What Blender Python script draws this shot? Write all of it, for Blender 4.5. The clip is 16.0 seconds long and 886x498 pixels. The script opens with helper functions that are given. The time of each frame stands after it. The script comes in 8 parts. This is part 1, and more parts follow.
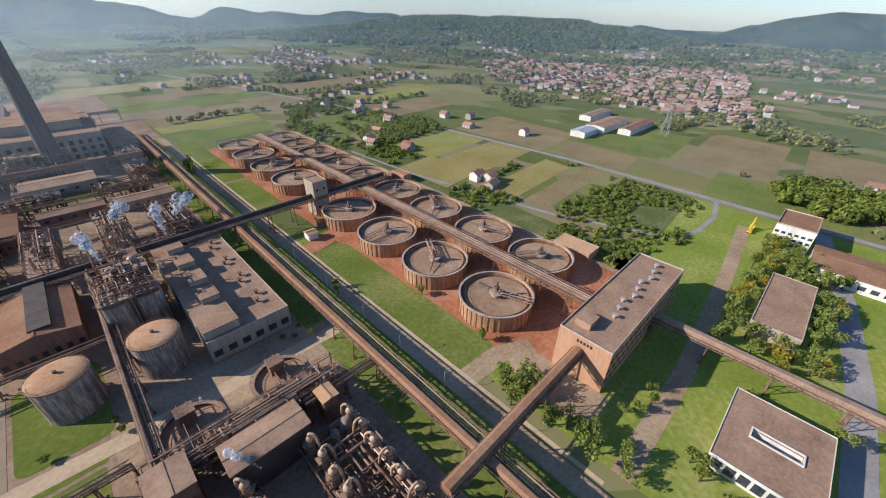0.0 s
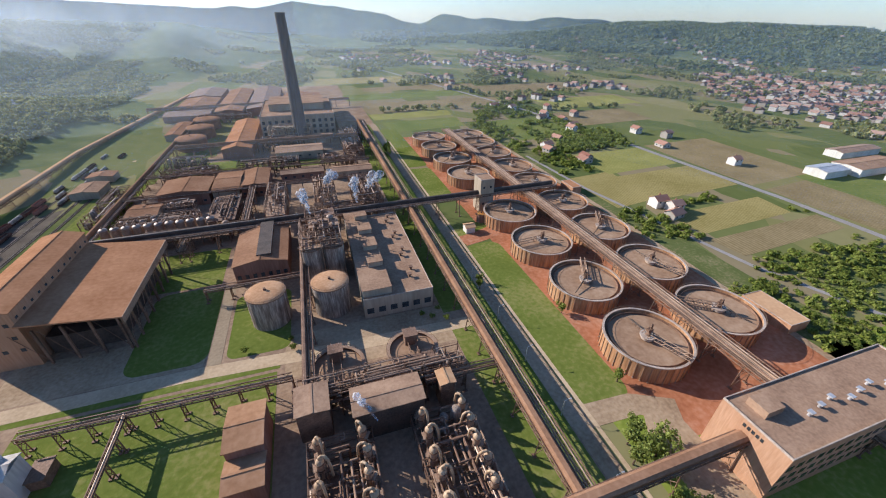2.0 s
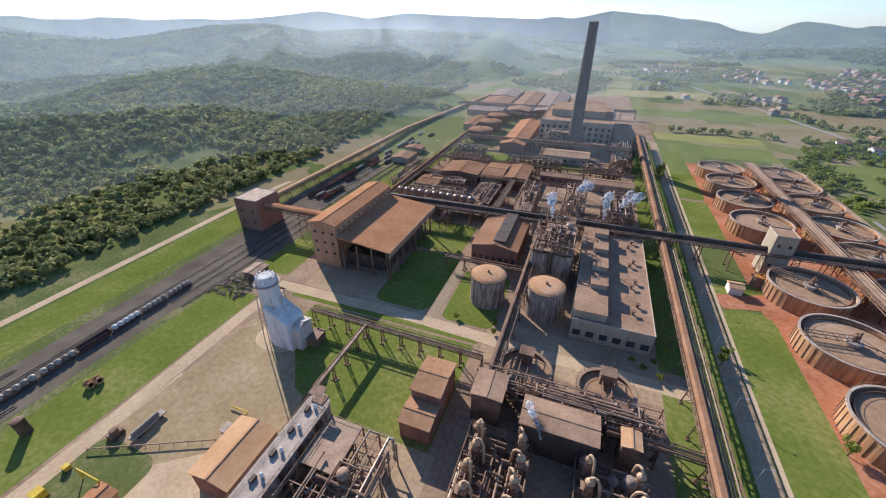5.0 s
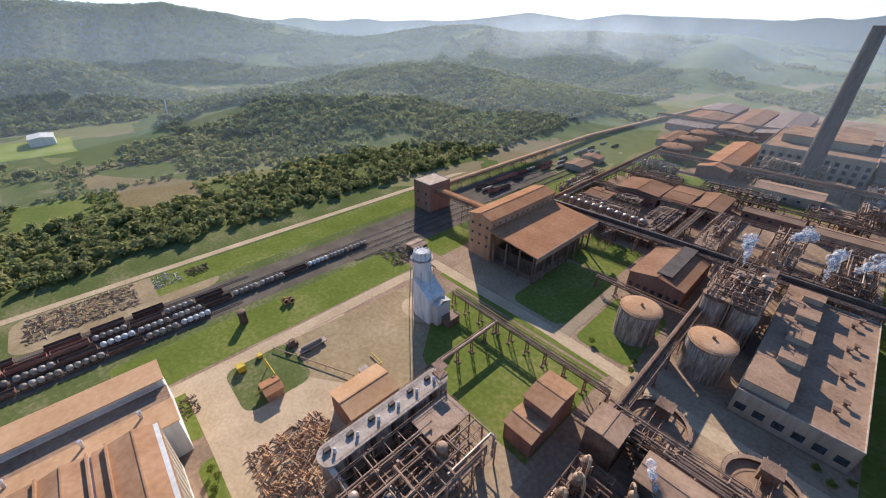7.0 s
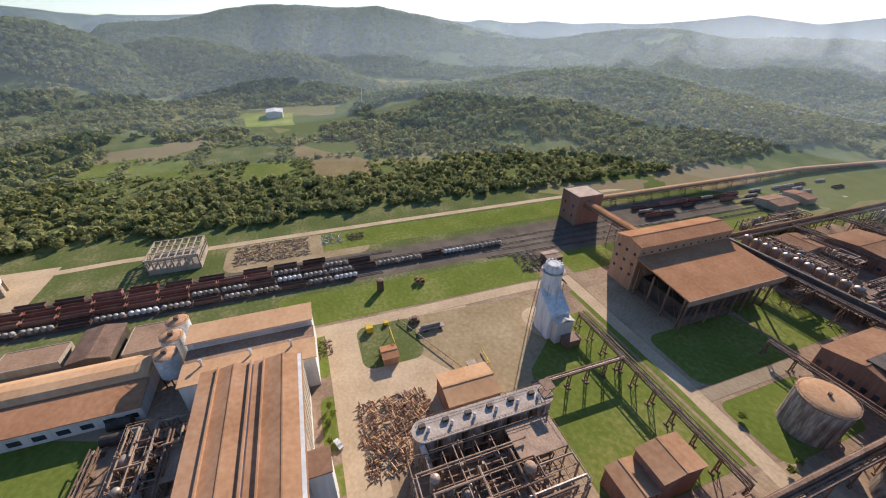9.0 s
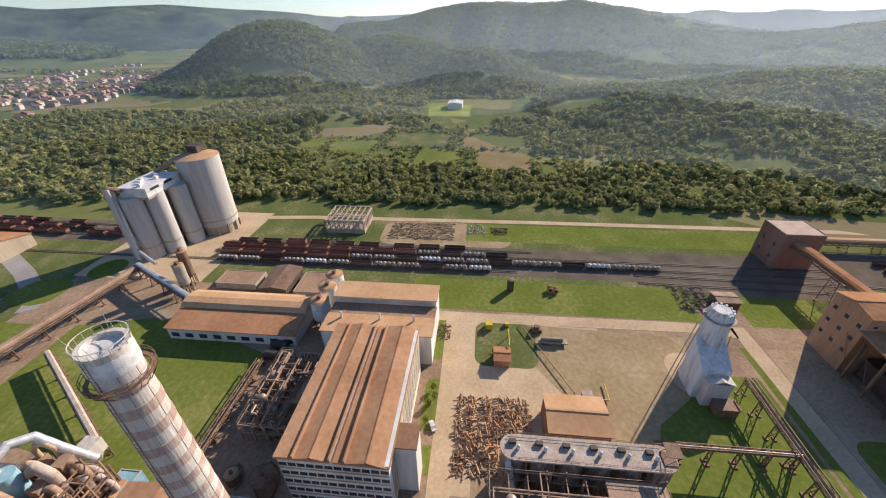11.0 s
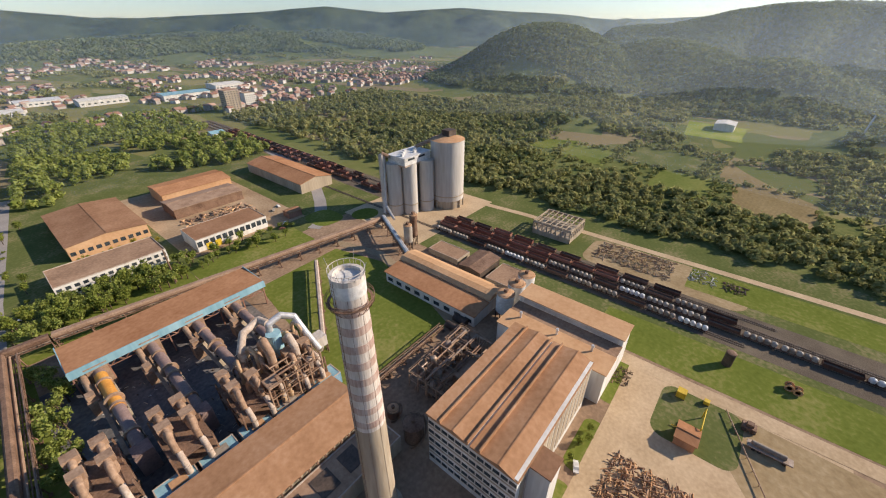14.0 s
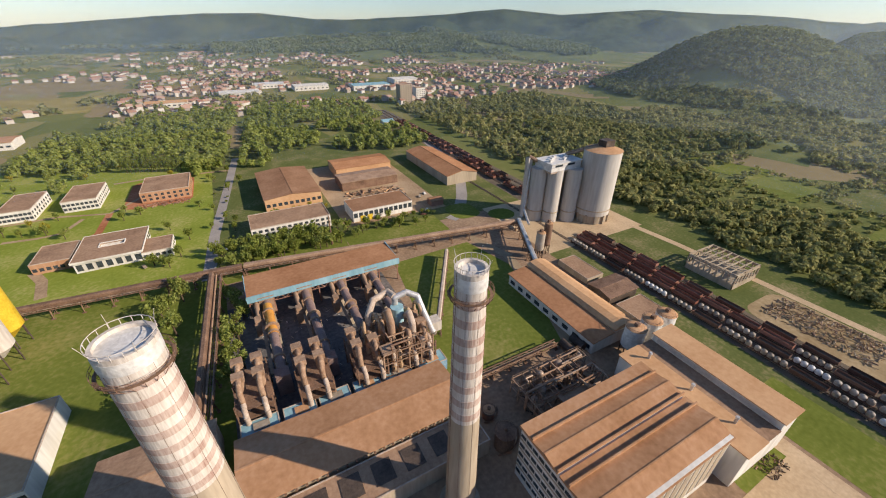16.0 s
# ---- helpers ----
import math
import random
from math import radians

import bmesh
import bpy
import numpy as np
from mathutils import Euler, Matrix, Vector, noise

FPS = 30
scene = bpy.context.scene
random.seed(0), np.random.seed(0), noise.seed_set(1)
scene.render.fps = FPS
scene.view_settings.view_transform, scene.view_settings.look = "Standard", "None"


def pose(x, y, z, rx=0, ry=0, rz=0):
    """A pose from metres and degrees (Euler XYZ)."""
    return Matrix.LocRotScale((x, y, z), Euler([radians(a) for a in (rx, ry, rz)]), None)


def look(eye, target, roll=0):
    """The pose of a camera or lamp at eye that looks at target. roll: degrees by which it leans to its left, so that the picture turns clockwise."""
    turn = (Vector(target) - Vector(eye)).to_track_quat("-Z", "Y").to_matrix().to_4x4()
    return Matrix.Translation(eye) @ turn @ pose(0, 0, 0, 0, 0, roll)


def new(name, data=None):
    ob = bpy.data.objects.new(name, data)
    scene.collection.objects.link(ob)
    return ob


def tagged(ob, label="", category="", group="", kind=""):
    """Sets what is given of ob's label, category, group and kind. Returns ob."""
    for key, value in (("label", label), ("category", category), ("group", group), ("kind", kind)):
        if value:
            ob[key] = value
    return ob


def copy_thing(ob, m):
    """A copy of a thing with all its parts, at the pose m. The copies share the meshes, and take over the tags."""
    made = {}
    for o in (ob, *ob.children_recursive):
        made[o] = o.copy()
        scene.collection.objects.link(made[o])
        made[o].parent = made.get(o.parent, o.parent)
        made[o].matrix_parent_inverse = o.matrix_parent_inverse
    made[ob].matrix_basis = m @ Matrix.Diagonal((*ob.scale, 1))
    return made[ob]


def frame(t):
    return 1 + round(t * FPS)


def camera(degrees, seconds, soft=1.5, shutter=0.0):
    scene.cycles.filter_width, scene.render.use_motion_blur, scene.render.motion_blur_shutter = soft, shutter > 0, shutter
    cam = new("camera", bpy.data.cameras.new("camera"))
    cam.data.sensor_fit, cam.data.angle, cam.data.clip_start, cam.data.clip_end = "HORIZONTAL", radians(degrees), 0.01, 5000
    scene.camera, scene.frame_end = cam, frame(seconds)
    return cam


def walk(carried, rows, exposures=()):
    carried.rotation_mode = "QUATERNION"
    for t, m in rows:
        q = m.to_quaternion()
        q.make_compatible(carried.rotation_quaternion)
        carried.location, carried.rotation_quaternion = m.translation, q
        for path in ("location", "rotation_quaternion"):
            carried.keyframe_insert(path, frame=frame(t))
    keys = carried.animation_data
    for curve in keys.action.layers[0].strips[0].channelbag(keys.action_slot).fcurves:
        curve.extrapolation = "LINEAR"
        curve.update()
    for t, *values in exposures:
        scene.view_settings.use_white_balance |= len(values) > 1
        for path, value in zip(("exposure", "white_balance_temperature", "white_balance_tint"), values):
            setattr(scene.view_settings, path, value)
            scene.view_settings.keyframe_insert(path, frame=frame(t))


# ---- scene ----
cam = camera(98.36, 16.0, soft=1.1)
# seconds, x, y, z, yaw, pitch, roll
PATH = [
    (0.0, 0.00, 0.00, 120.00, -45.11, -31.82, 1.03),
    (0.5, -0.19, -0.13, 119.93, -38.78, -31.69, 0.97),
    (1.0, 0.18, -0.32, 119.94, -32.19, -31.57, 0.90),
    (1.5, 0.53, -0.57, 120.04, -25.59, -31.51, 0.77),
    (2.0, 1.11, -0.63, 119.92, -18.69, -31.47, 0.70),
    (2.5, 1.72, -0.46, 119.78, -11.68, -31.45, 0.68),
    (3.0, 2.14, -0.14, 119.70, -5.01, -31.36, 0.67),
    (3.5, 2.26, 0.20, 119.52, 1.37, -31.21, 0.64),
    (4.0, 2.35, 0.14, 119.17, 7.85, -30.97, 0.37),
    (6.5, 5.27, -0.38, 120.27, 40.28, -30.58, 0.11),
    (7.0, 5.88, -0.66, 120.50, 46.85, -30.56, 0.26),
    (7.5, 6.15, -0.56, 120.45, 52.47, -30.43, 0.54),
    (8.0, 6.47, -0.43, 120.67, 58.73, -30.40, 0.79),
    (8.5, 6.53, -0.26, 120.84, 64.09, -30.45, 0.92),
    (9.0, 6.30, 0.05, 120.77, 69.98, -30.50, 0.86),
    (11.5, 3.28, 7.80, 119.76, 101.94, -30.92, -0.77),
    (12.0, 3.26, 7.17, 119.72, 107.46, -30.71, -0.51),
    (12.5, 3.26, 6.76, 120.12, 112.67, -30.65, -0.40),
    (13.0, 3.12, 6.45, 120.45, 118.56, -30.66, -0.18),
    (13.5, 3.01, 6.29, 120.69, 123.86, -30.61, -0.15),
    (14.0, 2.93, 6.23, 120.93, 129.56, -30.58, -0.16),
    (14.5, 2.84, 6.29, 121.11, 135.09, -30.53, 0.01),
    (15.0, 2.83, 6.55, 121.20, 141.07, -30.46, 0.19),
    (15.5, 2.83, 6.46, 121.02, 146.19, -30.44, 0.23),
    (16.0, 2.84, 6.08, 120.69, 151.63, -30.34, 0.32),
]
walk(cam, [(t, pose(x, y, z, 90 + p, 0, a) @ pose(0, 0, 0, 0, 0, r)) for t, x, y, z, a, p, r in PATH],
     [(0.0, 0.44, 5950, 13), (4.0, 0.66, 5900, 13), (9.0, 0.56, 6350, 15), (12.5, 0.5, 6850, 15), (16.0, 0.34, 7050, 15)])

# ---- world and sun ----
SUN_YAW, SUN_UP = 50.0, 26.0
world = bpy.data.worlds.new("sky")
scene.world = world
world.use_nodes = True
wn = world.node_tree.nodes
sky = wn.new("ShaderNodeTexSky")
sky.sky_type = "NISHITA"
sky.sun_disc = False
sky.sun_elevation = radians(SUN_UP)
sky.sun_rotation = radians(-SUN_YAW)
sky.dust_density = 0.1
sky.air_density = 1.0
sky.ozone_density = 6.0
world.node_tree.links.new(sky.outputs[0], wn["Background"].inputs[0])
wn["Background"].inputs[1].default_value = 0.12
sun_data = bpy.data.lights.new("sun", "SUN")
sun_data.energy = 4.8
sun_data.angle = radians(0.6)
sun_data.color = (1.0, 0.93, 0.81)
sun = new("sun", sun_data)
away = Vector((-math.sin(radians(SUN_YAW)) * math.cos(radians(SUN_UP)), math.cos(radians(SUN_YAW)) * math.cos(radians(SUN_UP)), math.sin(radians(SUN_UP))))
sun.matrix_world = look(away * 600, (0, 0, 0))


# ---- materials ----
def surface(name, dark, light, big=0.05, fine=1.2, rough=0.85, metal=0.0, bump=0.3, streak=False, third=None, island=0.0, rand=0.0, mixfine=0.45, thin=0.0):
    """A worn surface: two scales of noise between two colours, a stain colour, relief."""
    m = bpy.data.materials.new(name)
    m.use_nodes = True
    nt = m.node_tree
    n, l = nt.nodes, nt.links
    bsdf = n["Principled BSDF"]
    bsdf.inputs["Roughness"].default_value = rough
    bsdf.inputs["Metallic"].default_value = metal
    bsdf.inputs["Specular IOR Level"].default_value = 0.3 if rough < 0.8 else 0.0
    geo = n.new("ShaderNodeNewGeometry")
    src = geo.outputs["Position"]
    if streak:
        mp = n.new("ShaderNodeMapping")
        mp.inputs["Scale"].default_value = (1, 1, 0.12)
        l.new(src, mp.inputs["Vector"])
        src = mp.outputs[0]
    a = n.new("ShaderNodeTexNoise")
    a.inputs["Scale"].default_value = big
    a.inputs["Detail"].default_value = 5
    b = n.new("ShaderNodeTexNoise")
    b.inputs["Scale"].default_value = fine
    b.inputs["Detail"].default_value = 4
    l.new(src, a.inputs["Vector"])
    l.new(src, b.inputs["Vector"])
    add = n.new("ShaderNodeMix")
    add.data_type = "FLOAT"
    add.inputs[0].default_value = mixfine
    l.new(a.outputs["Fac"], add.inputs[2])
    l.new(b.outputs["Fac"], add.inputs[3])
    value = add.outputs[0]
    for amount, sock in ((island, "Random Per Island"), (rand, "Object")):
        if amount:
            if sock == "Object":
                o = n.new("ShaderNodeObjectInfo").outputs["Random"]
            else:
                o = geo.outputs[sock]
            mx = n.new("ShaderNodeMix")
            mx.data_type = "FLOAT"
            mx.inputs[0].default_value = amount
            l.new(value, mx.inputs[2])
            l.new(o, mx.inputs[3])
            value = mx.outputs[0]
    ramp = n.new("ShaderNodeValToRGB")
    ramp.color_ramp.elements[0].position, ramp.color_ramp.elements[1].position = 0.32, 0.68
    ramp.color_ramp.elements[0].color, ramp.color_ramp.elements[1].color = (*dark, 1), (*light, 1)
    if third:
        e = ramp.color_ramp.elements.new(0.5)
        e.color = (*third, 1)
    l.new(value, ramp.inputs[0])
    l.new(ramp.outputs[0], bsdf.inputs["Base Color"])
    if bump:
        bp = n.new("ShaderNodeBump")
        bp.inputs["Strength"].default_value = bump
        bp.inputs["Distance"].default_value = 0.3
        l.new(b.outputs["Fac"], bp.inputs["Height"])
        l.new(bp.outputs[0], bsdf.inputs["Normal"])
    if thin:
        # leaves let part of the light through
        out = n["Material Output"]
        tr = n.new("ShaderNodeBsdfTranslucent")
        l.new(ramp.outputs[0], tr.inputs["Color"])
        mx = n.new("ShaderNodeMixShader")
        mx.inputs[0].default_value = thin
        l.new(bsdf.outputs[0], mx.inputs[1])
        l.new(tr.outputs[0], mx.inputs[2])
        l.new(mx.outputs[0], out.inputs["Surface"])
    return m


def wave_rows(m, scale, amount, angle):
    """Adds crop rows or corrugation: a band wave darkening the colour along one direction."""
    nt = m.node_tree
    n, l = nt.nodes, nt.links
    geo = n.new("ShaderNodeNewGeometry")
    mp = n.new("ShaderNodeMapping")
    mp.inputs["Rotation"].default_value = (0, 0, radians(angle))
    w = n.new("ShaderNodeTexWave")
    w.inputs["Scale"].default_value = scale
    w.inputs["Distortion"].default_value = 0.6
    l.new(geo.outputs["Position"], mp.inputs["Vector"])
    l.new(mp.outputs[0], w.inputs["Vector"])
    bsdf = n["Principled BSDF"]
    old = bsdf.inputs["Base Color"].links[0].from_socket
    mr = n.new("ShaderNodeMapRange")
    mr.inputs["To Min"].default_value = 1 - amount
    l.new(w.outputs["Fac"], mr.inputs[0])
    mx = n.new("ShaderNodeMix")
    mx.data_type = "RGBA"
    mx.blend_type = "MULTIPLY"
    mx.inputs[0].default_value = 1
    l.new(old, mx.inputs[6])
    l.new(mr.outputs[0], mx.inputs[7])
    l.new(mx.outputs[2], bsdf.inputs["Base Color"])
    return m


M = {}
M["land"] = surface("land", (0.085, 0.1, 0.035), (0.23, 0.185, 0.1), 0.006, 0.09, third=(0.135, 0.14, 0.05), bump=0.4, mixfine=0.4)
M["grass"] = surface("grass", (0.105, 0.13, 0.024), (0.27, 0.24, 0.085), 0.035, 0.5, third=(0.15, 0.172, 0.036), bump=0.5)
M["lawn_bright"] = surface("lawn_bright", (0.16, 0.2, 0.03), (0.38, 0.34, 0.12), 0.03, 0.5, third=(0.22, 0.255, 0.045), bump=0.5)
M["grass_dry"] = surface("grass_dry", (0.09, 0.11, 0.035), (0.26, 0.215, 0.11), 0.05, 0.6, third=(0.12, 0.135, 0.045), bump=0.5)
M["scrub"] = surface("scrub", (0.07, 0.095, 0.03), (0.2, 0.2, 0.075), 0.04, 0.35, bump=0.9)
M["dirt"] = surface("dirt", (0.242, 0.157, 0.0946), (0.493, 0.353, 0.224), 0.05, 0.7, third=(0.367, 0.255, 0.155), bump=0.35)
M["pale_road"] = surface("pale_road", (0.399, 0.279, 0.163), (0.609, 0.446, 0.284), 0.07, 0.8, bump=0.2)
M["yard"] = surface("yard", (0.19, 0.125, 0.08), (0.43, 0.295, 0.185), 0.05, 0.6, third=(0.3, 0.2, 0.13), bump=0.3)
M["asphalt"] = surface("asphalt", (0.252, 0.186, 0.12), (0.389, 0.294, 0.189), 0.06, 0.8, bump=0.2)
M["grey_road"] = surface("grey_road", (0.24, 0.21, 0.19), (0.38, 0.34, 0.3), 0.06, 0.8, bump=0.2)
M["red_mud"] = surface("red_mud", (0.28, 0.1, 0.045), (0.5, 0.25, 0.15), 0.05, 0.5, third=(0.4, 0.16, 0.08), bump=0.3)
M["kiln_floor"] = surface("kiln_floor", (0.075, 0.07, 0.07), (0.24, 0.21, 0.19), 0.08, 0.7, third=(0.14, 0.13, 0.125), bump=0.3)
M["ochre"] = surface("ochre", (0.3, 0.185, 0.1), (0.58, 0.42, 0.26), 0.2, 1.3, rough=0.6, third=(0.44, 0.29, 0.17), streak=True)
M["gravel"] = surface("gravel", (0.0945, 0.0735, 0.0559), (0.21, 0.167, 0.12), 0.08, 2.5, bump=0.6)
M["sand"] = surface("sand", (0.263, 0.181, 0.0946), (0.462, 0.343, 0.206), 0.06, 0.5, third=(0.347, 0.25, 0.138), bump=0.5)
M["roof"] = surface("roof", (0.22, 0.115, 0.066), (0.37, 0.21, 0.125), 0.07, 0.7, third=(0.295, 0.158, 0.09), bump=0.15)
M["roof_orange"] = surface("roof_orange", (0.31, 0.14, 0.068), (0.49, 0.25, 0.13), 0.07, 0.6, bump=0.15)
M["roof_tan"] = surface("roof_tan", (0.46, 0.25, 0.125), (0.62, 0.38, 0.21), 0.06, 0.6, bump=0.15)
M["roof_main"] = surface("roof_main", (0.3, 0.155, 0.08), (0.48, 0.28, 0.165), 0.07, 0.6, third=(0.4, 0.215, 0.115), bump=0.15)
M["felt"] = surface("felt", (0.22, 0.132, 0.085), (0.43, 0.275, 0.175), 0.1, 0.9, third=(0.33, 0.205, 0.13), bump=0.2)
M["rust"] = surface("rust", (0.11, 0.06, 0.038), (0.3, 0.18, 0.115), 0.2, 1.6, rough=0.75, metal=0.2, bump=0.3)
M["rust_light"] = surface("rust_light", (0.22, 0.13, 0.08), (0.44, 0.29, 0.19), 0.2, 1.4, rough=0.75, metal=0.1, bump=0.3)
M["steel_dark"] = surface("steel_dark", (0.05, 0.037, 0.03), (0.14, 0.1, 0.075), 0.2, 1.4, rough=0.7, metal=0.3)
M["pipe"] = surface("pipe", (0.22, 0.15, 0.11), (0.46, 0.34, 0.25), 0.2, 1.2, rough=0.5, metal=0.35)
M["silver"] = surface("silver", (0.42, 0.4, 0.38), (0.66, 0.63, 0.6), 0.2, 1.2, rough=0.4, metal=0.4)
M["concrete"] = surface("concrete", (0.294, 0.23, 0.163), (0.483, 0.392, 0.284), 0.1, 0.9, streak=True)
M["brick_tan"] = surface("brick_tan", (0.36, 0.185, 0.1), (0.52, 0.3, 0.18), 0.15, 1.5, streak=True)
M["brick_red"] = surface("brick_red", (0.2, 0.1, 0.068), (0.34, 0.19, 0.135), 0.15, 1.5, streak=True)
M["white_wall"] = surface("white_wall", (0.5, 0.45, 0.38), (0.76, 0.72, 0.65), 0.1, 0.6, streak=True, bump=0.1)
M["tank_wall"] = surface("tank_wall", (0.24, 0.12, 0.06), (0.58, 0.36, 0.2), 0.35, 1.5, streak=True, third=(0.42, 0.22, 0.11))
M["tank_stain"] = surface("tank_stain", (0.1, 0.075, 0.06), (0.55, 0.45, 0.36), 0.6, 2.2, streak=True, third=(0.26, 0.2, 0.155))
M["tank_top"] = surface("tank_top", (0.4, 0.215, 0.11), (0.6, 0.38, 0.23), 0.15, 0.9, third=(0.5, 0.285, 0.155))
M["slurry"] = surface("slurry", (0.25, 0.145, 0.085), (0.46, 0.31, 0.2), 0.07, 0.5, rough=0.85, third=(0.35, 0.22, 0.135), bump=0.1)
M["rim"] = surface("rim", (0.32, 0.23, 0.17), (0.56, 0.46, 0.37), 0.3, 1.5)
M["silo"] = surface("silo", (0.4, 0.36, 0.31), (0.58, 0.53, 0.47), 0.12, 0.7, streak=True, bump=0.1)
M["pale_dust"] = surface("pale_dust", (0.38, 0.32, 0.26), (0.7, 0.63, 0.55), 0.15, 0.8, streak=True, third=(0.56, 0.49, 0.42))
M["dust_white"] = surface("dust_white", (0.44, 0.4, 0.36), (0.8, 0.76, 0.71), 0.25, 1.1, streak=True, third=(0.66, 0.62, 0.57), bump=0.6)
M["blue_trim"] = surface("blue_trim", (0.16, 0.31, 0.36), (0.3, 0.46, 0.5), 0.15, 0.9, streak=True, bump=0.1)
M["blue_box"] = surface("blue_box", (0.13, 0.24, 0.34), (0.27, 0.4, 0.48), 0.3, 1.2)
M["yellow"] = surface("yellow", (0.5, 0.3, 0.02), (0.72, 0.5, 0.05), 0.3, 1.5, rough=0.5)
M["kiln_orange"] = surface("kiln_orange", (0.42, 0.16, 0.03), (0.62, 0.3, 0.06), 0.2, 1.5, rough=0.6)
M["kiln"] = surface("kiln", (0.15, 0.1, 0.085), (0.3, 0.2, 0.17), 0.2, 1.5, rough=0.6)
M["glass"] = surface("glass", (0.025, 0.03, 0.035), (0.07, 0.08, 0.085), 0.3, 1.2, rough=0.15, bump=0)
M["wagon"] = surface("wagon", (0.08, 0.045, 0.035), (0.19, 0.115, 0.085), 0.2, 1.2, rand=0.4)
M["wagon_red"] = surface("wagon_red", (0.19, 0.08, 0.055), (0.36, 0.18, 0.13), 0.2, 1.2, rand=0.3)
M["drum_white"] = surface("drum_white", (0.46, 0.43, 0.39), (0.74, 0.71, 0.66), 0.3, 1.2, rough=0.5)
M["drum_grey"] = surface("drum_grey", (0.22, 0.175, 0.13), (0.42, 0.36, 0.29), 0.3, 1.2, rough=0.6, rand=0.4)
M["rail"] = surface("rail", (0.16, 0.12, 0.095), (0.28, 0.23, 0.19), 0.3, 1.2, rough=0.65, metal=0.3)
M["sleeper"] = surface("sleeper", (0.06, 0.045, 0.035), (0.13, 0.1, 0.08), 0.3, 2)
M["bark"] = surface("bark", (0.06, 0.04, 0.028), (0.14, 0.1, 0.07), 0.5, 3)
M["leaf"] = surface("leaf", (0.13, 0.17, 0.03), (0.32, 0.34, 0.08), 0.06, 0.6, bump=0, island=0.4, thin=0.45)
M["leaf_pale"] = surface("leaf_pale", (0.18, 0.22, 0.045), (0.37, 0.39, 0.11), 0.06, 0.6, bump=0, island=0.4, thin=0.45)
M["leaf_yellow"] = surface("leaf_yellow", (0.26, 0.22, 0.03), (0.45, 0.38, 0.06), 0.06, 0.6, bump=0, island=0.4, thin=0.45)
M["wood_far"] = surface("wood_far", (0.15, 0.18, 0.065), (0.44, 0.4, 0.165), 0.014, 0.1, bump=0, island=0.3, thin=0.45)
M["crop_a"] = wave_rows(surface("crop_a", (0.27, 0.215, 0.07), (0.42, 0.33, 0.13), 0.03, 0.4, bump=0.5), 0.14, 0.3, 0)
M["crop_b"] = wave_rows(surface("crop_b", (0.23, 0.22, 0.06), (0.38, 0.34, 0.11), 0.03, 0.4, bump=0.5), 0.12, 0.22, 0)
M["crop_c"] = wave_rows(surface("crop_c", (0.22, 0.16, 0.075), (0.36, 0.27, 0.14), 0.03, 0.4, bump=0.5), 0.12, 0.25, 0)
M["crop_d"] = surface("crop_d", (0.11, 0.145, 0.035), (0.22, 0.22, 0.07), 0.03, 0.4, bump=0.5)
M["red_tile"] = surface("red_tile", (0.26, 0.12, 0.085), (0.45, 0.25, 0.175), 0.02, 0.3, rand=0.6, bump=0.1)
M["plaster"] = surface("plaster", (0.38, 0.33, 0.27), (0.66, 0.61, 0.54), 0.02, 0.3, rand=0.6, bump=0.1)
M["water"] = surface("water", (0.03, 0.04, 0.045), (0.06, 0.07, 0.07), 0.05, 0.5, rough=0.08, bump=0.02)
M["hill"] = surface("hill", (0.09, 0.115, 0.045), (0.22, 0.215, 0.09), 0.006, 0.04, bump=1.0, third=(0.13, 0.15, 0.06))
M["hill_leaf"] = surface("hill_leaf", (0.115, 0.15, 0.066), (0.27, 0.28, 0.12), 0.008, 0.06, bump=0, island=0.25, thin=0.4)
M["far_hill"] = surface("far_hill", (0.025, 0.038, 0.022), (0.15, 0.15, 0.07), 0.006, 0.035, bump=1.0, third=(0.05, 0.068, 0.035), mixfine=0.55)
M["chim_red"] = surface("chim_red", (0.3, 0.17, 0.13), (0.6, 0.49, 0.41), 0.4, 2.5, streak=True)
M["chim_white"] = surface("chim_white", (0.42, 0.345, 0.28), (0.72, 0.65, 0.57), 0.4, 2.5, streak=True)
M["stack"] = surface("stack", (0.1, 0.085, 0.075), (0.2, 0.17, 0.15), 0.1, 0.8, streak=True)
M["sign_dark"] = surface("sign_dark", (0.03, 0.03, 0.03), (0.06, 0.06, 0.06), 0.5, 2, bump=0)


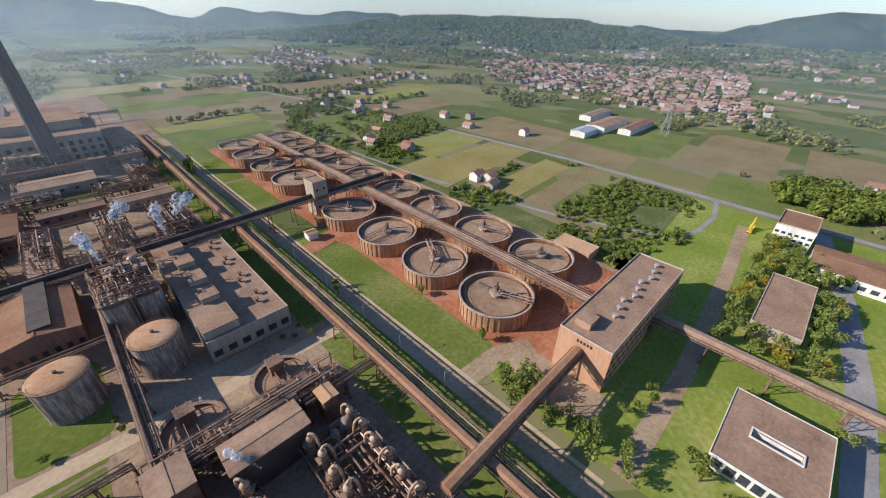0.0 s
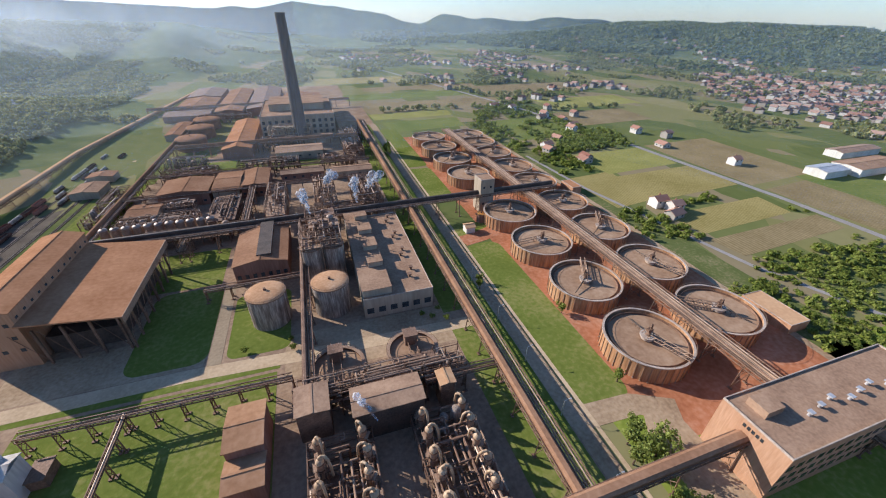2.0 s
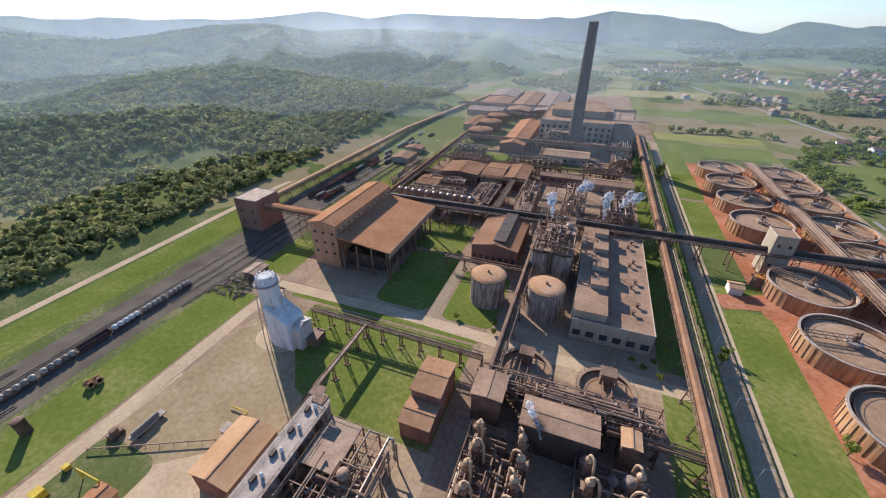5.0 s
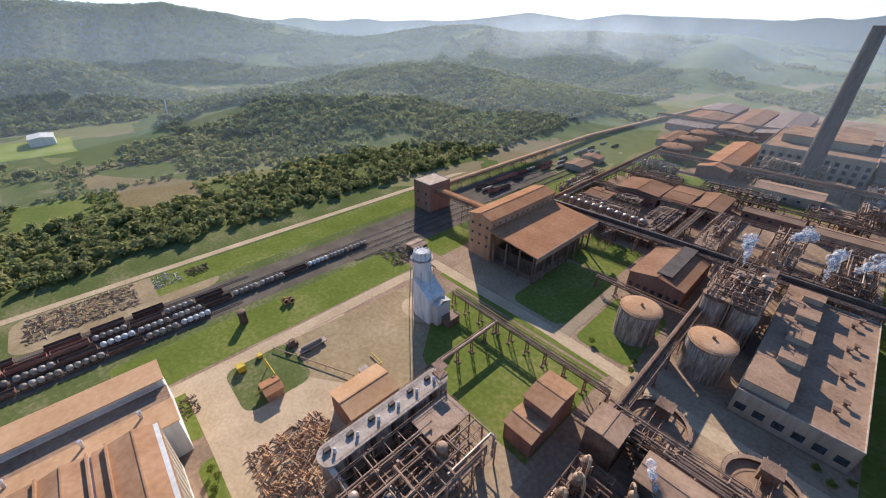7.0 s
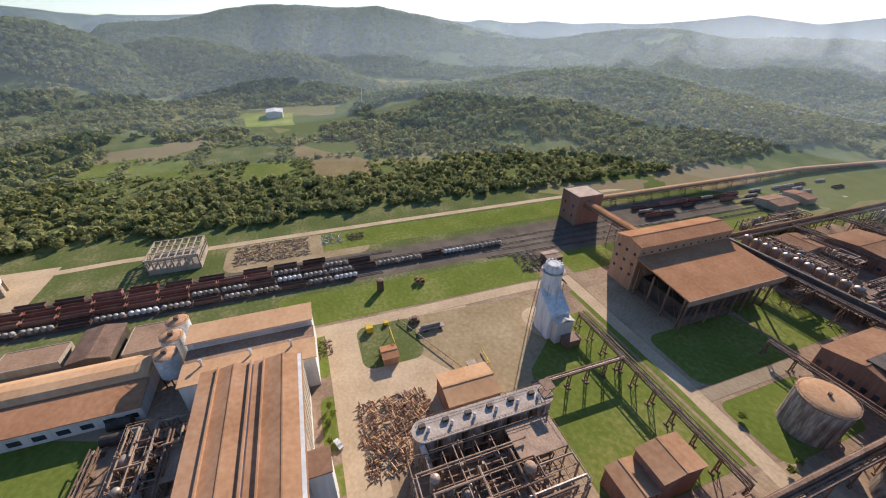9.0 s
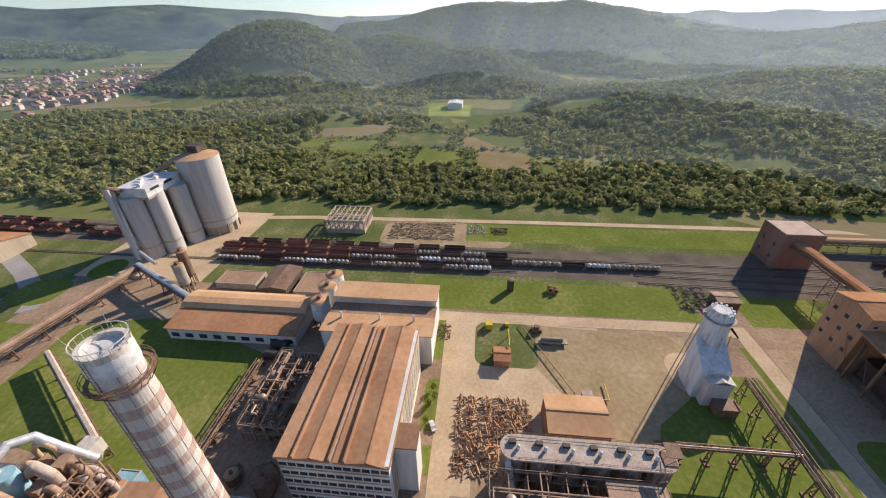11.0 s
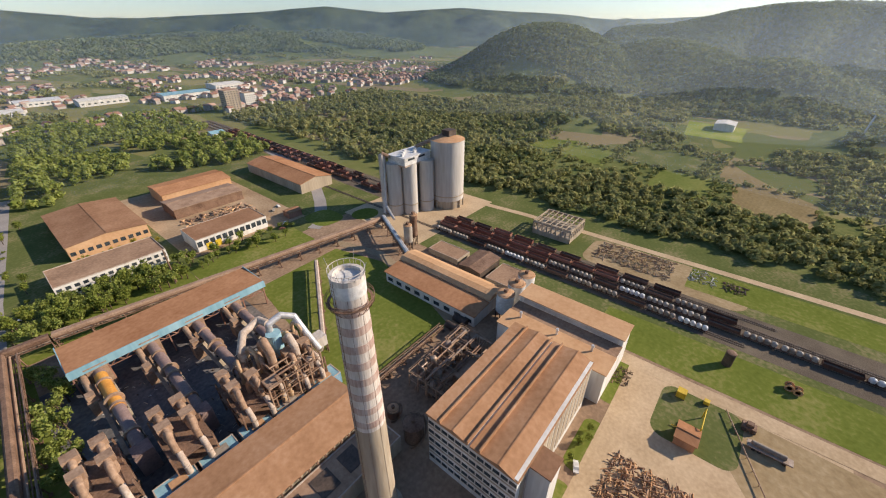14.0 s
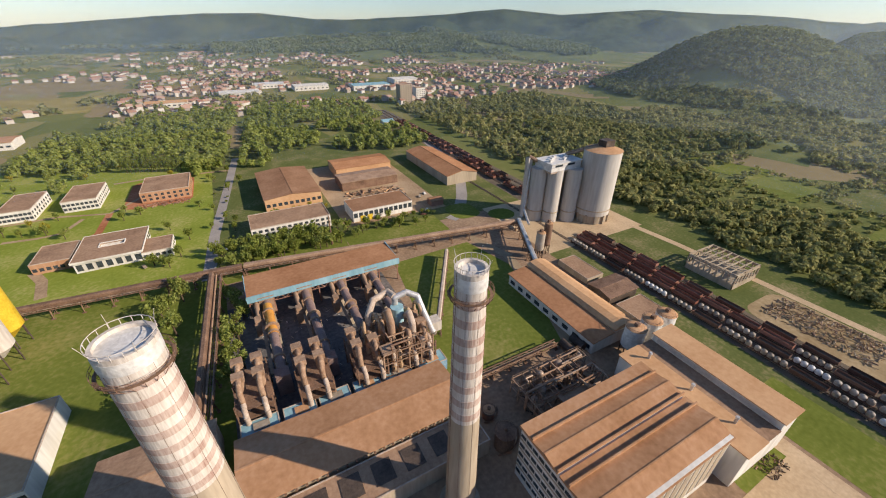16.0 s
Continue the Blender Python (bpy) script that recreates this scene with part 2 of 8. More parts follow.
# ---- geometry helpers ----
class Geo:
    """Vertices and faces gathered for one mesh."""

    def __init__(self):
        self.v, self.f = [], []

    def add(self, verts, faces):
        k = len(self.v)
        self.v.extend(verts)
        self.f.extend([tuple(i + k for i in q) for q in faces])
        return self

    def box(self, x0, x1, y0, y1, z0, z1):
        return self.add([(x, y, z) for z in (z0, z1) for x, y in ((x0, y0), (x1, y0), (x1, y1), (x0, y1))],
                        [(3, 2, 1, 0), (4, 5, 6, 7), (0, 1, 5, 4), (1, 2, 6, 5), (2, 3, 7, 6), (3, 0, 4, 7)])

    def cyl(self, x, y, z0, z1, r, r1=None, seg=16, cap=True):
        r1 = r if r1 is None else r1
        c = [(math.cos(i * math.tau / seg), math.sin(i * math.tau / seg)) for i in range(seg)]
        vs = [(x + a * r, y + b * r, z0) for a, b in c] + [(x + a * r1, y + b * r1, z1) for a, b in c]
        fs = [(i, (i + 1) % seg, seg + (i + 1) % seg, seg + i) for i in range(seg)]
        if cap:
            fs += [tuple(range(seg - 1, -1, -1)), tuple(range(seg, 2 * seg))]
        return self.add(vs, fs)

    def ring(self, x, y, z0, z1, r0, r1, seg=48):
        c = [(math.cos(i * math.tau / seg), math.sin(i * math.tau / seg)) for i in range(seg)]
        vs = [(x + a * r, y + b * r, z) for r, z in ((r0, z0), (r1, z0), (r1, z1), (r0, z1)) for a, b in c]
        fs = []
        for k in range(4):
            j = (k + 1) % 4
            fs += [(k * seg + i, k * seg + (i + 1) % seg, j * seg + (i + 1) % seg, j * seg + i) for i in range(seg)]
        return self.add(vs, fs)

    def dome(self, x, y, z, r, h, seg=24, rings=4):
        vs, fs = [], []
        for k in range(rings):
            a = k / rings * math.pi / 2
            vs += [(x + r * math.cos(a) * math.cos(i * math.tau / seg), y + r * math.cos(a) * math.sin(i * math.tau / seg), z + h * math.sin(a)) for i in range(seg)]
        vs.append((x, y, z + h))
        for k in range(rings - 1):
            fs += [(k * seg + i, k * seg + (i + 1) % seg, (k + 1) * seg + (i + 1) % seg, (k + 1) * seg + i) for i in range(seg)]
        k = (rings - 1) * seg
        fs += [(k + i, k + (i + 1) % seg, len(vs) - 1) for i in range(seg)]
        return self.add(vs, fs)

    def tube(self, p, q, r, seg=8, r1=None):
        p, q = Vector(p), Vector(q)
        d = (q - p).normalized()
        a = d.cross(Vector((0, 0, 1)) if abs(d.z) < 0.95 else Vector((1, 0, 0))).normalized()
        b = d.cross(a)
        r1 = r if r1 is None else r1
        vs = []
        for o, s in ((p, r), (q, r1)):
            vs += [tuple(o + (a * math.cos(i * math.tau / seg) + b * math.sin(i * math.tau / seg)) * s) for i in range(seg)]
        fs = [(i, (i + 1) % seg, seg + (i + 1) % seg, seg + i) for i in range(seg)] + [tuple(range(seg - 1, -1, -1)), tuple(range(seg, 2 * seg))]
        return self.add(vs, fs)

    def bar(self, p, q, w=0.3):
        return self.tube(p, q, w * 0.7, 4)

    def pipe(self, pts, r, seg=8):
        for p, q in zip(pts, pts[1:]):
            self.tube(p, q, r, seg)
        for p in pts[1:-1]:
            self.ball(p, r * 1.02)
        return self

    def ball(self, c, r, seg=8, rings=5):
        vs, fs = [], []
        for k in range(1, rings):
            a = k / rings * math.pi
            vs += [(c[0] + r * math.sin(a) * math.cos(i * math.tau / seg), c[1] + r * math.sin(a) * math.sin(i * math.tau / seg), c[2] - r * math.cos(a)) for i in range(seg)]
        vs += [(c[0], c[1], c[2] - r), (c[0], c[1], c[2] + r)]
        for k in range(rings - 2):
            fs += [(k * seg + i, k * seg + (i + 1) % seg, (k + 1) * seg + (i + 1) % seg, (k + 1) * seg + i) for i in range(seg)]
        t = (rings - 2) * seg
        fs += [((i + 1) % seg, i, len(vs) - 2) for i in range(seg)] + [(t + i, t + (i + 1) % seg, len(vs) - 1) for i in range(seg)]
        return self.add(vs, fs)

    def prism(self, pts, z0, z1):
        n = len(pts)
        return self.add([(x, y, z0) for x, y in pts] + [(x, y, z1) for x, y in pts],
                        [tuple(range(n - 1, -1, -1)), tuple(range(n, 2 * n))] + [(i, (i + 1) % n, n + (i + 1) % n, n + i) for i in range(n)])

    def gable(self, x0, x1, y0, y1, z, rise, along="x", over=0.5, thick=0.3):
        """A pitched roof slab pair with thickness, ridge along one axis."""
        if along == "x":
            m = (y0 + y1) / 2
            sec = [(y0 - over, z), (m, z + rise), (y1 + over, z), (y1 + over, z + thick), (m, z + rise + thick), (y0 - over, z + thick)]
            ends = [(x0 - over), (x1 + over)]
            vs = [(e, a, b) for e in ends for a, b in sec]
        else:
            m = (x0 + x1) / 2
            sec = [(x0 - over, z), (m, z + rise), (x1 + over, z), (x1 + over, z + thick), (m, z + rise + thick), (x0 - over, z + thick)]
            ends = [(y0 - over), (y1 + over)]
            vs = [(a, e, b) for e in ends for a, b in sec]
        fs = [(i, (i + 1) % 6, 6 + (i + 1) % 6, 6 + i) for i in range(6)] + [(0, 1, 4, 5), (1, 2, 3, 4), (11, 10, 7, 6), (10, 9, 8, 7)]
        return self.add(vs, fs)

    def gable_wall(self, x0, x1, y0, y1, z, rise, along="x"):
        """The two triangles under a pitched roof, as a solid prism."""
        if along == "x":
            m = (y0 + y1) / 2
            vs = [(x, a, b) for x in (x0, x1) for a, b in ((y0, z), (m, z + rise), (y1, z))]
        else:
            m = (x0 + x1) / 2
            vs = [(a, y, b) for y in (y0, y1) for a, b in ((x0, z), (m, z + rise), (x1, z))]
        return self.add(vs, [(0, 1, 2), (5, 4, 3), (0, 3, 4, 1), (1, 4, 5, 2), (2, 5, 3, 0)])

    def mesh(self, name, material, smooth=False):
        me = bpy.data.meshes.new(name)
        me.from_pydata(self.v, [], self.f)
        me.materials.append(material)
        if smooth:
            me.polygons.foreach_set("use_smooth", [True] * len(me.polygons))
            me.set_sharp_from_angle(angle=radians(40))
        return me


def part(name, geo, material, parent, label="", smooth=False, at=None, rot=0.0):
    """One mesh under a thing or part. geo is a Geo or a mesh already made."""
    me = geo.mesh(name, M[material], smooth) if isinstance(geo, Geo) else geo
    ob = new(name, me)
    ob.parent = parent
    if at:
        ob.location = at
    if rot:
        ob.rotation_euler = (0, 0, rot)
    return tagged(ob, label) if label else ob


def thing(name, x, y, label, category, group="", z=0.0, turn=0.0, kind=""):
    ob = new(name)
    ob.matrix_basis = pose(x, y, z, 0, 0, turn)
    ob.empty_display_size = 0.5
    return tagged(ob, label, category, group, kind)


def flat(name, pts, material, z, label="", depth=0.02):
    """A sheet of ground laid over the land."""
    ob = new(name, Geo().prism(pts, z - depth, z).mesh(name, M[material]))
    return tagged(ob, label, kind="structure")


def rect(x0, x1, y0, y1):
    return [(x0, y0), (x1, y0), (x1, y1), (x0, y1)]


def rounded(x0, x1, y0, y1, r, n=5):
    pts = []
    for cx, cy, s in ((x1 - r, y0 + r, -90), (x1 - r, y1 - r, 0), (x0 + r, y1 - r, 90), (x0 + r, y0 + r, 180)):
        pts += [(cx + r * math.cos(radians(s + 90 * i / n)), cy + r * math.sin(radians(s + 90 * i / n))) for i in range(n + 1)]
    return pts


def strip(line, w):
    """The outline of a band of width w along a polyline."""
    left, right = [], []
    for i, p in enumerate(line):
        a, b = Vector(line[max(i - 1, 0)]), Vector(line[min(i + 1, len(line) - 1)])
        d = (b - a).normalized()
        n = Vector((-d.y, d.x)) * w / 2
        left.append((p[0] + n.x, p[1] + n.y))
        right.append((p[0] - n.x, p[1] - n.y))
    return right + left[::-1]


def road(name, line, w, material, z, label):
    geo = Geo()
    o = strip(line, w)
    k = len(line)
    for i in range(k - 1):
        a, b, c, d = o[i], o[i + 1], o[2 * k - 2 - i], o[2 * k - 1 - i]
        geo.prism([a, b, c, d], z - 0.02, z)
    return tagged(new(name, geo.mesh(name, M[material])), label, kind="structure")


# ---- land, one sheet to the horizon, with its hills ----
# bearing in degrees (anticlockwise from north), then the ridge's elevation seen from the plant's sky, its crest and its foot
FAR_YAW = [-180, -172, -163, -140, -100, -89, -86, -82, -78, -75, -66, -52, -38, -27, -18, -14.5, -11, -5, 0, 5, 14, 25, 30, 36, 44, 54, 65, 80, 99, 108, 118, 127, 137, 144, 158, 165, 174, 180]
FAR_UP = [1.1, 0.5, -0.3, 0.0, 0.5, 0.5, 0.7, -0.1, -1.4, -2.3, -1.6, -1.0, -0.7, -0.5, -0.3, -1.2, 0.1, 0.8, 1.3, 0.3, 0.6, 1.1, 0.5, 1.3, 0.4, 0.3, 0.3, 0.5, 0.6, 0.3, 1.2, 1.7, 1.2, 1.85, 0.9, 0.4, 1.2, 1.1]
FAR_CREST = [4300, 4300, 4300, 4400, 4400, 4400, 4400, 4400, 4400, 4400, 4400, 4500, 4600, 4600, 4600, 4500, 3900, 3600, 3600, 3900, 4500, 4600, 4600, 4600, 4600, 4600, 4500, 4500, 4500, 4500, 4300, 4200, 4200, 4200, 4300, 4300, 4300, 4300]
NEAR_YAW = [-90, -79, -74, -70, -65, -61, -57, -53, -47, -40, -35, -30, -20, -8, 5, 13, 25, 37, 41, 46, 51, 58, 64, 68, 72, 78, 83, 91, 96, 102, 108, 112, 120, 135, 150, 165, 180]
NEAR_UP = [-5, -4, -2.1, -1.6, -1.3, -0.8, -0.8, -0.6, -0.3, -0.6, -1.1, -1.9, -2.4, -2.6, -2.0, -1.0, -0.9, -1.0, -0.35, -0.6, -0.9, -1.5, -1.0, -0.2, 0.6, 1.7, 1.9, 1.9, 1.4, 0.0, -0.6, -3.5, -5.5, -1.7, -0.9, -1.1, -1.9]
NEAR_CREST = [2600, 2600, 2600, 2600, 2600, 2600, 2600, 2600, 2600, 2500, 2400, 2400, 2400, 2300, 2000, 1700, 1600, 1500, 1450, 1500, 1600, 1700, 1700, 1700, 1650, 1600, 1600, 1600, 1550, 1500, 1500, 1600, 1900, 2500, 2600, 2600, 2600]
NEAR_FOOT = [1700, 1700, 1600, 1550, 1500, 1500, 1500, 1500, 1500, 1500, 1500, 1500, 1500, 1400, 1200, 900, 760, 700, 680, 700, 740, 780, 800, 850, 900, 980, 1020, 1020, 1000, 1000, 1050, 1150, 1300, 1550, 1600, 1600, 1600]
# single hills: place, height, half widths across and along
KNOLLS = ((-975, -470, 100, 185), (-905, -18, 56, 125), (-1150, -250, 70, 190), (-470, 330, 20, 120), (-600, 240, 24, 130), (-420, 560, 24, 160), (-640, 560, 40, 220), (-540, -215, 9, 60))


def land_height(x, y):
    r = math.hypot(x, y)
    if r < 300:
        return 0.0
    a = math.degrees(math.atan2(-x, y))
    up, crest = float(np.interp(a, FAR_YAW, FAR_UP)), float(np.interp(a, FAR_YAW, FAR_CREST))
    z = 0.0
    spur = noise.noise(Vector((a / 7, r / 1900, 4.4)))
    rough = noise.fractal(Vector((x / 420, y / 420, 3.1)), 1.0, 2.0, 5)
    foot = 2500
    if r > foot:
        s = min(1.0, (r - foot) / (crest - foot))
        top = 118 + crest * math.tan(radians(up))
        z = max(0, top * s ** 1.3 * (1 + 0.22 * spur * (1 - s)) + (60 * rough + 95 * abs(spur)) * math.sin(math.pi * s))
        if r > crest:
            z -= (r - crest) * 0.12
    up, crest, foot = (float(np.interp(a, NEAR_YAW, q)) for q in (NEAR_UP, NEAR_CREST, NEAR_FOOT))
    if r > foot:
        top = max(0, 112 + crest * math.tan(radians(up)))
        if r < crest:
            s = (r - foot) / (crest - foot)
            f = s * s * (3 - 2 * s)
        else:
            s = 1.0
            f = max(0.0, 1 - ((r - crest) / 900) ** 2)
        fold = 1 - abs(noise.noise(Vector((a / 5.5 + r / 1500, r / 2600, 7.7)))) * 1.9
        z = max(z, top * f * (1 - 0.42 * (1 - fold) * math.sin(math.pi * min(1, s))) + 16 * rough * min(1, s * 3) * f)
    for hx, hy, hh, rx in KNOLLS:
        q = ((x - hx) ** 2 + (y - hy) ** 2) / rx ** 2
        if q < 5:
            z = max(z, hh * math.exp(-q ** 1.3 * 0.8) * (1 + 0.12 * rough)) + 0.12 * hh * math.exp(-q * 1.3)
    return max(z, 0.0)


def make_land():
    radii = [0.0] + [60 * 1.034 ** i for i in range(135)]
    radii = [r for r in radii if r < 4850] + [4890]
    seg = 540
    vs, fs, hf = [], [], []
    for r in radii:
        for i in range(seg):
            a = i * math.tau / seg
            x, y = r * math.cos(a), r * math.sin(a)
            vs.append((x, y, land_height(x, y)))
    for k in range(len(radii) - 1):
        for i in range(seg):
            j = (i + 1) % seg
            q = (k * seg + i, k * seg + j, (k + 1) * seg + j, (k + 1) * seg + i)
            (hf if max(vs[t][2] for t in q) > 3.0 else fs).append(q)
    me = bpy.data.meshes.new("ground")
    me.from_pydata(vs, [], fs + hf)
    for key in ("land", "hill", "far_hill"):
        me.materials.append(M[key])
    idx = [0] * len(fs)
    for q in hf:
        idx.append(2 if math.hypot(vs[q[0]][0], vs[q[0]][1]) > 2300 else 1)
    me.polygons.foreach_set("material_index", idx)
    me.polygons.foreach_set("use_smooth", [True] * len(me.polygons))
    return tagged(new("ground", me), "valley floor of meadows and fields rising to wooded hills", kind="structure")


def patchwork(m):
    """Tints the land in irregular farm plots."""
    n, l = m.node_tree.nodes, m.node_tree.links
    geo = n.new("ShaderNodeNewGeometry")
    mp = n.new("ShaderNodeMapping")
    mp.inputs["Rotation"].default_value = (0, 0, 0.35)
    mp.inputs["Scale"].default_value = (1.0, 0.42, 1.0)
    l.new(geo.outputs["Position"], mp.inputs["Vector"])
    v = n.new("ShaderNodeTexVoronoi")
    v.distance = "CHEBYCHEV"
    v.inputs["Scale"].default_value = 0.02
    l.new(mp.outputs[0], v.inputs["Vector"])
    sep = n.new("ShaderNodeSeparateColor")
    l.new(v.outputs["Color"], sep.inputs[0])
    ramp = n.new("ShaderNodeValToRGB")
    ramp.color_ramp.interpolation = "CONSTANT"
    for p, c in ((0.0, (0.11, 0.135, 0.04)), (0.25, (0.17, 0.18, 0.06)), (0.45, (0.26, 0.225, 0.09)), (0.62, (0.32, 0.23, 0.14)), (0.78, (0.14, 0.16, 0.05)), (0.9, (0.31, 0.26, 0.12))):
        e = ramp.color_ramp.elements.new(p)
        e.color = (*c, 1)
    l.new(sep.outputs[0], ramp.inputs[0])
    bsdf = n["Principled BSDF"]
    old = bsdf.inputs["Base Color"].links[0].from_socket
    mx = n.new("ShaderNodeMix")
    mx.data_type = "RGBA"
    mx.inputs[0].default_value = 0.62
    l.new(old, mx.inputs[6])
    l.new(ramp.outputs[0], mx.inputs[7])
    l.new(mx.outputs[2], bsdf.inputs["Base Color"])


patchwork(M["land"])
make_land()


# ---- ground cover ----
flat("ground_plant_yard", rect(-150, 76, -215, 620), "yard", 0.03, "dusty brown yard of the works")
flat("ground_west_meadow", rect(-258, -150, -260, 560), "grass_dry", 0.03, "dry grass beside the railway")
flat("ground_forest_floor", [(-900, -420), (-250, -260), (-262, 600), (-300, 1100), (-900, 1100)], "scrub", 0.022, "dark undergrowth of the wood")
flat("ground_tank_field", [(96, 46), (190, 40), (190, 430), (96, 430)], "red_mud", 0.05, "red mud ground round the settling tanks")
flat("ground_east_verge", rect(186, 215, 40, 480), "grass_dry", 0.04, "rough grass verge beyond the tanks")
flat("lawn_front", rect(-108, -27, 66, 117), "grass", 0.07, "mown green lawn")
flat("lawn_path_side", rect(-124, -26, 118.5, 126), "grass", 0.07, "green grass strip beside the road")
flat("lawn_shaded", rounded(-84, -54, 130.5, 184, 6), "grass", 0.07, "green lawn beside the ore store")
flat("lawn_tank_left", rounded(-47, -22, 129, 172, 4), "grass", 0.07, "green lawn round the storage tank")
flat("lawn_store_back", rect(-92, -56, 186, 224), "grass", 0.07, "lawn behind the ore store")
flat("ground_gallery_apron", [(90, 20), (108, 20), (108, 58), (98, 60), (92, 50)], "dirt", 0.085, "bare paved apron under the gallery")
flat("lawn_by_tanks", rounded(78, 99, 64, 185, 7), "grass", 0.08, "long green lawn beside the settling tanks")
flat("lawn_mid", rounded(77, 101, 191, 211, 4), "grass", 0.08, "small green lawn")
flat("lawn_upper", rounded(76, 97, 258, 325, 5), "grass", 0.08, "green lawn")
flat("lawn_far", rounded(74, 97, 330, 470, 5), "grass", 0.08, "green lawn")
flat("lawn_strip", rect(46, 62, 20, 119), "grass", 0.07, "grass under the pipe bridge")
flat("lawn_strip_far", rect(46, 66, 130, 480), "grass", 0.07, "grass under the pipe bridge")
flat("lawn_west", rect(-190, -138, 132, 168), "grass", 0.06, "bright grass beside the sidings")
flat("lawn_rail_side", rect(-164, -139, -25, 112), "grass", 0.06, "grass between road and railway")
flat("lawn_west_strip", rect(-229, -206, 0, 190), "grass", 0.06, "green meadow between track and railway")
flat("lawn_south", [(-62, -174), (-113, -176), (-121, -142), (-106, -78), (-48, -82)], "grass", 0.078, "large mown lawn behind the kilns")
flat("lawn_oval", rounded(-137, -107, -13, 1, 6), "grass", 0.08, "green traffic island")
flat("lawn_oval_small", rounded(-97, -75, -10, -3, 3), "grass", 0.08, "green island beside the drive")
flat("lawn_oval_third", rounded(-70, -60, -10, -3.5, 3), "grass", 0.08, "green island beside the drive")
flat("ground_east_lawn", rect(84, 330, -330, 60), "lawn_bright", 0.04, "lawns round the offices")
flat("ground_office_park", rect(30, 240, -480, -205), "lawn_bright", 0.05, "parkland with lawns")
flat("ground_depot", rect(-190, 40, -480, -212), "grass_dry", 0.035, "rough grass round the workshops")
flat("ground_depot_yard", rect(-128, -50, -370, -232), "dirt", 0.045, "bare earth yard between workshops")
flat("lawn_depot", rect(-112, -45, -222, -195), "grass", 0.06, "grass beside the belt conveyor")
flat("lawn_depot_west", rect(-44.5, 28, -232, -196), "grass", 0.06, "lawn with trees")
flat("ground_canal_side", rect(26, 62, -215, -60), "grass", 0.07, "lawn beside the canal")
flat("ground_silo_lawn", rect(62, 110, -215, -90), "grass", 0.06, "lawn round the yellow silos")
flat("lawn_ditch", rect(61, 69, -215, 500), "grass", 0.085, "dark grassy ditch beside the road")
flat("ground_sand_yard", [(-126, 18), (-62, 64), (-84, 72), (-100, 92), (-128, 98), (-131, 30)], "sand", 0.075, "sandy storage yard with dry grass")
flat("lawn_yard", rounded(-131, -105, 8, 34, 5), "grass_dry", 0.08, "patchy grass in the storage yard")
flat("ground_drive", rect(-131, -55, -3, 62), "pale_road", 0.06, "dusty concrete drive")
flat("ground_evap_yard", rect(-24, 48, 10, 112), "yard", 0.06, "dark stained floor of the evaporator plant")
flat("ground_precip_yard", rect(-62, -24.2, 8, 66), "dirt", 0.064, "dusty beige ground round the precipitators")
flat("ground_store_apron", rect(-124, -55, 128.5, 150), "dirt", 0.062, "pinkish dusty apron before the ore store")
flat("ground_drive_hall", rect(-24, 48, 112, 136), "dirt", 0.065, "pale dusty apron")
flat("ground_tower_yard", rect(-235, -150, -215, -140), "pale_road", 0.07, "pale dusty yard at the silos")
flat("ground_kiln_pad", rect(-52, 26, -172, -84), "kiln_floor", 0.07, "stained dark grey kiln floor")
flat("ground_stone_yard", rect(-200, -172, 112.2, 210), "gravel", 0.065, "gravel beside the sidings")
flat("ground_rail_bed", rect(-198, -169, -150, 112), "gravel", 0.065, "ballast bed of the sidings")
flat("ground_north_sidings", [(-208, 204), (-172, 204), (-176, 480), (-166, 860), (-182, 860), (-204, 480)], "gravel", 0.066, "dark ballast of the northern sidings")
flat("ground_rail_front", rect(-178, -160, 112.2, 204), "gravel", 0.068, "ballast under the empty tracks")
flat("lawn_north_strip", [(-160, 204), (-132, 204), (-132, 560), (-158, 560)], "grass", 0.05, "grass strip between sidings and works")
flat("ground_loading_dock", [(-178, 426), (-160, 416), (-168, 486), (-176, 516)], "pale_road", 0.5, "pale concrete loading dock", 0.5)
flat("ground_rubble", rounded(-229, -198, -55, 28, 8), "sand", 0.055, "stony ground with rubble")
road("road_main", [(73, -60), (73, 30), (72, 130), (73, 260), (74, 500)], 6.5, "dirt", 0.1, "dusty grey-brown road along the pipe bridge")
road("road_main_kerb", [(78.2, 8), (77.2, 130), (77.8, 260), (78.5, 420)], 1.6, "pale_road", 0.11, "pale footpath along the road")
road("road_cross", [(-137, 124), (-60, 125), (0, 122), (62, 121)], 6.5, "pale_road", 0.1, "pale dusty concrete road")
road("road_west", [(-134, -30), (-134, 20), (-135, 100), (-133, 122)], 6.5, "pale_road", 0.1, "pale concrete road")
road("road_yard", [(-133, -2), (-100, -1.5), (-40, -1.5)], 7, "pale_road", 0.105, "pale concrete drive")
road("road_store", [(-51, 128), (-51, 182)], 5, "asphalt", 0.1, "dark path past the ore store")
road("road_forest", [(-226, -165), (-231, -110), (-234, 50), (-235, 200), (-233, 420), (-215, 620), (-180, 820)], 5, "pale_road", 0.1, "pale gravel track along the wood")
road("road_east", [(84, 5), (140, 5), (178, 7), (240, 12), (305, 18)], 7, "dirt", 0.1, "beige concrete path between lawns")
road("road_offices", [(115, -47), (180, -45), (250, -36), (330, -20)], 9, "grey_road", 0.1, "grey concrete road past the offices")
road("road_depot", [(34, -205), (30, -260), (20, -340), (8, -440)], 6.5, "grey_road", 0.1, "straight grey road through the park")
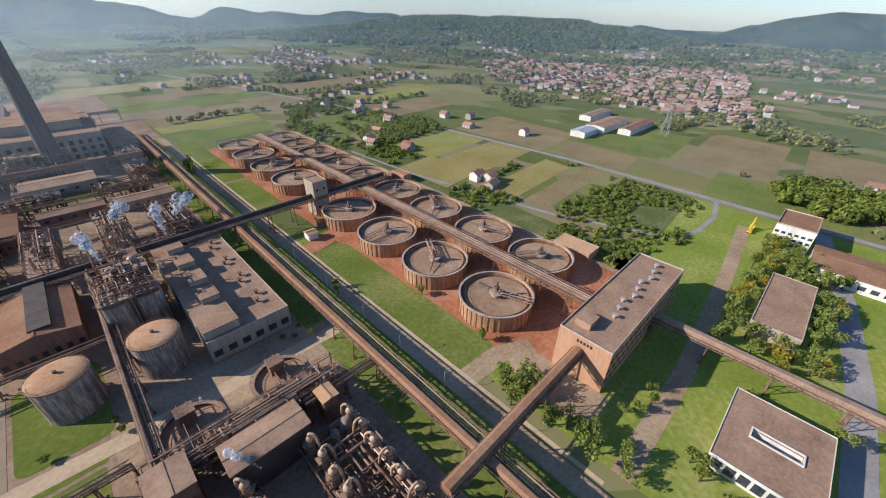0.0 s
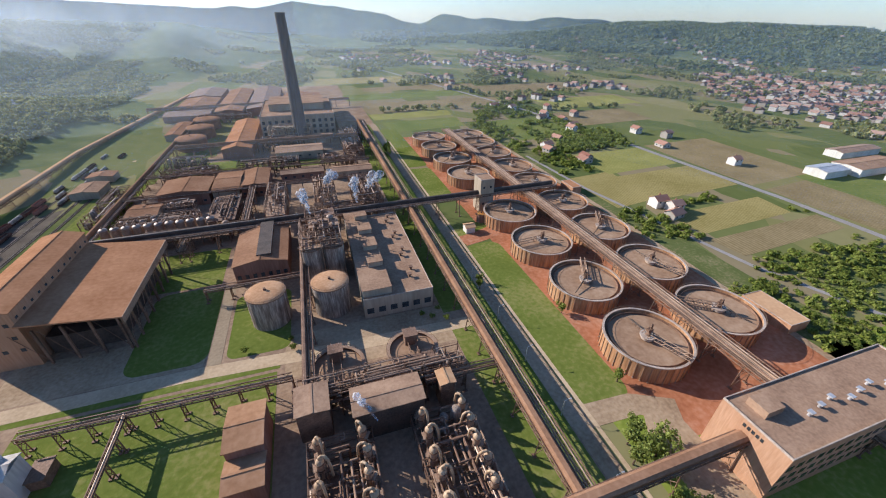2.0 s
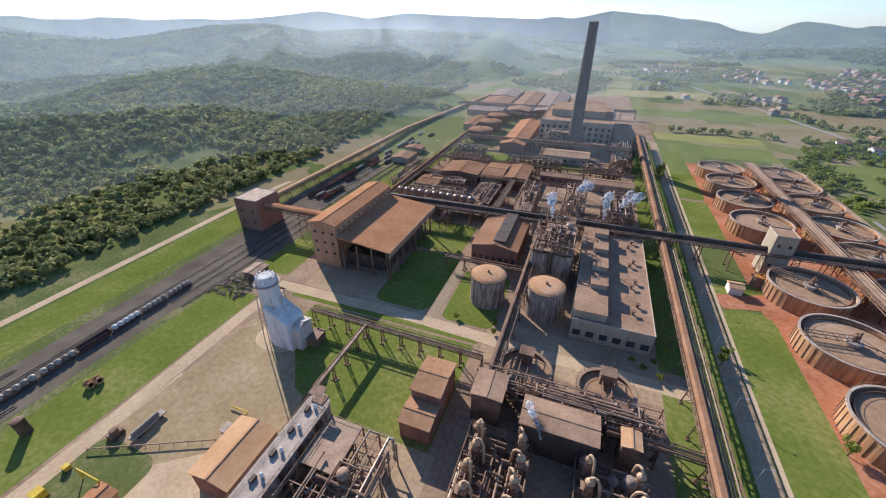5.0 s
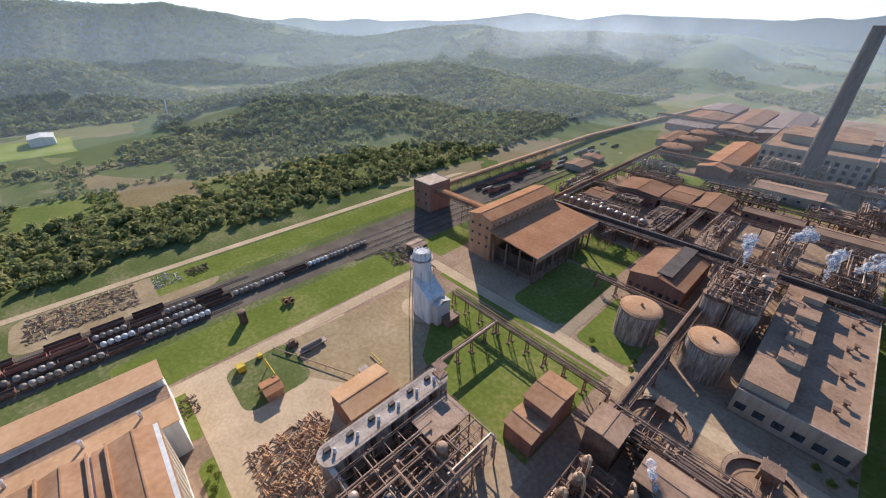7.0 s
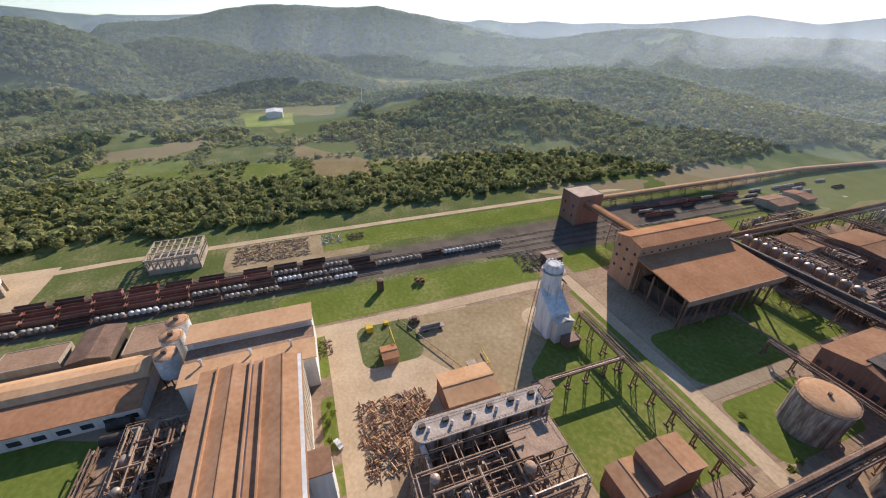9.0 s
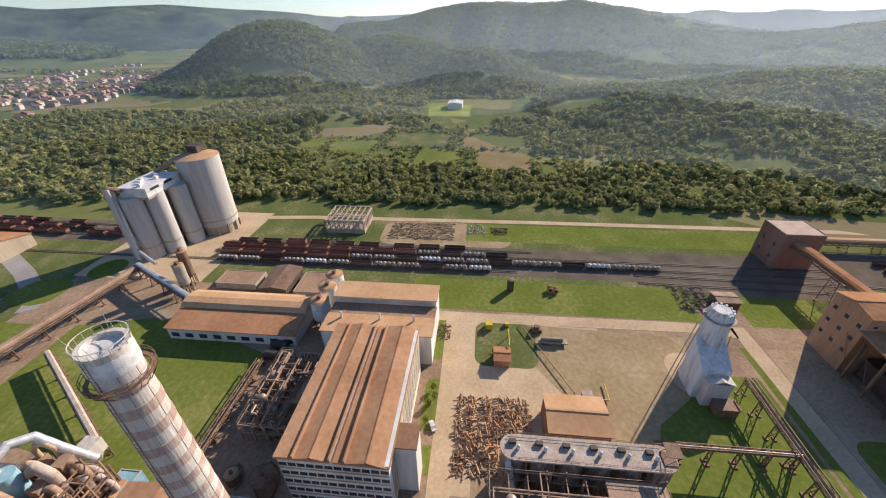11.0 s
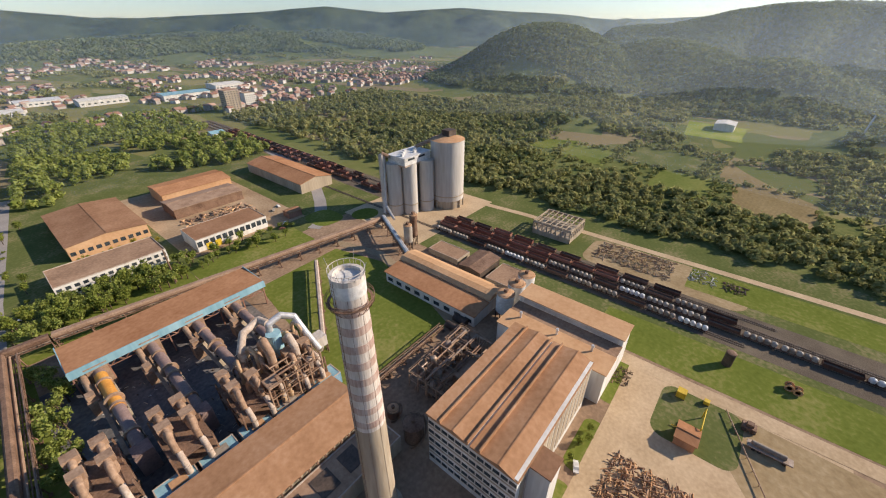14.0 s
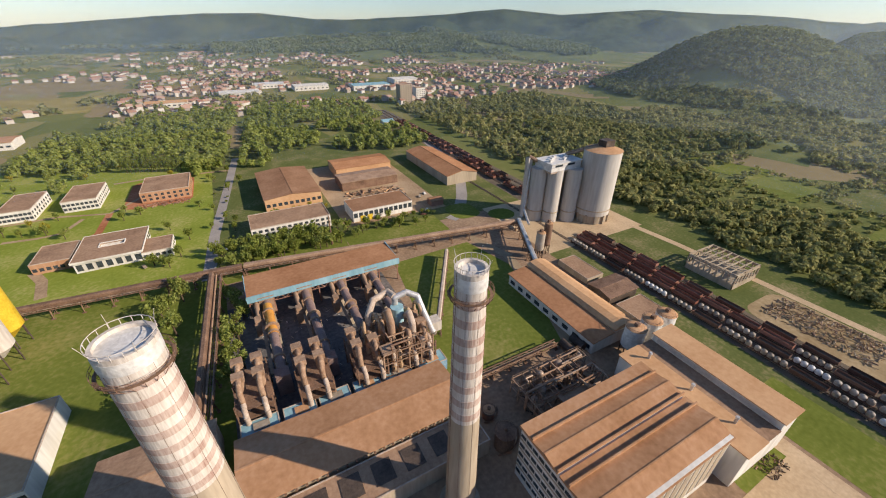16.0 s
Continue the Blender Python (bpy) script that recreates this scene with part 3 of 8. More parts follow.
road("road_conveyor", [(90, -214), (20, -210), (-40, -203), (-150, -186)], 6, "dirt", 0.1, "dusty road along the belt conveyor")
road("road_tower", [(-120, -210), (-130, -215), (-150, -245), (-180, -300), (-200, -420)], 9, "grey_road", 0.1, "grey road to the warehouses")
road("road_lawn", [(-118, -182), (-126, -150), (-116, -105), (-104, -72)], 6, "asphalt", 0.1, "dark drive beside the long store")
road("road_park", [(159, -342), (129, -344), (97, -334), (75, -369), (71, -402)], 3, "dirt", 0.09, "pale path curving through the park lawns")
road("road_park_back", [(105, -406), (66, -411), (41, -404), (13, -401)], 3.5, "dirt", 0.09, "pale path behind the park offices")
road("road_park_lower", [(149, -311), (131, -309), (119, -311), (112, -332)], 3, "dirt", 0.09, "pale path across the park lawn")
road("road_park_red", [(97, -334), (98, -300), (110, -283)], 4.5, "red_mud", 0.095, "reddish earth path to the office")
road("road_park_gate", [(120, -258), (113, -245), (109, -226)], 5, "dirt", 0.095, "dusty path beside the office wing")
flat("ground_brick_spill", rounded(44, 90, -400, -335, 9), "red_mud", 0.07, "reddish bare earth round a roofless block")
road("road_mud", [(108, 324), (104, 279), (99, 240)], 9, "red_mud", 0.092, "red mud track along the tanks")
road("road_mud_cross", [(78, 190), (92, 193), (108, 200)], 12, "red_mud", 0.092, "red mud spread over the lawn")
road("road_tanks", [(99, 186), (130, 186)], 4, "red_mud", 0.09, "red path")
road("road_tank_gap", [(76, 63), (96, 62), (110, 55)], 9, "dirt", 0.09, "earth drive to the settling tanks")
road("road_fields", [(150, 1200), (300, 560), (329, 355), (342, 175), (340, 43), (337, -50), (325, -250)], 6, "grey_road", 0.12, "pale country road through fields")
road("road_lane", [(340, 43), (305, 36), (275, 38), (252, 47), (226, 116), (205, 240), (200, 330)], 3.2, "grey_road", 0.11, "narrow curving farm lane")
road("road_tank_track", [(190, 40), (193, 200), (192, 430)], 4, "dirt", 0.09, "earth track beside the tanks")

PLOTS = [(205, 246, 201, 268, "crop_a"), (246, 330, 262, 322, "crop_b"), (246, 335, 204, 260, "crop_a"), (232, 322, 152, 186, "crop_a"),
         (232, 332, 124, 150, "crop_c"), (240, 332, 52, 92, "grass_dry"), (345, 430, 205, 330, "crop_c"), (350, 400, 120, 200, "crop_c"), (405, 470, 110, 215, "crop_d"),
         (420, 560, 20, 100, "crop_c"), (420, 520, 105, 190, "crop_d"), (345, 410, -40, 60, "crop_d"), (460, 560, -100, 10, "crop_c"),
         (80, 190, 520, 560, "crop_b"), (90, 300, 580, 640, "crop_c"), (60, 260, 660, 720, "crop_d"), (100, 320, 740, 790, "crop_c"), (220, 300, 380, 480, "crop_d"),
         (330, 450, 420, 500, "crop_c"), (360, 520, 520, 600, "crop_b"), (20, 200, 840, 930, "crop_a"), (300, 520, 660, 760, "crop_c"), (90, 185, 455, 510, "crop_d"),
         (-462, -402, -16, 62, "crop_c"), (-400, -335, 0, 60, "crop_c"), (-470, -405, -100, -25, "grass_dry"), (-402, -345, -62, -8, "crop_d"), (-500, -440, -195, -108, "grass_dry"), (-436, -380, -160, -105, "crop_d"), (-372, -336, 222, 288, "crop_d"), (-450, -420, 270, 320, "crop_d"), (-560, -500, -60, 20, "grass_dry"),
         (-60, 160, -1100, -900, "crop_c"), (200, 480, -1000, -800, "crop_a"), (200, 420, -1300, -1080, "crop_c"), (500, 760, -900, -700, "crop_d"), (-20, 130, -1350, -1180, "crop_a")]
for i, (x0, x1, y0, y1, m) in enumerate(PLOTS):
    flat("ground_field_%d" % (i + 1), [(x0, y0), (x1, y0 + 6), (x1 + 4, y1), (x0 - 3, y1 - 5)], m, 0.06 + 0.002 * (i % 7), "farm plot with crop rows")


# ---- settling tanks ----
def rib_mesh():
    g = Geo().box(0, 0.3, -0.12, 0.12, 0, 7.7)
    g.box(0, 0.5, -0.25, 0.25, 0, 0.4)
    return g.mesh("rib", M["rust_light"])


RIB = rib_mesh()


def settling_tank(x, y, turn, group):
    t = thing("settling_tank", x, y, "round brown settling tank full of dry red slurry", "tank", group)
    R = 17.2
    part("wall", Geo().ring(0, 0, 0, 8.4, R - 0.45, R, 64), "tank_wall", t, "rust and orange stained wall", True)
    part("rim", Geo().ring(0, 0, 8.4, 8.75, R - 0.5, R + 0.4, 64), "rim", t, "pale concrete rim", True)
    part("slurry", Geo().cyl(0, 0, 6.6, 7.0, R - 0.4, seg=64), "slurry", t, "dry red-brown slurry surface")
    part("launder", Geo().ring(0, 0, 6.9, 8.0, R - 2.0, R - 1.8, 48), "rust", t)
    rail = Geo().ring(0, 0, 9.7, 9.78, R + 0.4, R + 0.48, 48)
    for i in range(32):
        a = i * math.tau / 32
        rail.bar((R * 1.025 * math.cos(a), R * 1.025 * math.sin(a), 8.7), (R * 1.025 * math.cos(a), R * 1.025 * math.sin(a), 9.75), 0.06)
    part("handrail", rail, "rust_light", t)
    for i in range(40):
        a = i * math.tau / 40
        part("rib", RIB, "rust_light", t, at=(R * math.cos(a), R * math.sin(a), 0), rot=a)
    g = Geo()
    ca, sa = math.cos(turn), math.sin(turn)
    for s in (-1.1, 1.1):
        for z in (8.9, 10.6):
            g.bar((-sa * s, ca * s, z), (ca * R - sa * s, sa * R + ca * s, z), 0.28)
        for k in range(9):
            d0, d1 = R * k / 9, R * (k + 1) / 9
            za, zb = (8.9, 10.6) if k % 2 else (10.6, 8.9)
            g.bar((ca * d0 - sa * s, sa * d0 + ca * s, za), (ca * d1 - sa * s, sa * d1 + ca * s, zb), 0.18)
    for k in range(14):
        d = R * (k + 0.5) / 14
        g.bar((ca * d + sa * 1.2, sa * d - ca * 1.2, 8.9), (ca * d - sa * 1.2, sa * d + ca * 1.2, 8.9), 0.3)
    part("rake_bridge", g, "rust_light", t, "rusty lattice walkway to the middle")
    g = Geo().cyl(0, 0, 7.4, 9.2, 2.4, seg=20)
    g.ring(0, 0, 8.8, 9.2, 2.4, 3.1, 20)
    part("feed_well", g, "rim", t, smooth=True)
    g = Geo().cyl(0, 0, 9.2, 11.4, 1.0, 0.8, 12)
    g.box(-1.2, 1.2, -0.8, 0.8, 11.2, 12.4)
    g.cyl(0.9, 0.3, 12.2, 14.2, 0.45, seg=10)
    for a in (0.4, 2.2, 3.9, 5.4):
        g.bar((2.4 * math.cos(a), 2.4 * math.sin(a), 9.2), (0.4 * math.cos(a), 0.4 * math.sin(a), 13.2), 0.2)
    part("rake_drive", g, "rust", t)
    g = Geo()
    for a in (turn + 2.7,):
        g.bar((0, 0, 9.4), (13 * math.cos(a), 13 * math.sin(a), 7.9), 0.3)
        g.bar((0, 0, 11.5), (9 * math.cos(a), 9 * math.sin(a), 8.2), 0.16)
        for k in range(5):
            d = 3 + 2 * k
            g.bar((d * math.cos(a), d * math.sin(a), 9.2 - 0.1 * d), (d * math.cos(a), d * math.sin(a), 7.4), 0.16)
    part("rake_arm", g, "steel_dark", t)
    return t


first = None
ROW_A = (82, 123.5, 165, 206, 282, 322, 362, 398)
ROW_B = (86.5, 127, 169, 210.5, 250, 288, 329, 366, 397)
for row, (x, ys) in enumerate(((118, ROW_A), (162, ROW_B))):
    for k, y in enumerate(ys):
        a = radians((-70, 150, 190, 60)[(k * 3 + row) % 4])
        if first is None:
            first = settling_tank(0, 0, a, "settling tanks in two rows")
            first.matrix_basis = pose(x, y, 0)
        else:
            copy_thing(first, pose(x, y, 0, 0, 0, (0, 215, 255, 130)[(k * 3 + row) % 4]))


# ---- bridges for pipes and belts ----
def pipe_bridge(name, p, q, z, w, label, pipes=5, belt=True, trestle=15.0, category="pipe bridge", hood="roof", deep=1.8):
    """A raised lattice bridge from p to q with its legs, pipes and a hooded belt."""
    d = Vector((q[0] - p[0], q[1] - p[1], 0))
    L = d.length
    ang = math.degrees(math.atan2(d.y, d.x))
    t = thing(name, p[0], p[1], label, category, turn=ang)
    g = Geo()
    n = max(2, int(L / 4))
    for s in (-w / 2, w / 2):
        g.box(0, L, s - 0.15, s + 0.15, z - deep, z - deep + 0.35)
        g.box(0, L, s - 0.15, s + 0.15, z - 0.2, z + 0.15)
        for k in range(n):
            a, b = L * k / n, L * (k + 1) / n
            g.bar((a, s, z - deep), (b if k % 2 else a, s, z), 0.16)
            g.bar((a, s, z), (b, s, z - deep), 0.14)
    for k in range(n + 1):
        g.box(L * k / n - 0.12, L * k / n + 0.12, -w / 2, w / 2, z - deep, z - deep + 0.25)
    part("lattice", g, "rust", t, "rusty steel lattice")
    part("deck", Geo().box(0, L, -w * 0.14, w * 0.14, z - deep + 0.3, z - deep + 0.42), "rust_light", t)
    if pipes:
        step = (w * (0.5 if belt else 0.9)) / pipes
        y0 = -w / 2 + 0.5
        for k in range(pipes):
            r = (0.32, 0.2, 0.42, 0.26, 0.36)[k % 5] * min(1.0, step * 1.1)
            part("pipe", Geo().tube((0, y0 + step * k, z - deep + 0.5 + r), (L, y0 + step * k, z - deep + 0.5 + r), r, 8), ("pipe", "rust", "rust_light")[k % 3], t, smooth=True)
    if belt:
        c, e = (0.0, w * 0.4) if pipes < 3 else (w * 0.25, w * 0.19)
        h = Geo()
        sec = [(c - e, z - 1.0), (c - e, z + 0.9), (c - e * 0.55, z + 1.5), (c + e * 0.55, z + 1.5), (c + e, z + 0.9), (c + e, z - 1.0)]
        h.add([(e, a, b) for e in (0, L) for a, b in sec], [(i, (i + 1) % 6, 6 + (i + 1) % 6, 6 + i) for i in range(6)] + [(5, 4, 3, 2, 1, 0), (6, 7, 8, 9, 10, 11)])
        part("belt_hood", h, hood, t, "dusty sheet-metal belt cover")
    m = max(1, round(L / trestle))
    leg = Geo()
    top = z - deep
    for s in (-1, 1):
        leg.bar((0, s * w * 0.36, top), (0, s * w * 0.5, 0), 0.36)
    for a, b in ((0.1, 0.5), (0.5, 0.9)):
        leg.bar((0, -w * 0.46, top * a), (0, w * 0.4, top * b), 0.18)
        leg.bar((0, w * 0.46, top * a), (0, -w * 0.4, top * b), 0.18)
    leg.box(-0.25, 0.25, -w * 0.45, w * 0.45, top - 0.35, top)
    leg.box(-0.8, 0.8, -w * 0.5 - 0.5, -w * 0.5 + 0.5, 0, 0.4)
    leg.box(-0.8, 0.8, w * 0.5 - 0.5, w * 0.5 + 0.5, 0, 0.4)
    me = leg.mesh("trestle", M["rust"])
    for k in range(m + 1):
        part("trestle", me, "rust", t, at=(L * (k + 0.02) / (m + 0.04), 0, 0))
    return t


pipe_bridge("pipe_bridge", (55.5, -20), (55.5, 480), 11, 7.5, "long rusty pipe and belt bridge on trestles beside the canal", 5)
pipe_bridge("tank_bridge", (140, 42), (140, 408), 13, 8, "rusty pipe bridge between the two rows of settling tanks", 9, belt=False, trestle=14)
pipe_bridge("inclined_gallery", (38, 35), (108, 35.5), 14, 4.5, "brown covered belt gallery into the brick building", 2, trestle=22)
pipe_bridge("belt_gallery", (153.5, 24), (154.5, -62), 10.5, 5, "pale rusty belt gallery across the lawns", 2, trestle=20, hood="rust_light")
pipe_bridge("pipe_rack", (-13.8, 90), (-13.8, 228), 12, 4, "rusty pipe rack on steel legs past the storage tanks", 3, trestle=13, hood="rust")
pipe_bridge("cross_rack", (-100, 106), (-20, 105), 9, 2.6, "low pipe rack across the lawn on thin legs", 4, belt=False, trestle=9)
pipe_bridge("back_gallery", (-122, 222), (164, 228), 14, 7, "dark belt gallery crossing the whole works", 3, trestle=15, hood="steel_dark")
pipe_bridge("kiln_gallery", (37, -62), (29, -196), 8, 6, "rusty belt gallery beside the kilns", 3, trestle=12, hood="rust")
pipe_bridge("long_belt", (110, -206), (16, -199), 7, 4.5, "long brown belt conveyor on low legs", 1, trestle=12, hood="rust")
pipe_bridge("long_belt", (15, -199), (-152, -174), 7, 4.5, "long brown belt conveyor on low legs", 1, trestle=12, hood="rust_light")
pipe_bridge("short_rack", (25, 88), (55, 87), 11, 3, "short pipe rack joining the long bridge", 3, belt=False, trestle=14)
pipe_bridge("yard_rack", (-72, 64), (-72, 106), 8, 1.6, "slim pale pipe on tall posts over the lawn", 1, belt=False, trestle=8, deep=0.8)
pipe_bridge("drum_rack", (-60, 172), (-16, 172), 8, 2.6, "rusty pipe rack between the storage tanks", 4, belt=False, trestle=12)
pipe_bridge("mid_rack", (-130, 296), (45, 300), 10, 4, "rusty pipe rack through the refinery", 5, belt=False, trestle=12)
pipe_bridge("far_rack", (-200, 610), (60, 625), 11, 5, "brown pipe rack at the far end of the works", 3, trestle=20)


# ---- buildings ----
PANE = {}


def window_mesh(w, h):
    key = (w, h)
    if key not in PANE:
        PANE[key] = (Geo().box(-w / 2, w / 2, -0.02, 0.06, 0, h).mesh("window", M["glass"]),
                     Geo().box(-w / 2 - 0.08, w / 2 + 0.08, -0.02, 0.12, -0.14, 0).mesh("sill", M["concrete"]))
    return PANE[key]


def windows(t, x0, x1, y0, y1, side, rows, n, w, h, sills=False):
    """Rows of windows on one side of a block: s, n, w or e."""
    pane, sill = window_mesh(w, h)
    for z in rows:
        for k in range(n):
            f = (k + 0.5) / n
            if side in "sn":
                p, r = (x0 + (x1 - x0) * f, y0 if side == "s" else y1, z), math.pi if side == "s" else 0.0
            else:
                p, r = (x0 if side == "w" else x1, y0 + (y1 - y0) * f, z), math.pi / 2 if side == "w" else -math.pi / 2
            o = part("window", pane, "glass", t, at=p, rot=r)
            if sills:
                part("sill", sill, "concrete", o)


def block(name, x0, x1, y0, y1, h, wall, roof, label, category="building", parapet=0.6, roofing="flat", along="x", rise=3.0, wins=()):
    """A building with walls, roof, parapet or gable and windows."""
    cx, cy = (x0 + x1) / 2, (y0 + y1) / 2
    a, b = (x1 - x0) / 2, (y1 - y0) / 2
    t = thing(name, cx, cy, label, category)
    g = Geo().box(-a, a, -b, b, 0, h)
    if roofing == "gable":
        g.gable_wall(-a, a, -b, b, h, rise - 0.05, along)
    part("wall", g, wall, t)
    if roofing == "flat":
        part("roof", Geo().box(-a + 0.3, a - 0.3, -b + 0.3, b - 0.3, h, h + 0.12), roof, t)
        p = Geo()
        for q in ((-a, a, -b, -b + 0.3), (-a, a, b - 0.3, b), (-a, -a + 0.3, -b + 0.3, b - 0.3), (a - 0.3, a, -b + 0.3, b - 0.3)):
            p.box(*q, h, h + parapet)
        part("parapet", p, "rim", t)
    elif roofing == "gable":
        part("roof", Geo().gable(-a, a, -b, b, h, rise, along), roof, t)
        if along == "x":
            part("ridge", Geo().box(-a - 0.5, a + 0.5, -0.35, 0.35, h + rise + 0.2, h + rise + 0.45), roof, t)
        else:
            part("ridge", Geo().box(-0.35, 0.35, -b - 0.5, b + 0.5, h + rise + 0.2, h + rise + 0.45), roof, t)
    for side, rows, n, w, hh in wins:
        windows(t, -a, a, -b, b, side, rows, n, w, hh)
    return t


# ore store with its tower
t = block("ore_store", -114, -82.5, 148, 209, 9.0, "steel_dark", "roof_orange", "open-sided ore store with a large rust-orange roof on steel columns", "warehouse", 0.2)
for o in list(t.children):
    bpy.data.objects.remove(o)
part("roof", Geo().add([(-16.2, -31.5, 20.5), (16.5, -31.5, 17.0), (16.5, 31.5, 17.0), (-16.2, 31.5, 20.5), (-16.2, -31.5, 21.1), (16.5, -31.5, 17.6), (16.5, 31.5, 17.6), (-16.2, 31.5, 21.1)],
                       [(3, 2, 1, 0), (4, 5, 6, 7), (0, 1, 5, 4), (1, 2, 6, 5), (2, 3, 7, 6), (3, 0, 4, 7)]), "roof_orange", t, "rust-orange sloping sheet roof")
part("fascia", Geo().box(16.5, 16.8, -31.5, 31.5, 14.5, 17.6), "rust_light", t)
part("bunker", Geo().box(-15, 10, -24, 26, 0, 8.5), "steel_dark", t)
col = Geo().box(-0.4, 0.4, -0.4, 0.4, 0, 17.2)
col.bar((0, 0, 1), (0, 7.5, 16.5), 0.2)
col = col.mesh("column", M["rust"])
for k in range(8):
    part("column", col, "rust", t, at=(15.6, -30 + 7.9 * k, 0))
for k in range(4):
    part("column", col, "rust", t, at=(-13 + 9 * k, -30, 0), rot=math.pi / 2)
t = block("ore_tower", -131, -114.5, 149, 212, 26, "brick_tan", "roof_orange", "tall narrow brown transfer building with an orange roof", "building", 0.2, "gable", "y", 2.0,
          wins=(("s", (8, 14, 20), 3, 1.6, 1.6), ("e", (22,), 12, 1.4, 1.0)))
pipe_bridge("ore_belt", (-190, 176), (-131, 176), 16, 7, "wide brown belt gallery to the ore building", 0, trestle=25, hood="roof_orange")
block("transfer_house", -206, -188, 168, 188, 21, "brick_red", "rust", "square dark brick transfer house beside the long conveyor", "building", 0.4, wins=(("s", (5, 12), 2, 1.5, 2),))
pipe_bridge("overland_conveyor", (-212, 186), (-212, 440), 6, 6, "long straight tan covered conveyor along the wood", 0, trestle=18, hood="roof_tan")
pipe_bridge("overland_conveyor", (-212, 440), (-172, 800), 6, 6, "long straight tan covered conveyor along the wood", 0, trestle=18, hood="roof_tan")

# storage tanks
def storage_tank(x, y, r, h, label, top="tank_top", wall="tank_stain"):
    t = thing("storage_tank", x, y, label, "tank")
    part("shell", Geo().cyl(0, 0, 0, h, r, seg=40), wall, t, "stained peeling shell", True)
    part("cover", Geo().dome(0, 0, h, r + 0.15, r * 0.14, 40, 4), top, t, smooth=True)
    part("vent", Geo().cyl(0, 0, h + r * 0.13, h + r * 0.14 + 1, 0.6, seg=10), "rust", t)
    part("curb", Geo().ring(0, 0, h - 0.3, h + 0.1, r, r + 0.3, 40), "rust", t)
    g = Geo()
    for k in range(16):
        a, b = k * 0.16 + 0.5, (k + 1) * 0.16 + 0.5
        g.bar(((r + 0.8) * math.cos(a), (r + 0.8) * math.sin(a), h * k / 16), ((r + 0.8) * math.cos(b), (r + 0.8) * math.sin(b), h * (k + 1) / 16), 0.5)
    part("stair", g, "rust", t)
    g = Geo()
    for a in np.linspace(0, math.tau, 21)[:-1]:
        g.bar((r * math.cos(a), r * math.sin(a), h), (r * math.cos(a), r * math.sin(a), h + 1.0), 0.07)
    g.ring(0, 0, h + 0.95, h + 1.03, r - 0.05, r + 0.05, 40)
    part("handrail", g, "rust", t)
    return t


storage_tank(-30, 150, 8.3, 15.5, "large round brown-topped tank with a peeling stained shell")
storage_tank(-2.6, 150, 8.3, 15.5, "large round orange-topped tank with a peeling stained shell")
for i, (x, y) in enumerate(((-9.5, 176), (1.5, 176), (-9.5, 190), (1.5, 190))):
    storage_tank(x, y, 5.2, 20, "tall grey digestion tank under a steel deck", "rust", "tank_stain")

t = block("brick_house", -48, -22.2, 182, 227, 11, "brick_red", "roof", "red brick shed with brown roof and white gable", "building", 0.3, "gable", "y", 2.6,
          wins=(("s", (3.2,), 7, 1.8, 2.4),))
part("roof_light", Geo().box(-1.5, 5.5, -19, 19, 13.6, 14.4), "steel_dark", t)
t = block("filter_hall", 10.5, 43, 137, 221, 10.5, "concrete", "felt", "long filter building with flat brown roof and boxes", "building", 0.5,
          wins=(("s", (2.5,), 6, 3.2, 3.0), ("e", (3, 6.5), 18, 2.2, 1.6)))
part("upper_storey", Geo().box(-16, -3, -40, 41.5, 10.5, 14.2), "concrete", t)
part("upper_roof", Geo().box(-16.3, -2.7, -40.3, 41.8, 14.2, 14.5), "felt", t)
for y in (-22, -6, 12, 30):
    b = part("roof_box", Geo().box(-10.5, -3.5, y, y + 6, 14.5, 17), "concrete", t)
    part("roof_box_top", Geo().box(-10.8, -3.2, y - 0.3, y + 6.3, 17, 17.25), "felt", b)
for k, y in enumerate((-30, -24, -10, -5, 10, 14, 30, 36)):
    part("vent", Geo().cyl(8 + (k % 2) * 2, y, 10.5, 12.2, 0.6, 0.5, 10).box(7 + (k % 2) * 2, 9 + (k % 2) * 2, y - 1, y + 1, 12.2, 12.6), "rust", t)

# brick building with the inclined gallery
t = block("brick_block", 108, 182, 24, 44.5, 20, "brick_tan", "felt", "tall flat-roofed tan brick building with rooftop plant", "building", 0.7,
          wins=(("n", (5, 11), 16, 2.2, 2.6), ("s", (4, 9, 14), 18, 2.4, 2.4)))
part("roof_box", Geo().box(-32, -25, 1, 7, 20.1, 23), "felt", t)
for k in range(9):
    part("vent", Geo().cyl(-18 + 6 * k, -2 + (k % 3), 20.1, 21.6, 0.5, 0.4, 10).box(-18.8 + 6 * k, -17.2 + 6 * k, -2.8 + (k % 3), -1.2 + (k % 3), 21.5, 21.9), "silver", t)
for k in range(5):
    part("letter_bar", Geo().box(-37.12, -37.0, 2 - 1.3 * k, 2.8 - 1.3 * k, 17.4, 18.6), "sign_dark", t)


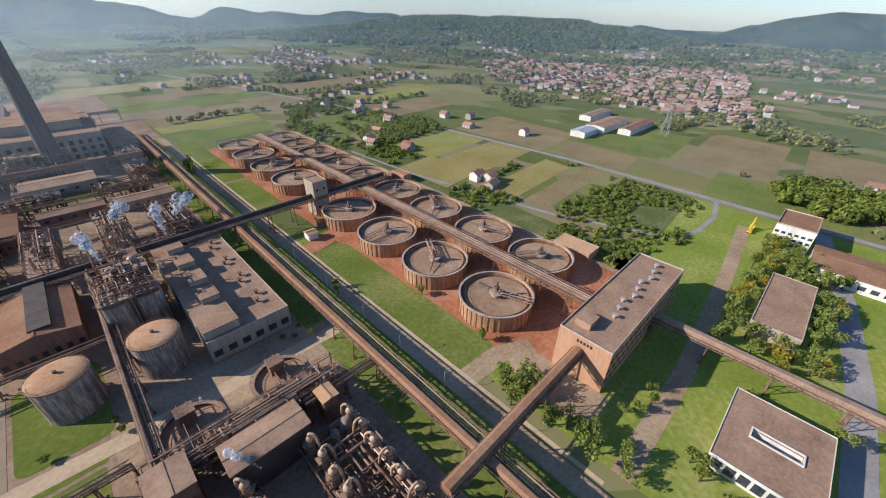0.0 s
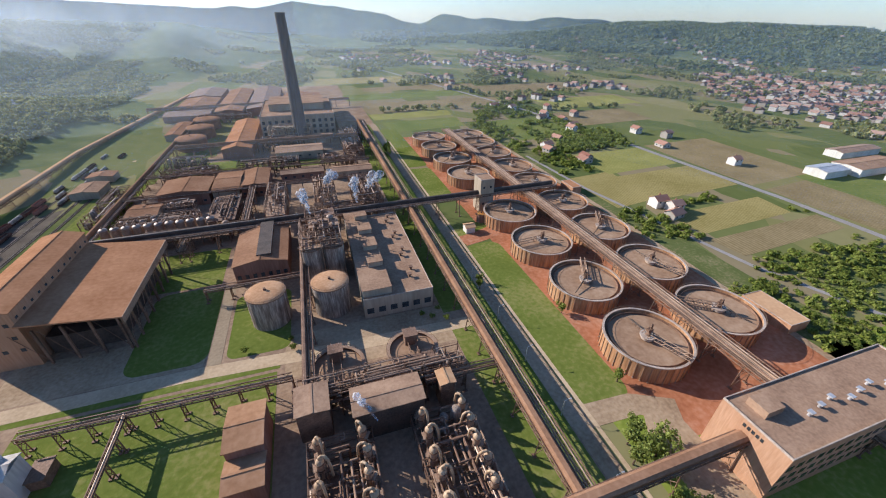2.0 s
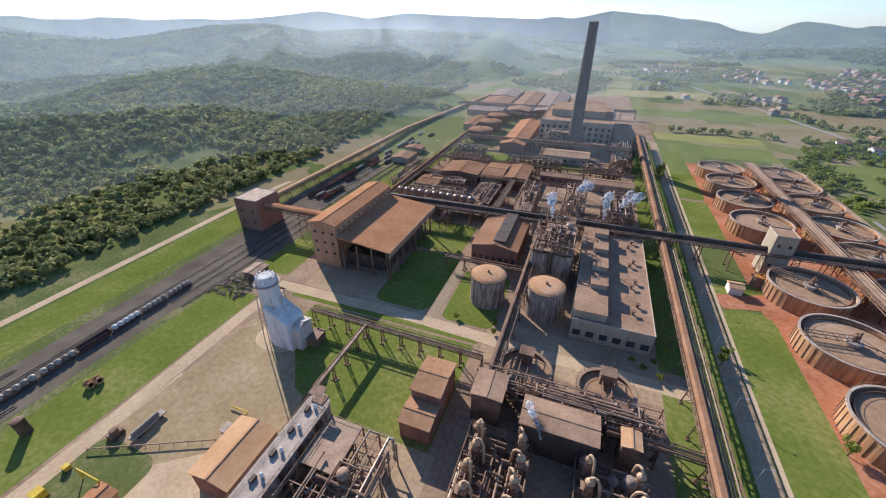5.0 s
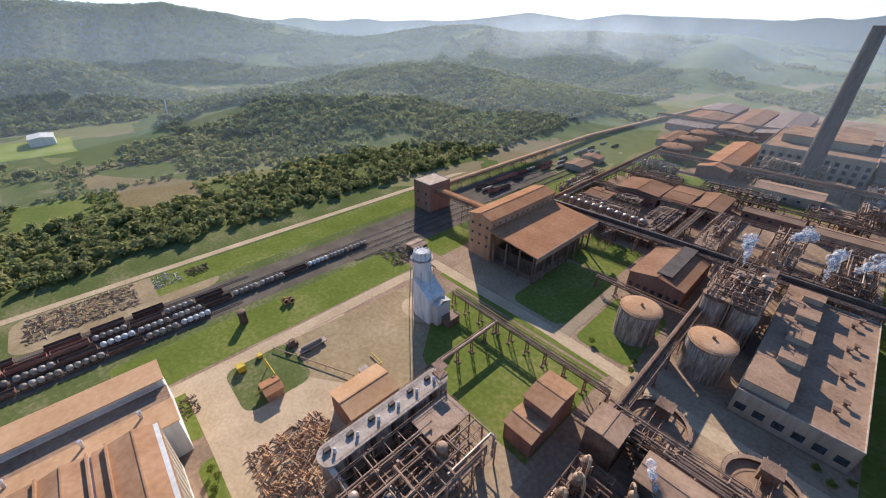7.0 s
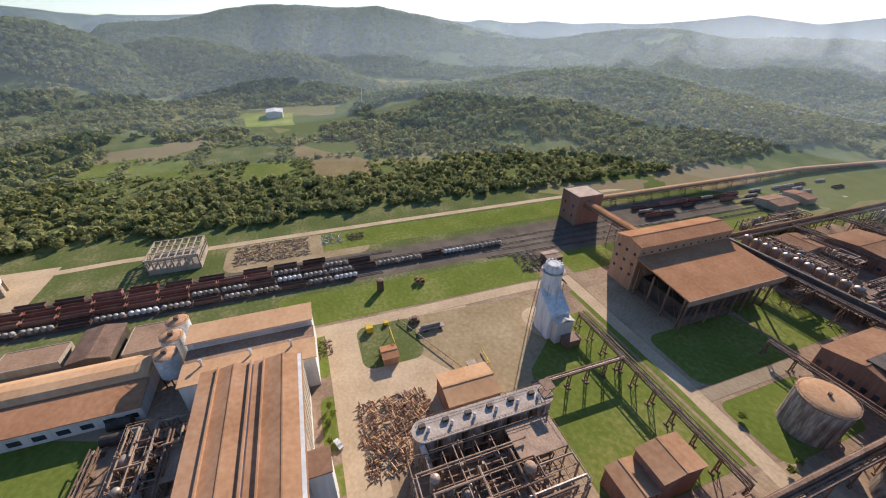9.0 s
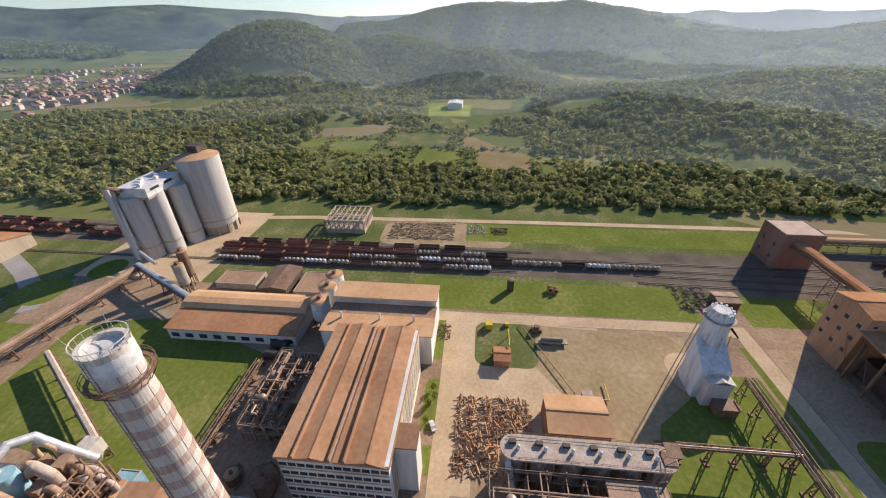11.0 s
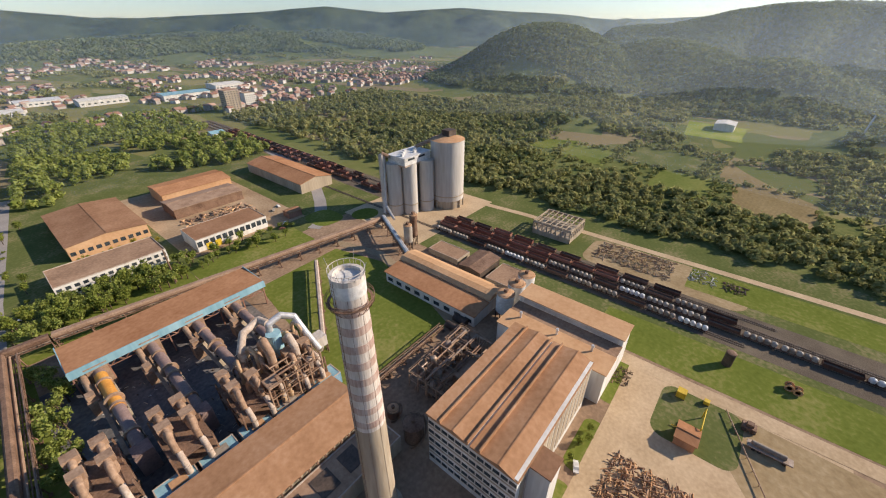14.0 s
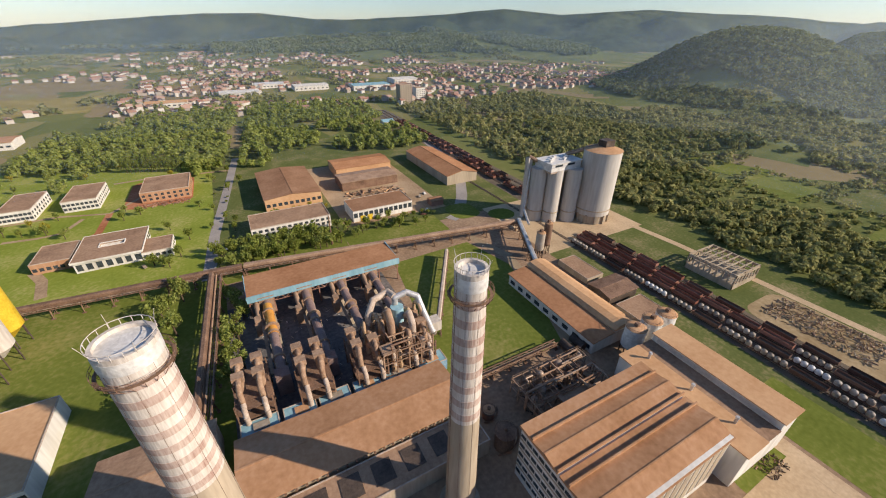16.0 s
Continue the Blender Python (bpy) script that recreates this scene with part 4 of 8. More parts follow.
# offices with a courtyard
def courtyard(x0, x1, y0, y1, h, label, hole):
    cx, cy = (x0 + x1) / 2, (y0 + y1) / 2
    a, b = (x1 - x0) / 2, (y1 - y0) / 2
    t = thing("office_pavilion", cx, cy, label, "office")
    u0, u1, v0, v1 = hole
    w, r = Geo(), Geo()
    for q in ((-a, a, -b, v0), (-a, a, v1, b), (-a, u0, v0, v1), (u1, a, v0, v1)):
        r.box(q[0], q[1], q[2], q[3], h, h + 0.6)
    for q in ((-a + 0.8, a - 0.8, -b + 0.8, v0), (-a + 0.8, a - 0.8, v1, b - 0.8), (-a + 0.8, u0, v0, v1), (u1, a - 0.8, v0, v1)):
        w.box(q[0], q[1], q[2], q[3], 0, h)
    part("wall", w, "white_wall", t)
    part("roof", r, "felt", t)
    f = Geo()
    for q in ((-a - 0.15, a + 0.15, -b - 0.15, -b), (-a - 0.15, a + 0.15, b, b + 0.15), (-a - 0.15, -a, -b, b), (a, a + 0.15, -b, b)):
        f.box(*q, h - 0.3, h + 0.9)
    for q in ((u0 - 0.4, u1 + 0.4, v0 - 0.4, v0), (u0 - 0.4, u1 + 0.4, v1, v1 + 0.4), (u0 - 0.4, u0, v0, v1), (u1, u1 + 0.4, v0, v1)):
        f.box(*q, h + 0.6, h + 1.1)
    part("fascia", f, "white_wall", t, "white fascia")
    for side, n in (("s", 7), ("n", 7), ("w", 7), ("e", 7)):
        windows(t, -a + 0.8, a - 0.8, -b + 0.8, b - 0.8, side, (1.2,), n, 2.8, h - 2.6)
    return t


courtyard(106, 140, -38, -11, 6.4, "flat white office pavilion with a brown roof and open courtyard", (-2, 2, -7, 6))
courtyard(66, 99, -280, -245, 6.4, "flat white office pavilion with a small courtyard in its roof", (-6, 6, -3, 2))
block("office_wing", 101, 119, -279, -255, 6, "brick_tan", "felt", "low tan office wing with flat roof", "office", 0.4, wins=(("n", (1.5,), 6, 2, 2),))
block("office_annex", 52, 67, -264, -245, 5, "white_wall", "felt", "low white annex beside the lawn", "office", 0.4, wins=(("n", (1.5,), 5, 2, 2), ("w", (1.5,), 5, 2, 2)))
block("park_office", 186, 238, -24, -6, 7, "concrete", "felt", "flat-roofed building among trees", "building", 0.5, wins=(("n", (2, 5), 10, 2, 1.6),))
block("gate_house", 290, 318, -16, 3, 14, "white_wall", "roof", "white four-storey gate building", "building", 0.8, wins=(("w", (2, 5.4, 8.8), 6, 2, 1.5), ("s", (2, 5.4, 8.8), 8, 2, 1.5)))
block("canteen", 262, 292, -78, -18, 7, "white_wall", "roof", "long brown-roofed hall beside the road", "building", 0.4, "gable", "y", 1.6, wins=(("w", (2,), 12, 3, 2.4),))
block("white_office", 176, 214, -84, -54, 8, "white_wall", "felt", "low white building beside the grey road", "building", 0.5, wins=(("n", (2, 5), 8, 2, 1.6),))
block("tank_hut", 187, 199, 70, 93, 5, "brick_tan", "roof_tan", "small orange brick pump house beside the tanks", "building", 0.3)
block("tank_hut", 186, 194, 232, 248, 6, "brick_tan", "roof_orange", "small orange brick pump house beside the tanks", "building", 0.3)

# sheds by the evaporators
block("tool_shed", -38, -27.5, 78.5, 94, 12, "brick_red", "roof_main", "tall brown-roofed brick shed at the lawn", "shed", 0.2, "gable", "x", 1.2)
block("tool_shed", -38, -27.5, 68.5, 78, 8, "brick_red", "roof_main", "low brown-roofed brick shed at the lawn", "shed", 0.2, "gable", "x", 1.0)
block("roofed_store", -86, -72, 32, 51, 9, "brick_red", "roof_tan", "brick store with a tan pitched roof", "shed", 0.2, "gable", "y", 1.6)


# ---- chimneys ----
def chimney(x, y, h, r0, r1, label, banded=0.45, crown=True, wall="chim_white", band="chim_red"):
    t = thing("chimney", x, y, label, "chimney")
    n = 26
    for name, lo, hi in (("shaft", 0.0, 1 - banded), ("upper_shaft", 1 - banded, 1.0)):
        if hi > lo:
            g = Geo().cyl(0, 0, h * lo, h * hi, r0 + (r1 - r0) * lo, r0 + (r1 - r0) * hi, 40, cap=False)
            part(name, g, "concrete" if name == "shaft" and wall != "stack" else wall, t, "weathered concrete shaft", True)
    if banded:
        m = 9
        for i in range(m):
            f = 1 - banded + banded * (i + 0.3) / m
            e = f + banded * 0.45 / m
            part("band", Geo().ring(0, 0, h * f, h * e, r1 * 0.6, r0 + (r1 - r0) * f + 0.03, 40), band, t, "faded red painted band", True)
    part("mouth", Geo().ring(0, 0, h - 1.2, h + 0.25, r1 - 0.55, r1 + 0.12, 40), wall, t, smooth=True)
    part("flue", Geo().cyl(0, 0, h - 1.6, h - 0.5, r1 - 0.5, seg=24), "drum_white" if wall != "stack" else "steel_dark", t)
    if crown:
        part("cap_band", Geo().ring(0, 0, h * 0.955, h - 0.9, r1 - 0.5, r1 + 0.1 + (r0 - r1) * 0.045, 40), "drum_white", t, "white painted cap", True)
    if crown:
        g = Geo().ring(0, 0, h + 1.3, h + 1.4, r1 + 0.2, r1 + 0.3, 32)
        for i in range(18):
            a = i * math.tau / 18
            g.bar(((r1 + 0.2) * math.cos(a), (r1 + 0.2) * math.sin(a), h), ((r1 + 0.2) * math.cos(a), (r1 + 0.2) * math.sin(a), h + 1.4), 0.08)
        for i in range(4):
            a = i * math.tau / 4 + 0.5
            g.bar((r1 * math.cos(a), r1 * math.sin(a), h), ((r1 + 0.9) * math.cos(a), (r1 + 0.9) * math.sin(a), h + 3.0), 0.06)
        part("top_rail", g, "pale_dust", t)
        z = h * 0.93
        g = Geo().ring(0, 0, z, z + 0.08, r1 + 0.7, r1 + 1.3, 32)
        for zz in (0.6, 1.2):
            g.ring(0, 0, z + zz, z + zz + 0.07, r1 + 1.42, r1 + 1.5, 32)
        for i in range(20):
            a = i * math.tau / 20
            ca, sa = math.cos(a), math.sin(a)
            g.bar(((r1 + 1.45) * ca, (r1 + 1.45) * sa, z), ((r1 + 1.45) * ca, (r1 + 1.45) * sa, z + 1.2), 0.07)
            g.bar(((r1 + 0.2) * ca, (r1 + 0.2) * sa, z - 1.8), ((r1 + 1.45) * ca, (r1 + 1.45) * sa, z), 0.1)
        part("platform", g, "rust", t, "rusty steel walkway")
        g = Geo()
        for s in (-0.3, 0.3):
            g.bar((r0 + 0.3, s, 2), (r1 + 0.3, s, h), 0.07)
        for k in range(90):
            f = k / 90
            g.bar((r0 + (r1 - r0) * f + 0.3, -0.3, h * f), (r0 + (r1 - r0) * f + 0.3, 0.3, h * f), 0.05)
        for s in np.linspace(0, math.tau, 9)[:-1]:
            g.bar((r0 * math.cos(s), r0 * math.sin(s), 6), ((r1 + 0.02) * math.cos(s), (r1 + 0.02) * math.sin(s), h * 0.99), 0.05)
        part("ladder", g, "rust", t)
    part("base_ring", Geo().ring(0, 0, 0, 1.6, r0, r0 + 1.6, 32), "concrete", t, smooth=True)
    return t


chimney(-30, -43.5, 82.0, 4.3, 3.1, "tall concrete chimney with faded red and white bands", 0.5)
chimney(27, -60, 75.5, 6.0, 4.7, "stout concrete chimney with red and white bands and rusty ties", 0.5)
chimney(-11.7, 441, 120, 7.0, 4.4, "very tall dark grey power station stack", 0.0, False, "stack")

# ---- long roofed hall, office block and white hall ----
t = block("kiln_hall", -46, 25, -88, -65.5, 8.2, "concrete", "roof_main", "long low hall with a brown two-slope roof beside the chimneys", "building", 0.2, "gable", "x", 1.7)
for k in range(24):
    part("roof_bracket", Geo().box(-34 + 2.9 * k, -33.4 + 2.9 * k, 11.3, 12.4, 7.5, 8.1), "rust", t)
t = block("hall_annex", -46, 24, -64, -52, 7, "concrete", "felt", "low open-roofed annex with ruined bays beside the chimney", "building", 0.5)
for k in range(7):
    part("roof_light", Geo().box(-33 + 9.5 * k, -27 + 9.5 * k, -4, 3, 7.1, 7.35), "steel_dark", t)

t = thing("office_block", -74.5, -28, "five-storey white factory block with a ribbed brown roof", "building")
part("wall", Geo().box(-25, 25, -15, 15, 0, 22.5), "white_wall", t)
bands = [(-15.4, -10.2, 23.3), (-10.2, -0.4, 24.0), (0.4, 3.6, 23.0), (3.6, 15.4, 24.0)]
for i, (a, b, z) in enumerate(bands):
    g = Geo()
    hi = 0.0 if i in (0, 2) else 1.0
    m = (a + b) / 2
    sec = [(a, z - hi), (m, z), (b, z - hi * (2.0 if i == 3 else 1)), (b, 22.3), (a, 22.3)]
    g.add([(e, p, q) for e in (-25.5, 25.5) for p, q in sec], [(i2, (i2 + 1) % 5, 5 + (i2 + 1) % 5, 5 + i2) for i2 in range(5)] + [(4, 3, 2, 1, 0), (5, 6, 7, 8, 9)])
    part("roof", g, "roof_main", t, "brown sheet roof")
for y in (-10.2, -5.4, -0.4, 3.6, 9.5):
    part("roof_seam", Geo().box(-25.5, 25.5, y - 0.22, y + 0.22, 23.0, 24.15), "roof_main", t)
windows(t, -25, 25, -15, 15, "e", (2.6, 6.7, 10.8, 14.9, 18.9), 12, 2.1, 1.35, True)
for k in range(12):
    part("wall_panel", Geo().box(-24 + 4 * k, -21 + 4 * k, 15.0, 15.12, 4, 20), "concrete", t)
for z in (5.3, 9.4, 13.5, 17.6):
    part("floor_band", Geo().box(25.0, 25.15, -15, 15, z, z + 0.5), "concrete", t)
o = part("stair_tower", Geo().box(12, 19, 15, 21, 0, 21), "white_wall", t)
part("tower_roof", Geo().box(11.7, 19.3, 14.7, 21.3, 21, 21.5), "roof", o)

t = thing("white_hall", -117, -31, "white hall with two tan roofs and a glazed step between", "building")
part("wall", Geo().box(-15.5, 13, -22, 22, 0, 15), "white_wall", t)
part("high_wall", Geo().box(-15.5, -5, -22, 22, 15, 18), "white_wall", t)
part("high_roof", Geo().box(-16, -4.6, -22.5, 22.5, 18, 18.4), "roof_tan", t, "tan flat roof")
part("low_roof", Geo().box(2.5, 13.4, -22.5, 22.5, 15, 15.4), "roof_tan", t, "tan flat roof")
part("gutter_roof", Geo().box(-4.9, 2.5, -22.3, 22.3, 15, 15.15), "felt", t)
part("clerestory", Geo().box(-4.99, -4.85, -20, 20, 15.8, 17.4), "silver", t, "dull glazed strip")
for y in (-16, 0, 14):
    part("roof_pipe", Geo().cyl(5, y, 15.3, 18, 0.45, seg=10).cyl(5, y, 17.8, 18.4, 0.7, 0.5, 10), "silver", t, smooth=True)

t = block("long_store", -133, -109, -126, -68, 6, "white_wall", "roof_orange", "long low store with an orange roof and curved tan rear roof", "warehouse", 0.3, wins=(("e", (1.5,), 9, 3.6, 2.2),))
part("high_bay", Geo().box(-12, 0, -29, 29, 6, 8.6), "white_wall", t)
g = Geo()
sec = [(-12.6, 8.4), (-9, 10.0), (-5, 10.5), (-1.5, 9.9), (0.6, 8.6), (0.6, 8.3), (-12.6, 8.1)]
g.add([(p, e, q) for e in (-29.6, 29.6) for p, q in sec], [(i, (i + 1) % 7, 7 + (i + 1) % 7, 7 + i) for i in range(7)] + [(6, 5, 4, 3, 2, 1, 0), (7, 8, 9, 10, 11, 12, 13)])
part("curved_roof", g, "roof_tan", t, "curved tan sheet roof")
part("front_roof", Geo().add([(0.6, -29.6, 7.6), (12.8, -29.6, 6.2), (12.8, 29.6, 6.2), (0.6, 29.6, 7.6), (0.6, -29.6, 8.0), (12.8, -29.6, 6.6), (12.8, 29.6, 6.6), (0.6, 29.6, 8.0)],
                             [(3, 2, 1, 0), (4, 5, 6, 7), (0, 1, 5, 4), (1, 2, 6, 5), (2, 3, 7, 6), (3, 0, 4, 7)]), "roof_orange", t, "orange sheet roof")


def hopper_silo(x, y, r, h, label, group, leg=5.0, wall="drum_white"):
    t = thing("hopper_silo", x, y, label, "silo", group)
    part("shell", Geo().cyl(0, 0, leg, h, r, seg=28), wall, t, smooth=True)
    part("cone", Geo().cyl(0, 0, leg - r * 0.8, leg, r * 0.25, r, 28), wall, t, smooth=True)
    part("cover", Geo().dome(0, 0, h, r + 0.1, r * 0.2, 28, 3), "tank_top", t, smooth=True)
    g = Geo().ring(0, 0, h + 1, h + 1.08, r - 0.1, r, 28)
    for k in range(12):
        a = k * math.tau / 12
        g.bar((r * math.cos(a), r * math.sin(a), h), (r * math.cos(a), r * math.sin(a), h + 1), 0.07)
    g.box(-0.8, 0.8, -0.8, 0.8, h + r * 0.15, h + r * 0.2 + 1.4)
    part("top_gear", g, "rust", t)
    for k in range(6):
        a = k * math.tau / 6
        part("leg", Geo().bar((r * 0.93 * math.cos(a), r * 0.93 * math.sin(a), 0), (r * 0.93 * math.cos(a), r * 0.93 * math.sin(a), leg), 0.4), "steel_dark", t)
    return t


for x in (-123.5, -133.5, -143):
    hopper_silo(x, -61, 4.1, 14.5, "white round silo with a rusty top on legs", "white silos")
t = block("canopy_shed", -161, -141, -101, -87, 5, "steel_dark", "rust", "open shed with a rust-brown sheet roof beside the sidings", "shed", 0.2, "gable", "x", 1.2)
block("low_shed", -160, -142, -84, -64, 3.2, "concrete", "felt", "low concrete shed beside the sidings", "shed", 0.3)
block("low_shed", -158, -146, -128, -106, 3.2, "concrete", "felt", "low concrete shed beside the sidings", "shed", 0.3)

# ---- silo group at the rail yard ----
t = thing("great_silo", -211, -166, "huge round concrete silo with a rooftop hut", "silo")
part("shell", Geo().cyl(0, 0, 6, 50, 12.2, seg=56), "silo", t, smooth=True)
part("base", Geo().cyl(0, 0, 0, 6, 11.4, seg=56), "concrete", t, smooth=True)
part("collar", Geo().ring(0, 0, 9.5, 10.2, 12.2, 12.5, 56), "concrete", t)
part("roof", Geo().cyl(0, 0, 50, 52, 12.4, 5, 56), "tank_top", t, smooth=True)
part("hut", Geo().box(-6, 2, -4, 3, 51, 56), "steel_dark", t, "grey rooftop hut")
for k in range(12):
    a = k * math.tau / 12
    part("buttress", Geo().box(11.2, 12.6, -0.7, 0.7, 0, 6.5), "concrete", t, rot=a)
t = thing("silo_cluster", -186, -176, "cluster of tall grey cement silos under a white head house", "silo")
for k, (x, y) in enumerate(((-8, -8), (2, -12), (4, -1), (-8, 4), (12, -8))):
    part("silo_shell", Geo().cyl(x, y, 0, 38, 5.4, seg=36), "silo", t, smooth=True)
    part("silo_ring", Geo().ring(x, y, 7.5, 8.2, 5.4, 5.7, 36), "concrete", t)
part("head_house", Geo().box(-13, 13, -12, 4, 38, 43), "drum_white", t, "white weatherboarded head house")
part("head_roof", Geo().box(-13.5, 13.5, -12.5, 4.5, 43, 43.4), "drum_white", t)
part("head_band", Geo().box(-13.06, 13.06, -12.06, 4.06, 40.6, 41.4), "silver", t)
for x in (-7, 3.5):
    part("window_strip", Geo().box(x, x + 6.5, 4.04, 4.12, 40.9, 42.3), "glass", t)
part("frieze", Geo().box(-12.4, 12.4, -11.4, 3.4, 36.6, 38), "rim", t)
for k in range(6):
    part("roof_unit", Geo().box(-11 + 4 * k, -9 + 4 * k, -8 + (k % 3) * 3, -6 + (k % 3) * 3, 43.4, 45), "drum_white", t)
g = Geo()
for s in (-1.6, 1.6):
    for r in (-1.6, 1.6):
        g.bar((17 + s, -14 + r, 0), (17 + s, -14 + r, 44), 0.3)
for k in range(11):
    g.bar((15.4, -15.6, 4 * k), (18.6, -12.4, 4 * k + 4), 0.2)
    g.bar((18.6, -15.6, 4 * k), (15.4, -12.4, 4 * k + 4), 0.2)
g.box(15.6, 18.4, -15.4, -12.6, 0, 44)
part("elevator", g, "pale_dust", t)
part("bridge", Geo().tube((-8, -6, 45), (-26, 8, 53), 1.4, 6).tube((13, -10, 42), (17, -14, 44.5), 1.2, 6), "rust_light", t)
part("chute", Geo().pipe([(16, -13, 38), (20, -10, 8), (28, 6, 5)], 0.9, 10), "silver", t, smooth=True)
t = hopper_silo(-141, -140, 2.6, 17, "slim grey hopper with rusty frame", "loading hoppers", 6, "drum_grey")
t = hopper_silo(-149, -143, 2.4, 20, "slim grey hopper with rusty frame", "loading hoppers", 6, "rust")
pipe_bridge("loading_belt", (-152, -174), (-128, -128), 8, 3, "pale loading belt to the hoppers", 1, trestle=12, hood="silver")

# yellow and striped silos beside the park
for k, (x, y, w) in enumerate(((108, -190, "yellow"), (107, -176, "pale_dust"), (108, -162, "rust_light"), (120, -183, "pale_dust"))):
    hopper_silo(x, y, 6.2, 30, ("yellow", "pale streaked", "rusty streaked", "pale streaked")[k] + " round storage silo on a braced frame", "storage silos", 9, w)

# dust-covered hopper tower
t = thing("hopper_tower", -108, 93, "tall tower thick with pale grey dust, ragged top", "tower")
g = Geo()
prev = None
rows_z = [(0, 5.0), (5, 4.6), (10, 4.4), (16, 4.4), (20, 4.4), (22, 4.3), (24, 4.0), (28, 4.0), (31, 3.8), (32.5, 2.6)]
seg = 18
vs, fs = [], []
for k, (z, r) in enumerate(rows_z):
    for i in range(seg):
        a = i * math.tau / seg
        q = r * (1 + 0.12 * noise.noise(Vector((math.cos(a) * 2, math.sin(a) * 2, z * 0.25))))
        vs.append((q * math.cos(a), q * math.sin(a), z))
for k in range(len(rows_z) - 1):
    fs += [(k * seg + i, k * seg + (i + 1) % seg, (k + 1) * seg + (i + 1) % seg, (k + 1) * seg + i) for i in range(seg)]
fs.append(tuple(range(len(vs) - seg, len(vs))))
part("shell", Geo().add(vs, fs), "dust_white", t, "grey dust-caked shell", True)
part("side_house", Geo().add([(1, -6, 0), (11, -6, 0), (11, 4, 0), (1, 4, 0), (1, -6, 21), (11, -6, 14), (11, 4, 14), (1, 4, 21)],
                             [(3, 2, 1, 0), (4, 5, 6, 7), (0, 1, 5, 4), (1, 2, 6, 5), (2, 3, 7, 6), (3, 0, 4, 7)]), "dust_white", t, "dust-covered sloping side house")
part("end_house", Geo().box(11, 14.5, -4, 4, 0, 11).gable(11, 14.5, -4, 4, 11, 1.6, "x", 0.4, 0.3), "pale_dust", t)
part("lean_to", Geo().box(14.5, 19, -1, 6, 0, 4).box(14.1, 19.4, -1.4, 6.4, 4, 4.3), "rust", t)
rag = Geo()
for k in range(26):
    a = k * math.tau / 26
    b = 3.9 + 0.5 * math.sin(k * 2.7)
    rag.bar((b * math.cos(a), b * math.sin(a), 28.5 + 1.5 * math.sin(k * 1.9)), (3.4 * math.cos(a + 0.2), 3.4 * math.sin(a + 0.2), 32.3 + math.sin(k * 3.1)), 0.7)
part("torn_cladding", rag, "dust_white", t, "torn pale cladding round the top")
g = Geo()
for a in np.linspace(0, math.tau, 9)[:-1]:
    g.bar((7.0 * math.cos(a), 7.0 * math.sin(a), 0), (5.2 * math.cos(a), 5.2 * math.sin(a), 24), 0.35)
g.ring(0, 0, 29, 29.3, 4, 5.2, 20)
part("frame", g, "rim", t)
flat("ground_dust_apron", rounded(-119, -97, 84, 103, 8, 8), "pale_road", 0.085, "spilled pale dust round the hopper tower")

# ---- concrete silo row and precipitator frames ----
t = thing("silo_row", -62, 40, "row of six stained concrete silos under one long walkway deck", "silo")
for k in range(6):
    part("silo_shell", Geo().cyl(0, -20 + 8 * k, 0, 15.3, 3.7, seg=28), "tank_stain", t, smooth=True)
part("deck", Geo().prism(rounded(-3.9, 3.9, -24, 24, 3.8, 6), 15.3, 15.9), "rim", t, "pale dusty deck")
g = Geo()
for s in (-3.7, 3.7):
    for z in (16.4, 17.0):
        g.box(s - 0.04, s + 0.04, -21, 21, z, z + 0.08)
    for k in range(22):
        g.bar((s, -21 + 2 * k, 15.9), (s, -21 + 2 * k, 17), 0.06)
part("handrail", g, "rust", t)
for k in range(6):
    part("vent", Geo().cyl(0.5, -19 + 7.5 * k, 15.9, 16.8, 0.55, 0.4, 10).ball((0.5, -19 + 7.5 * k, 17), 0.55), "drum_white", t, smooth=True)
    part("deck_box", Geo().box(-1.8, -0.6, -21.5 + 7.5 * k, -19.5 + 7.5 * k, 15.9, 16.9), "steel_dark", t)
part("chute", Geo().bar((3.5, -22, 15), (7.5, -19, 0.3), 1.6), "drum_white", t)
part("top_frame", Geo().box(-2, 2, 20, 23.5, 15.9, 16.2).bar((-2, 20, 16), (-2, 23.5, 20), 0.15).bar((2, 20, 16), (2, 23.5, 20), 0.15).bar((-2, 23.5, 16), (-2, 20, 20), 0.15).box(-2.2, 2.2, 19.8, 23.7, 20, 20.2), "rust", t)


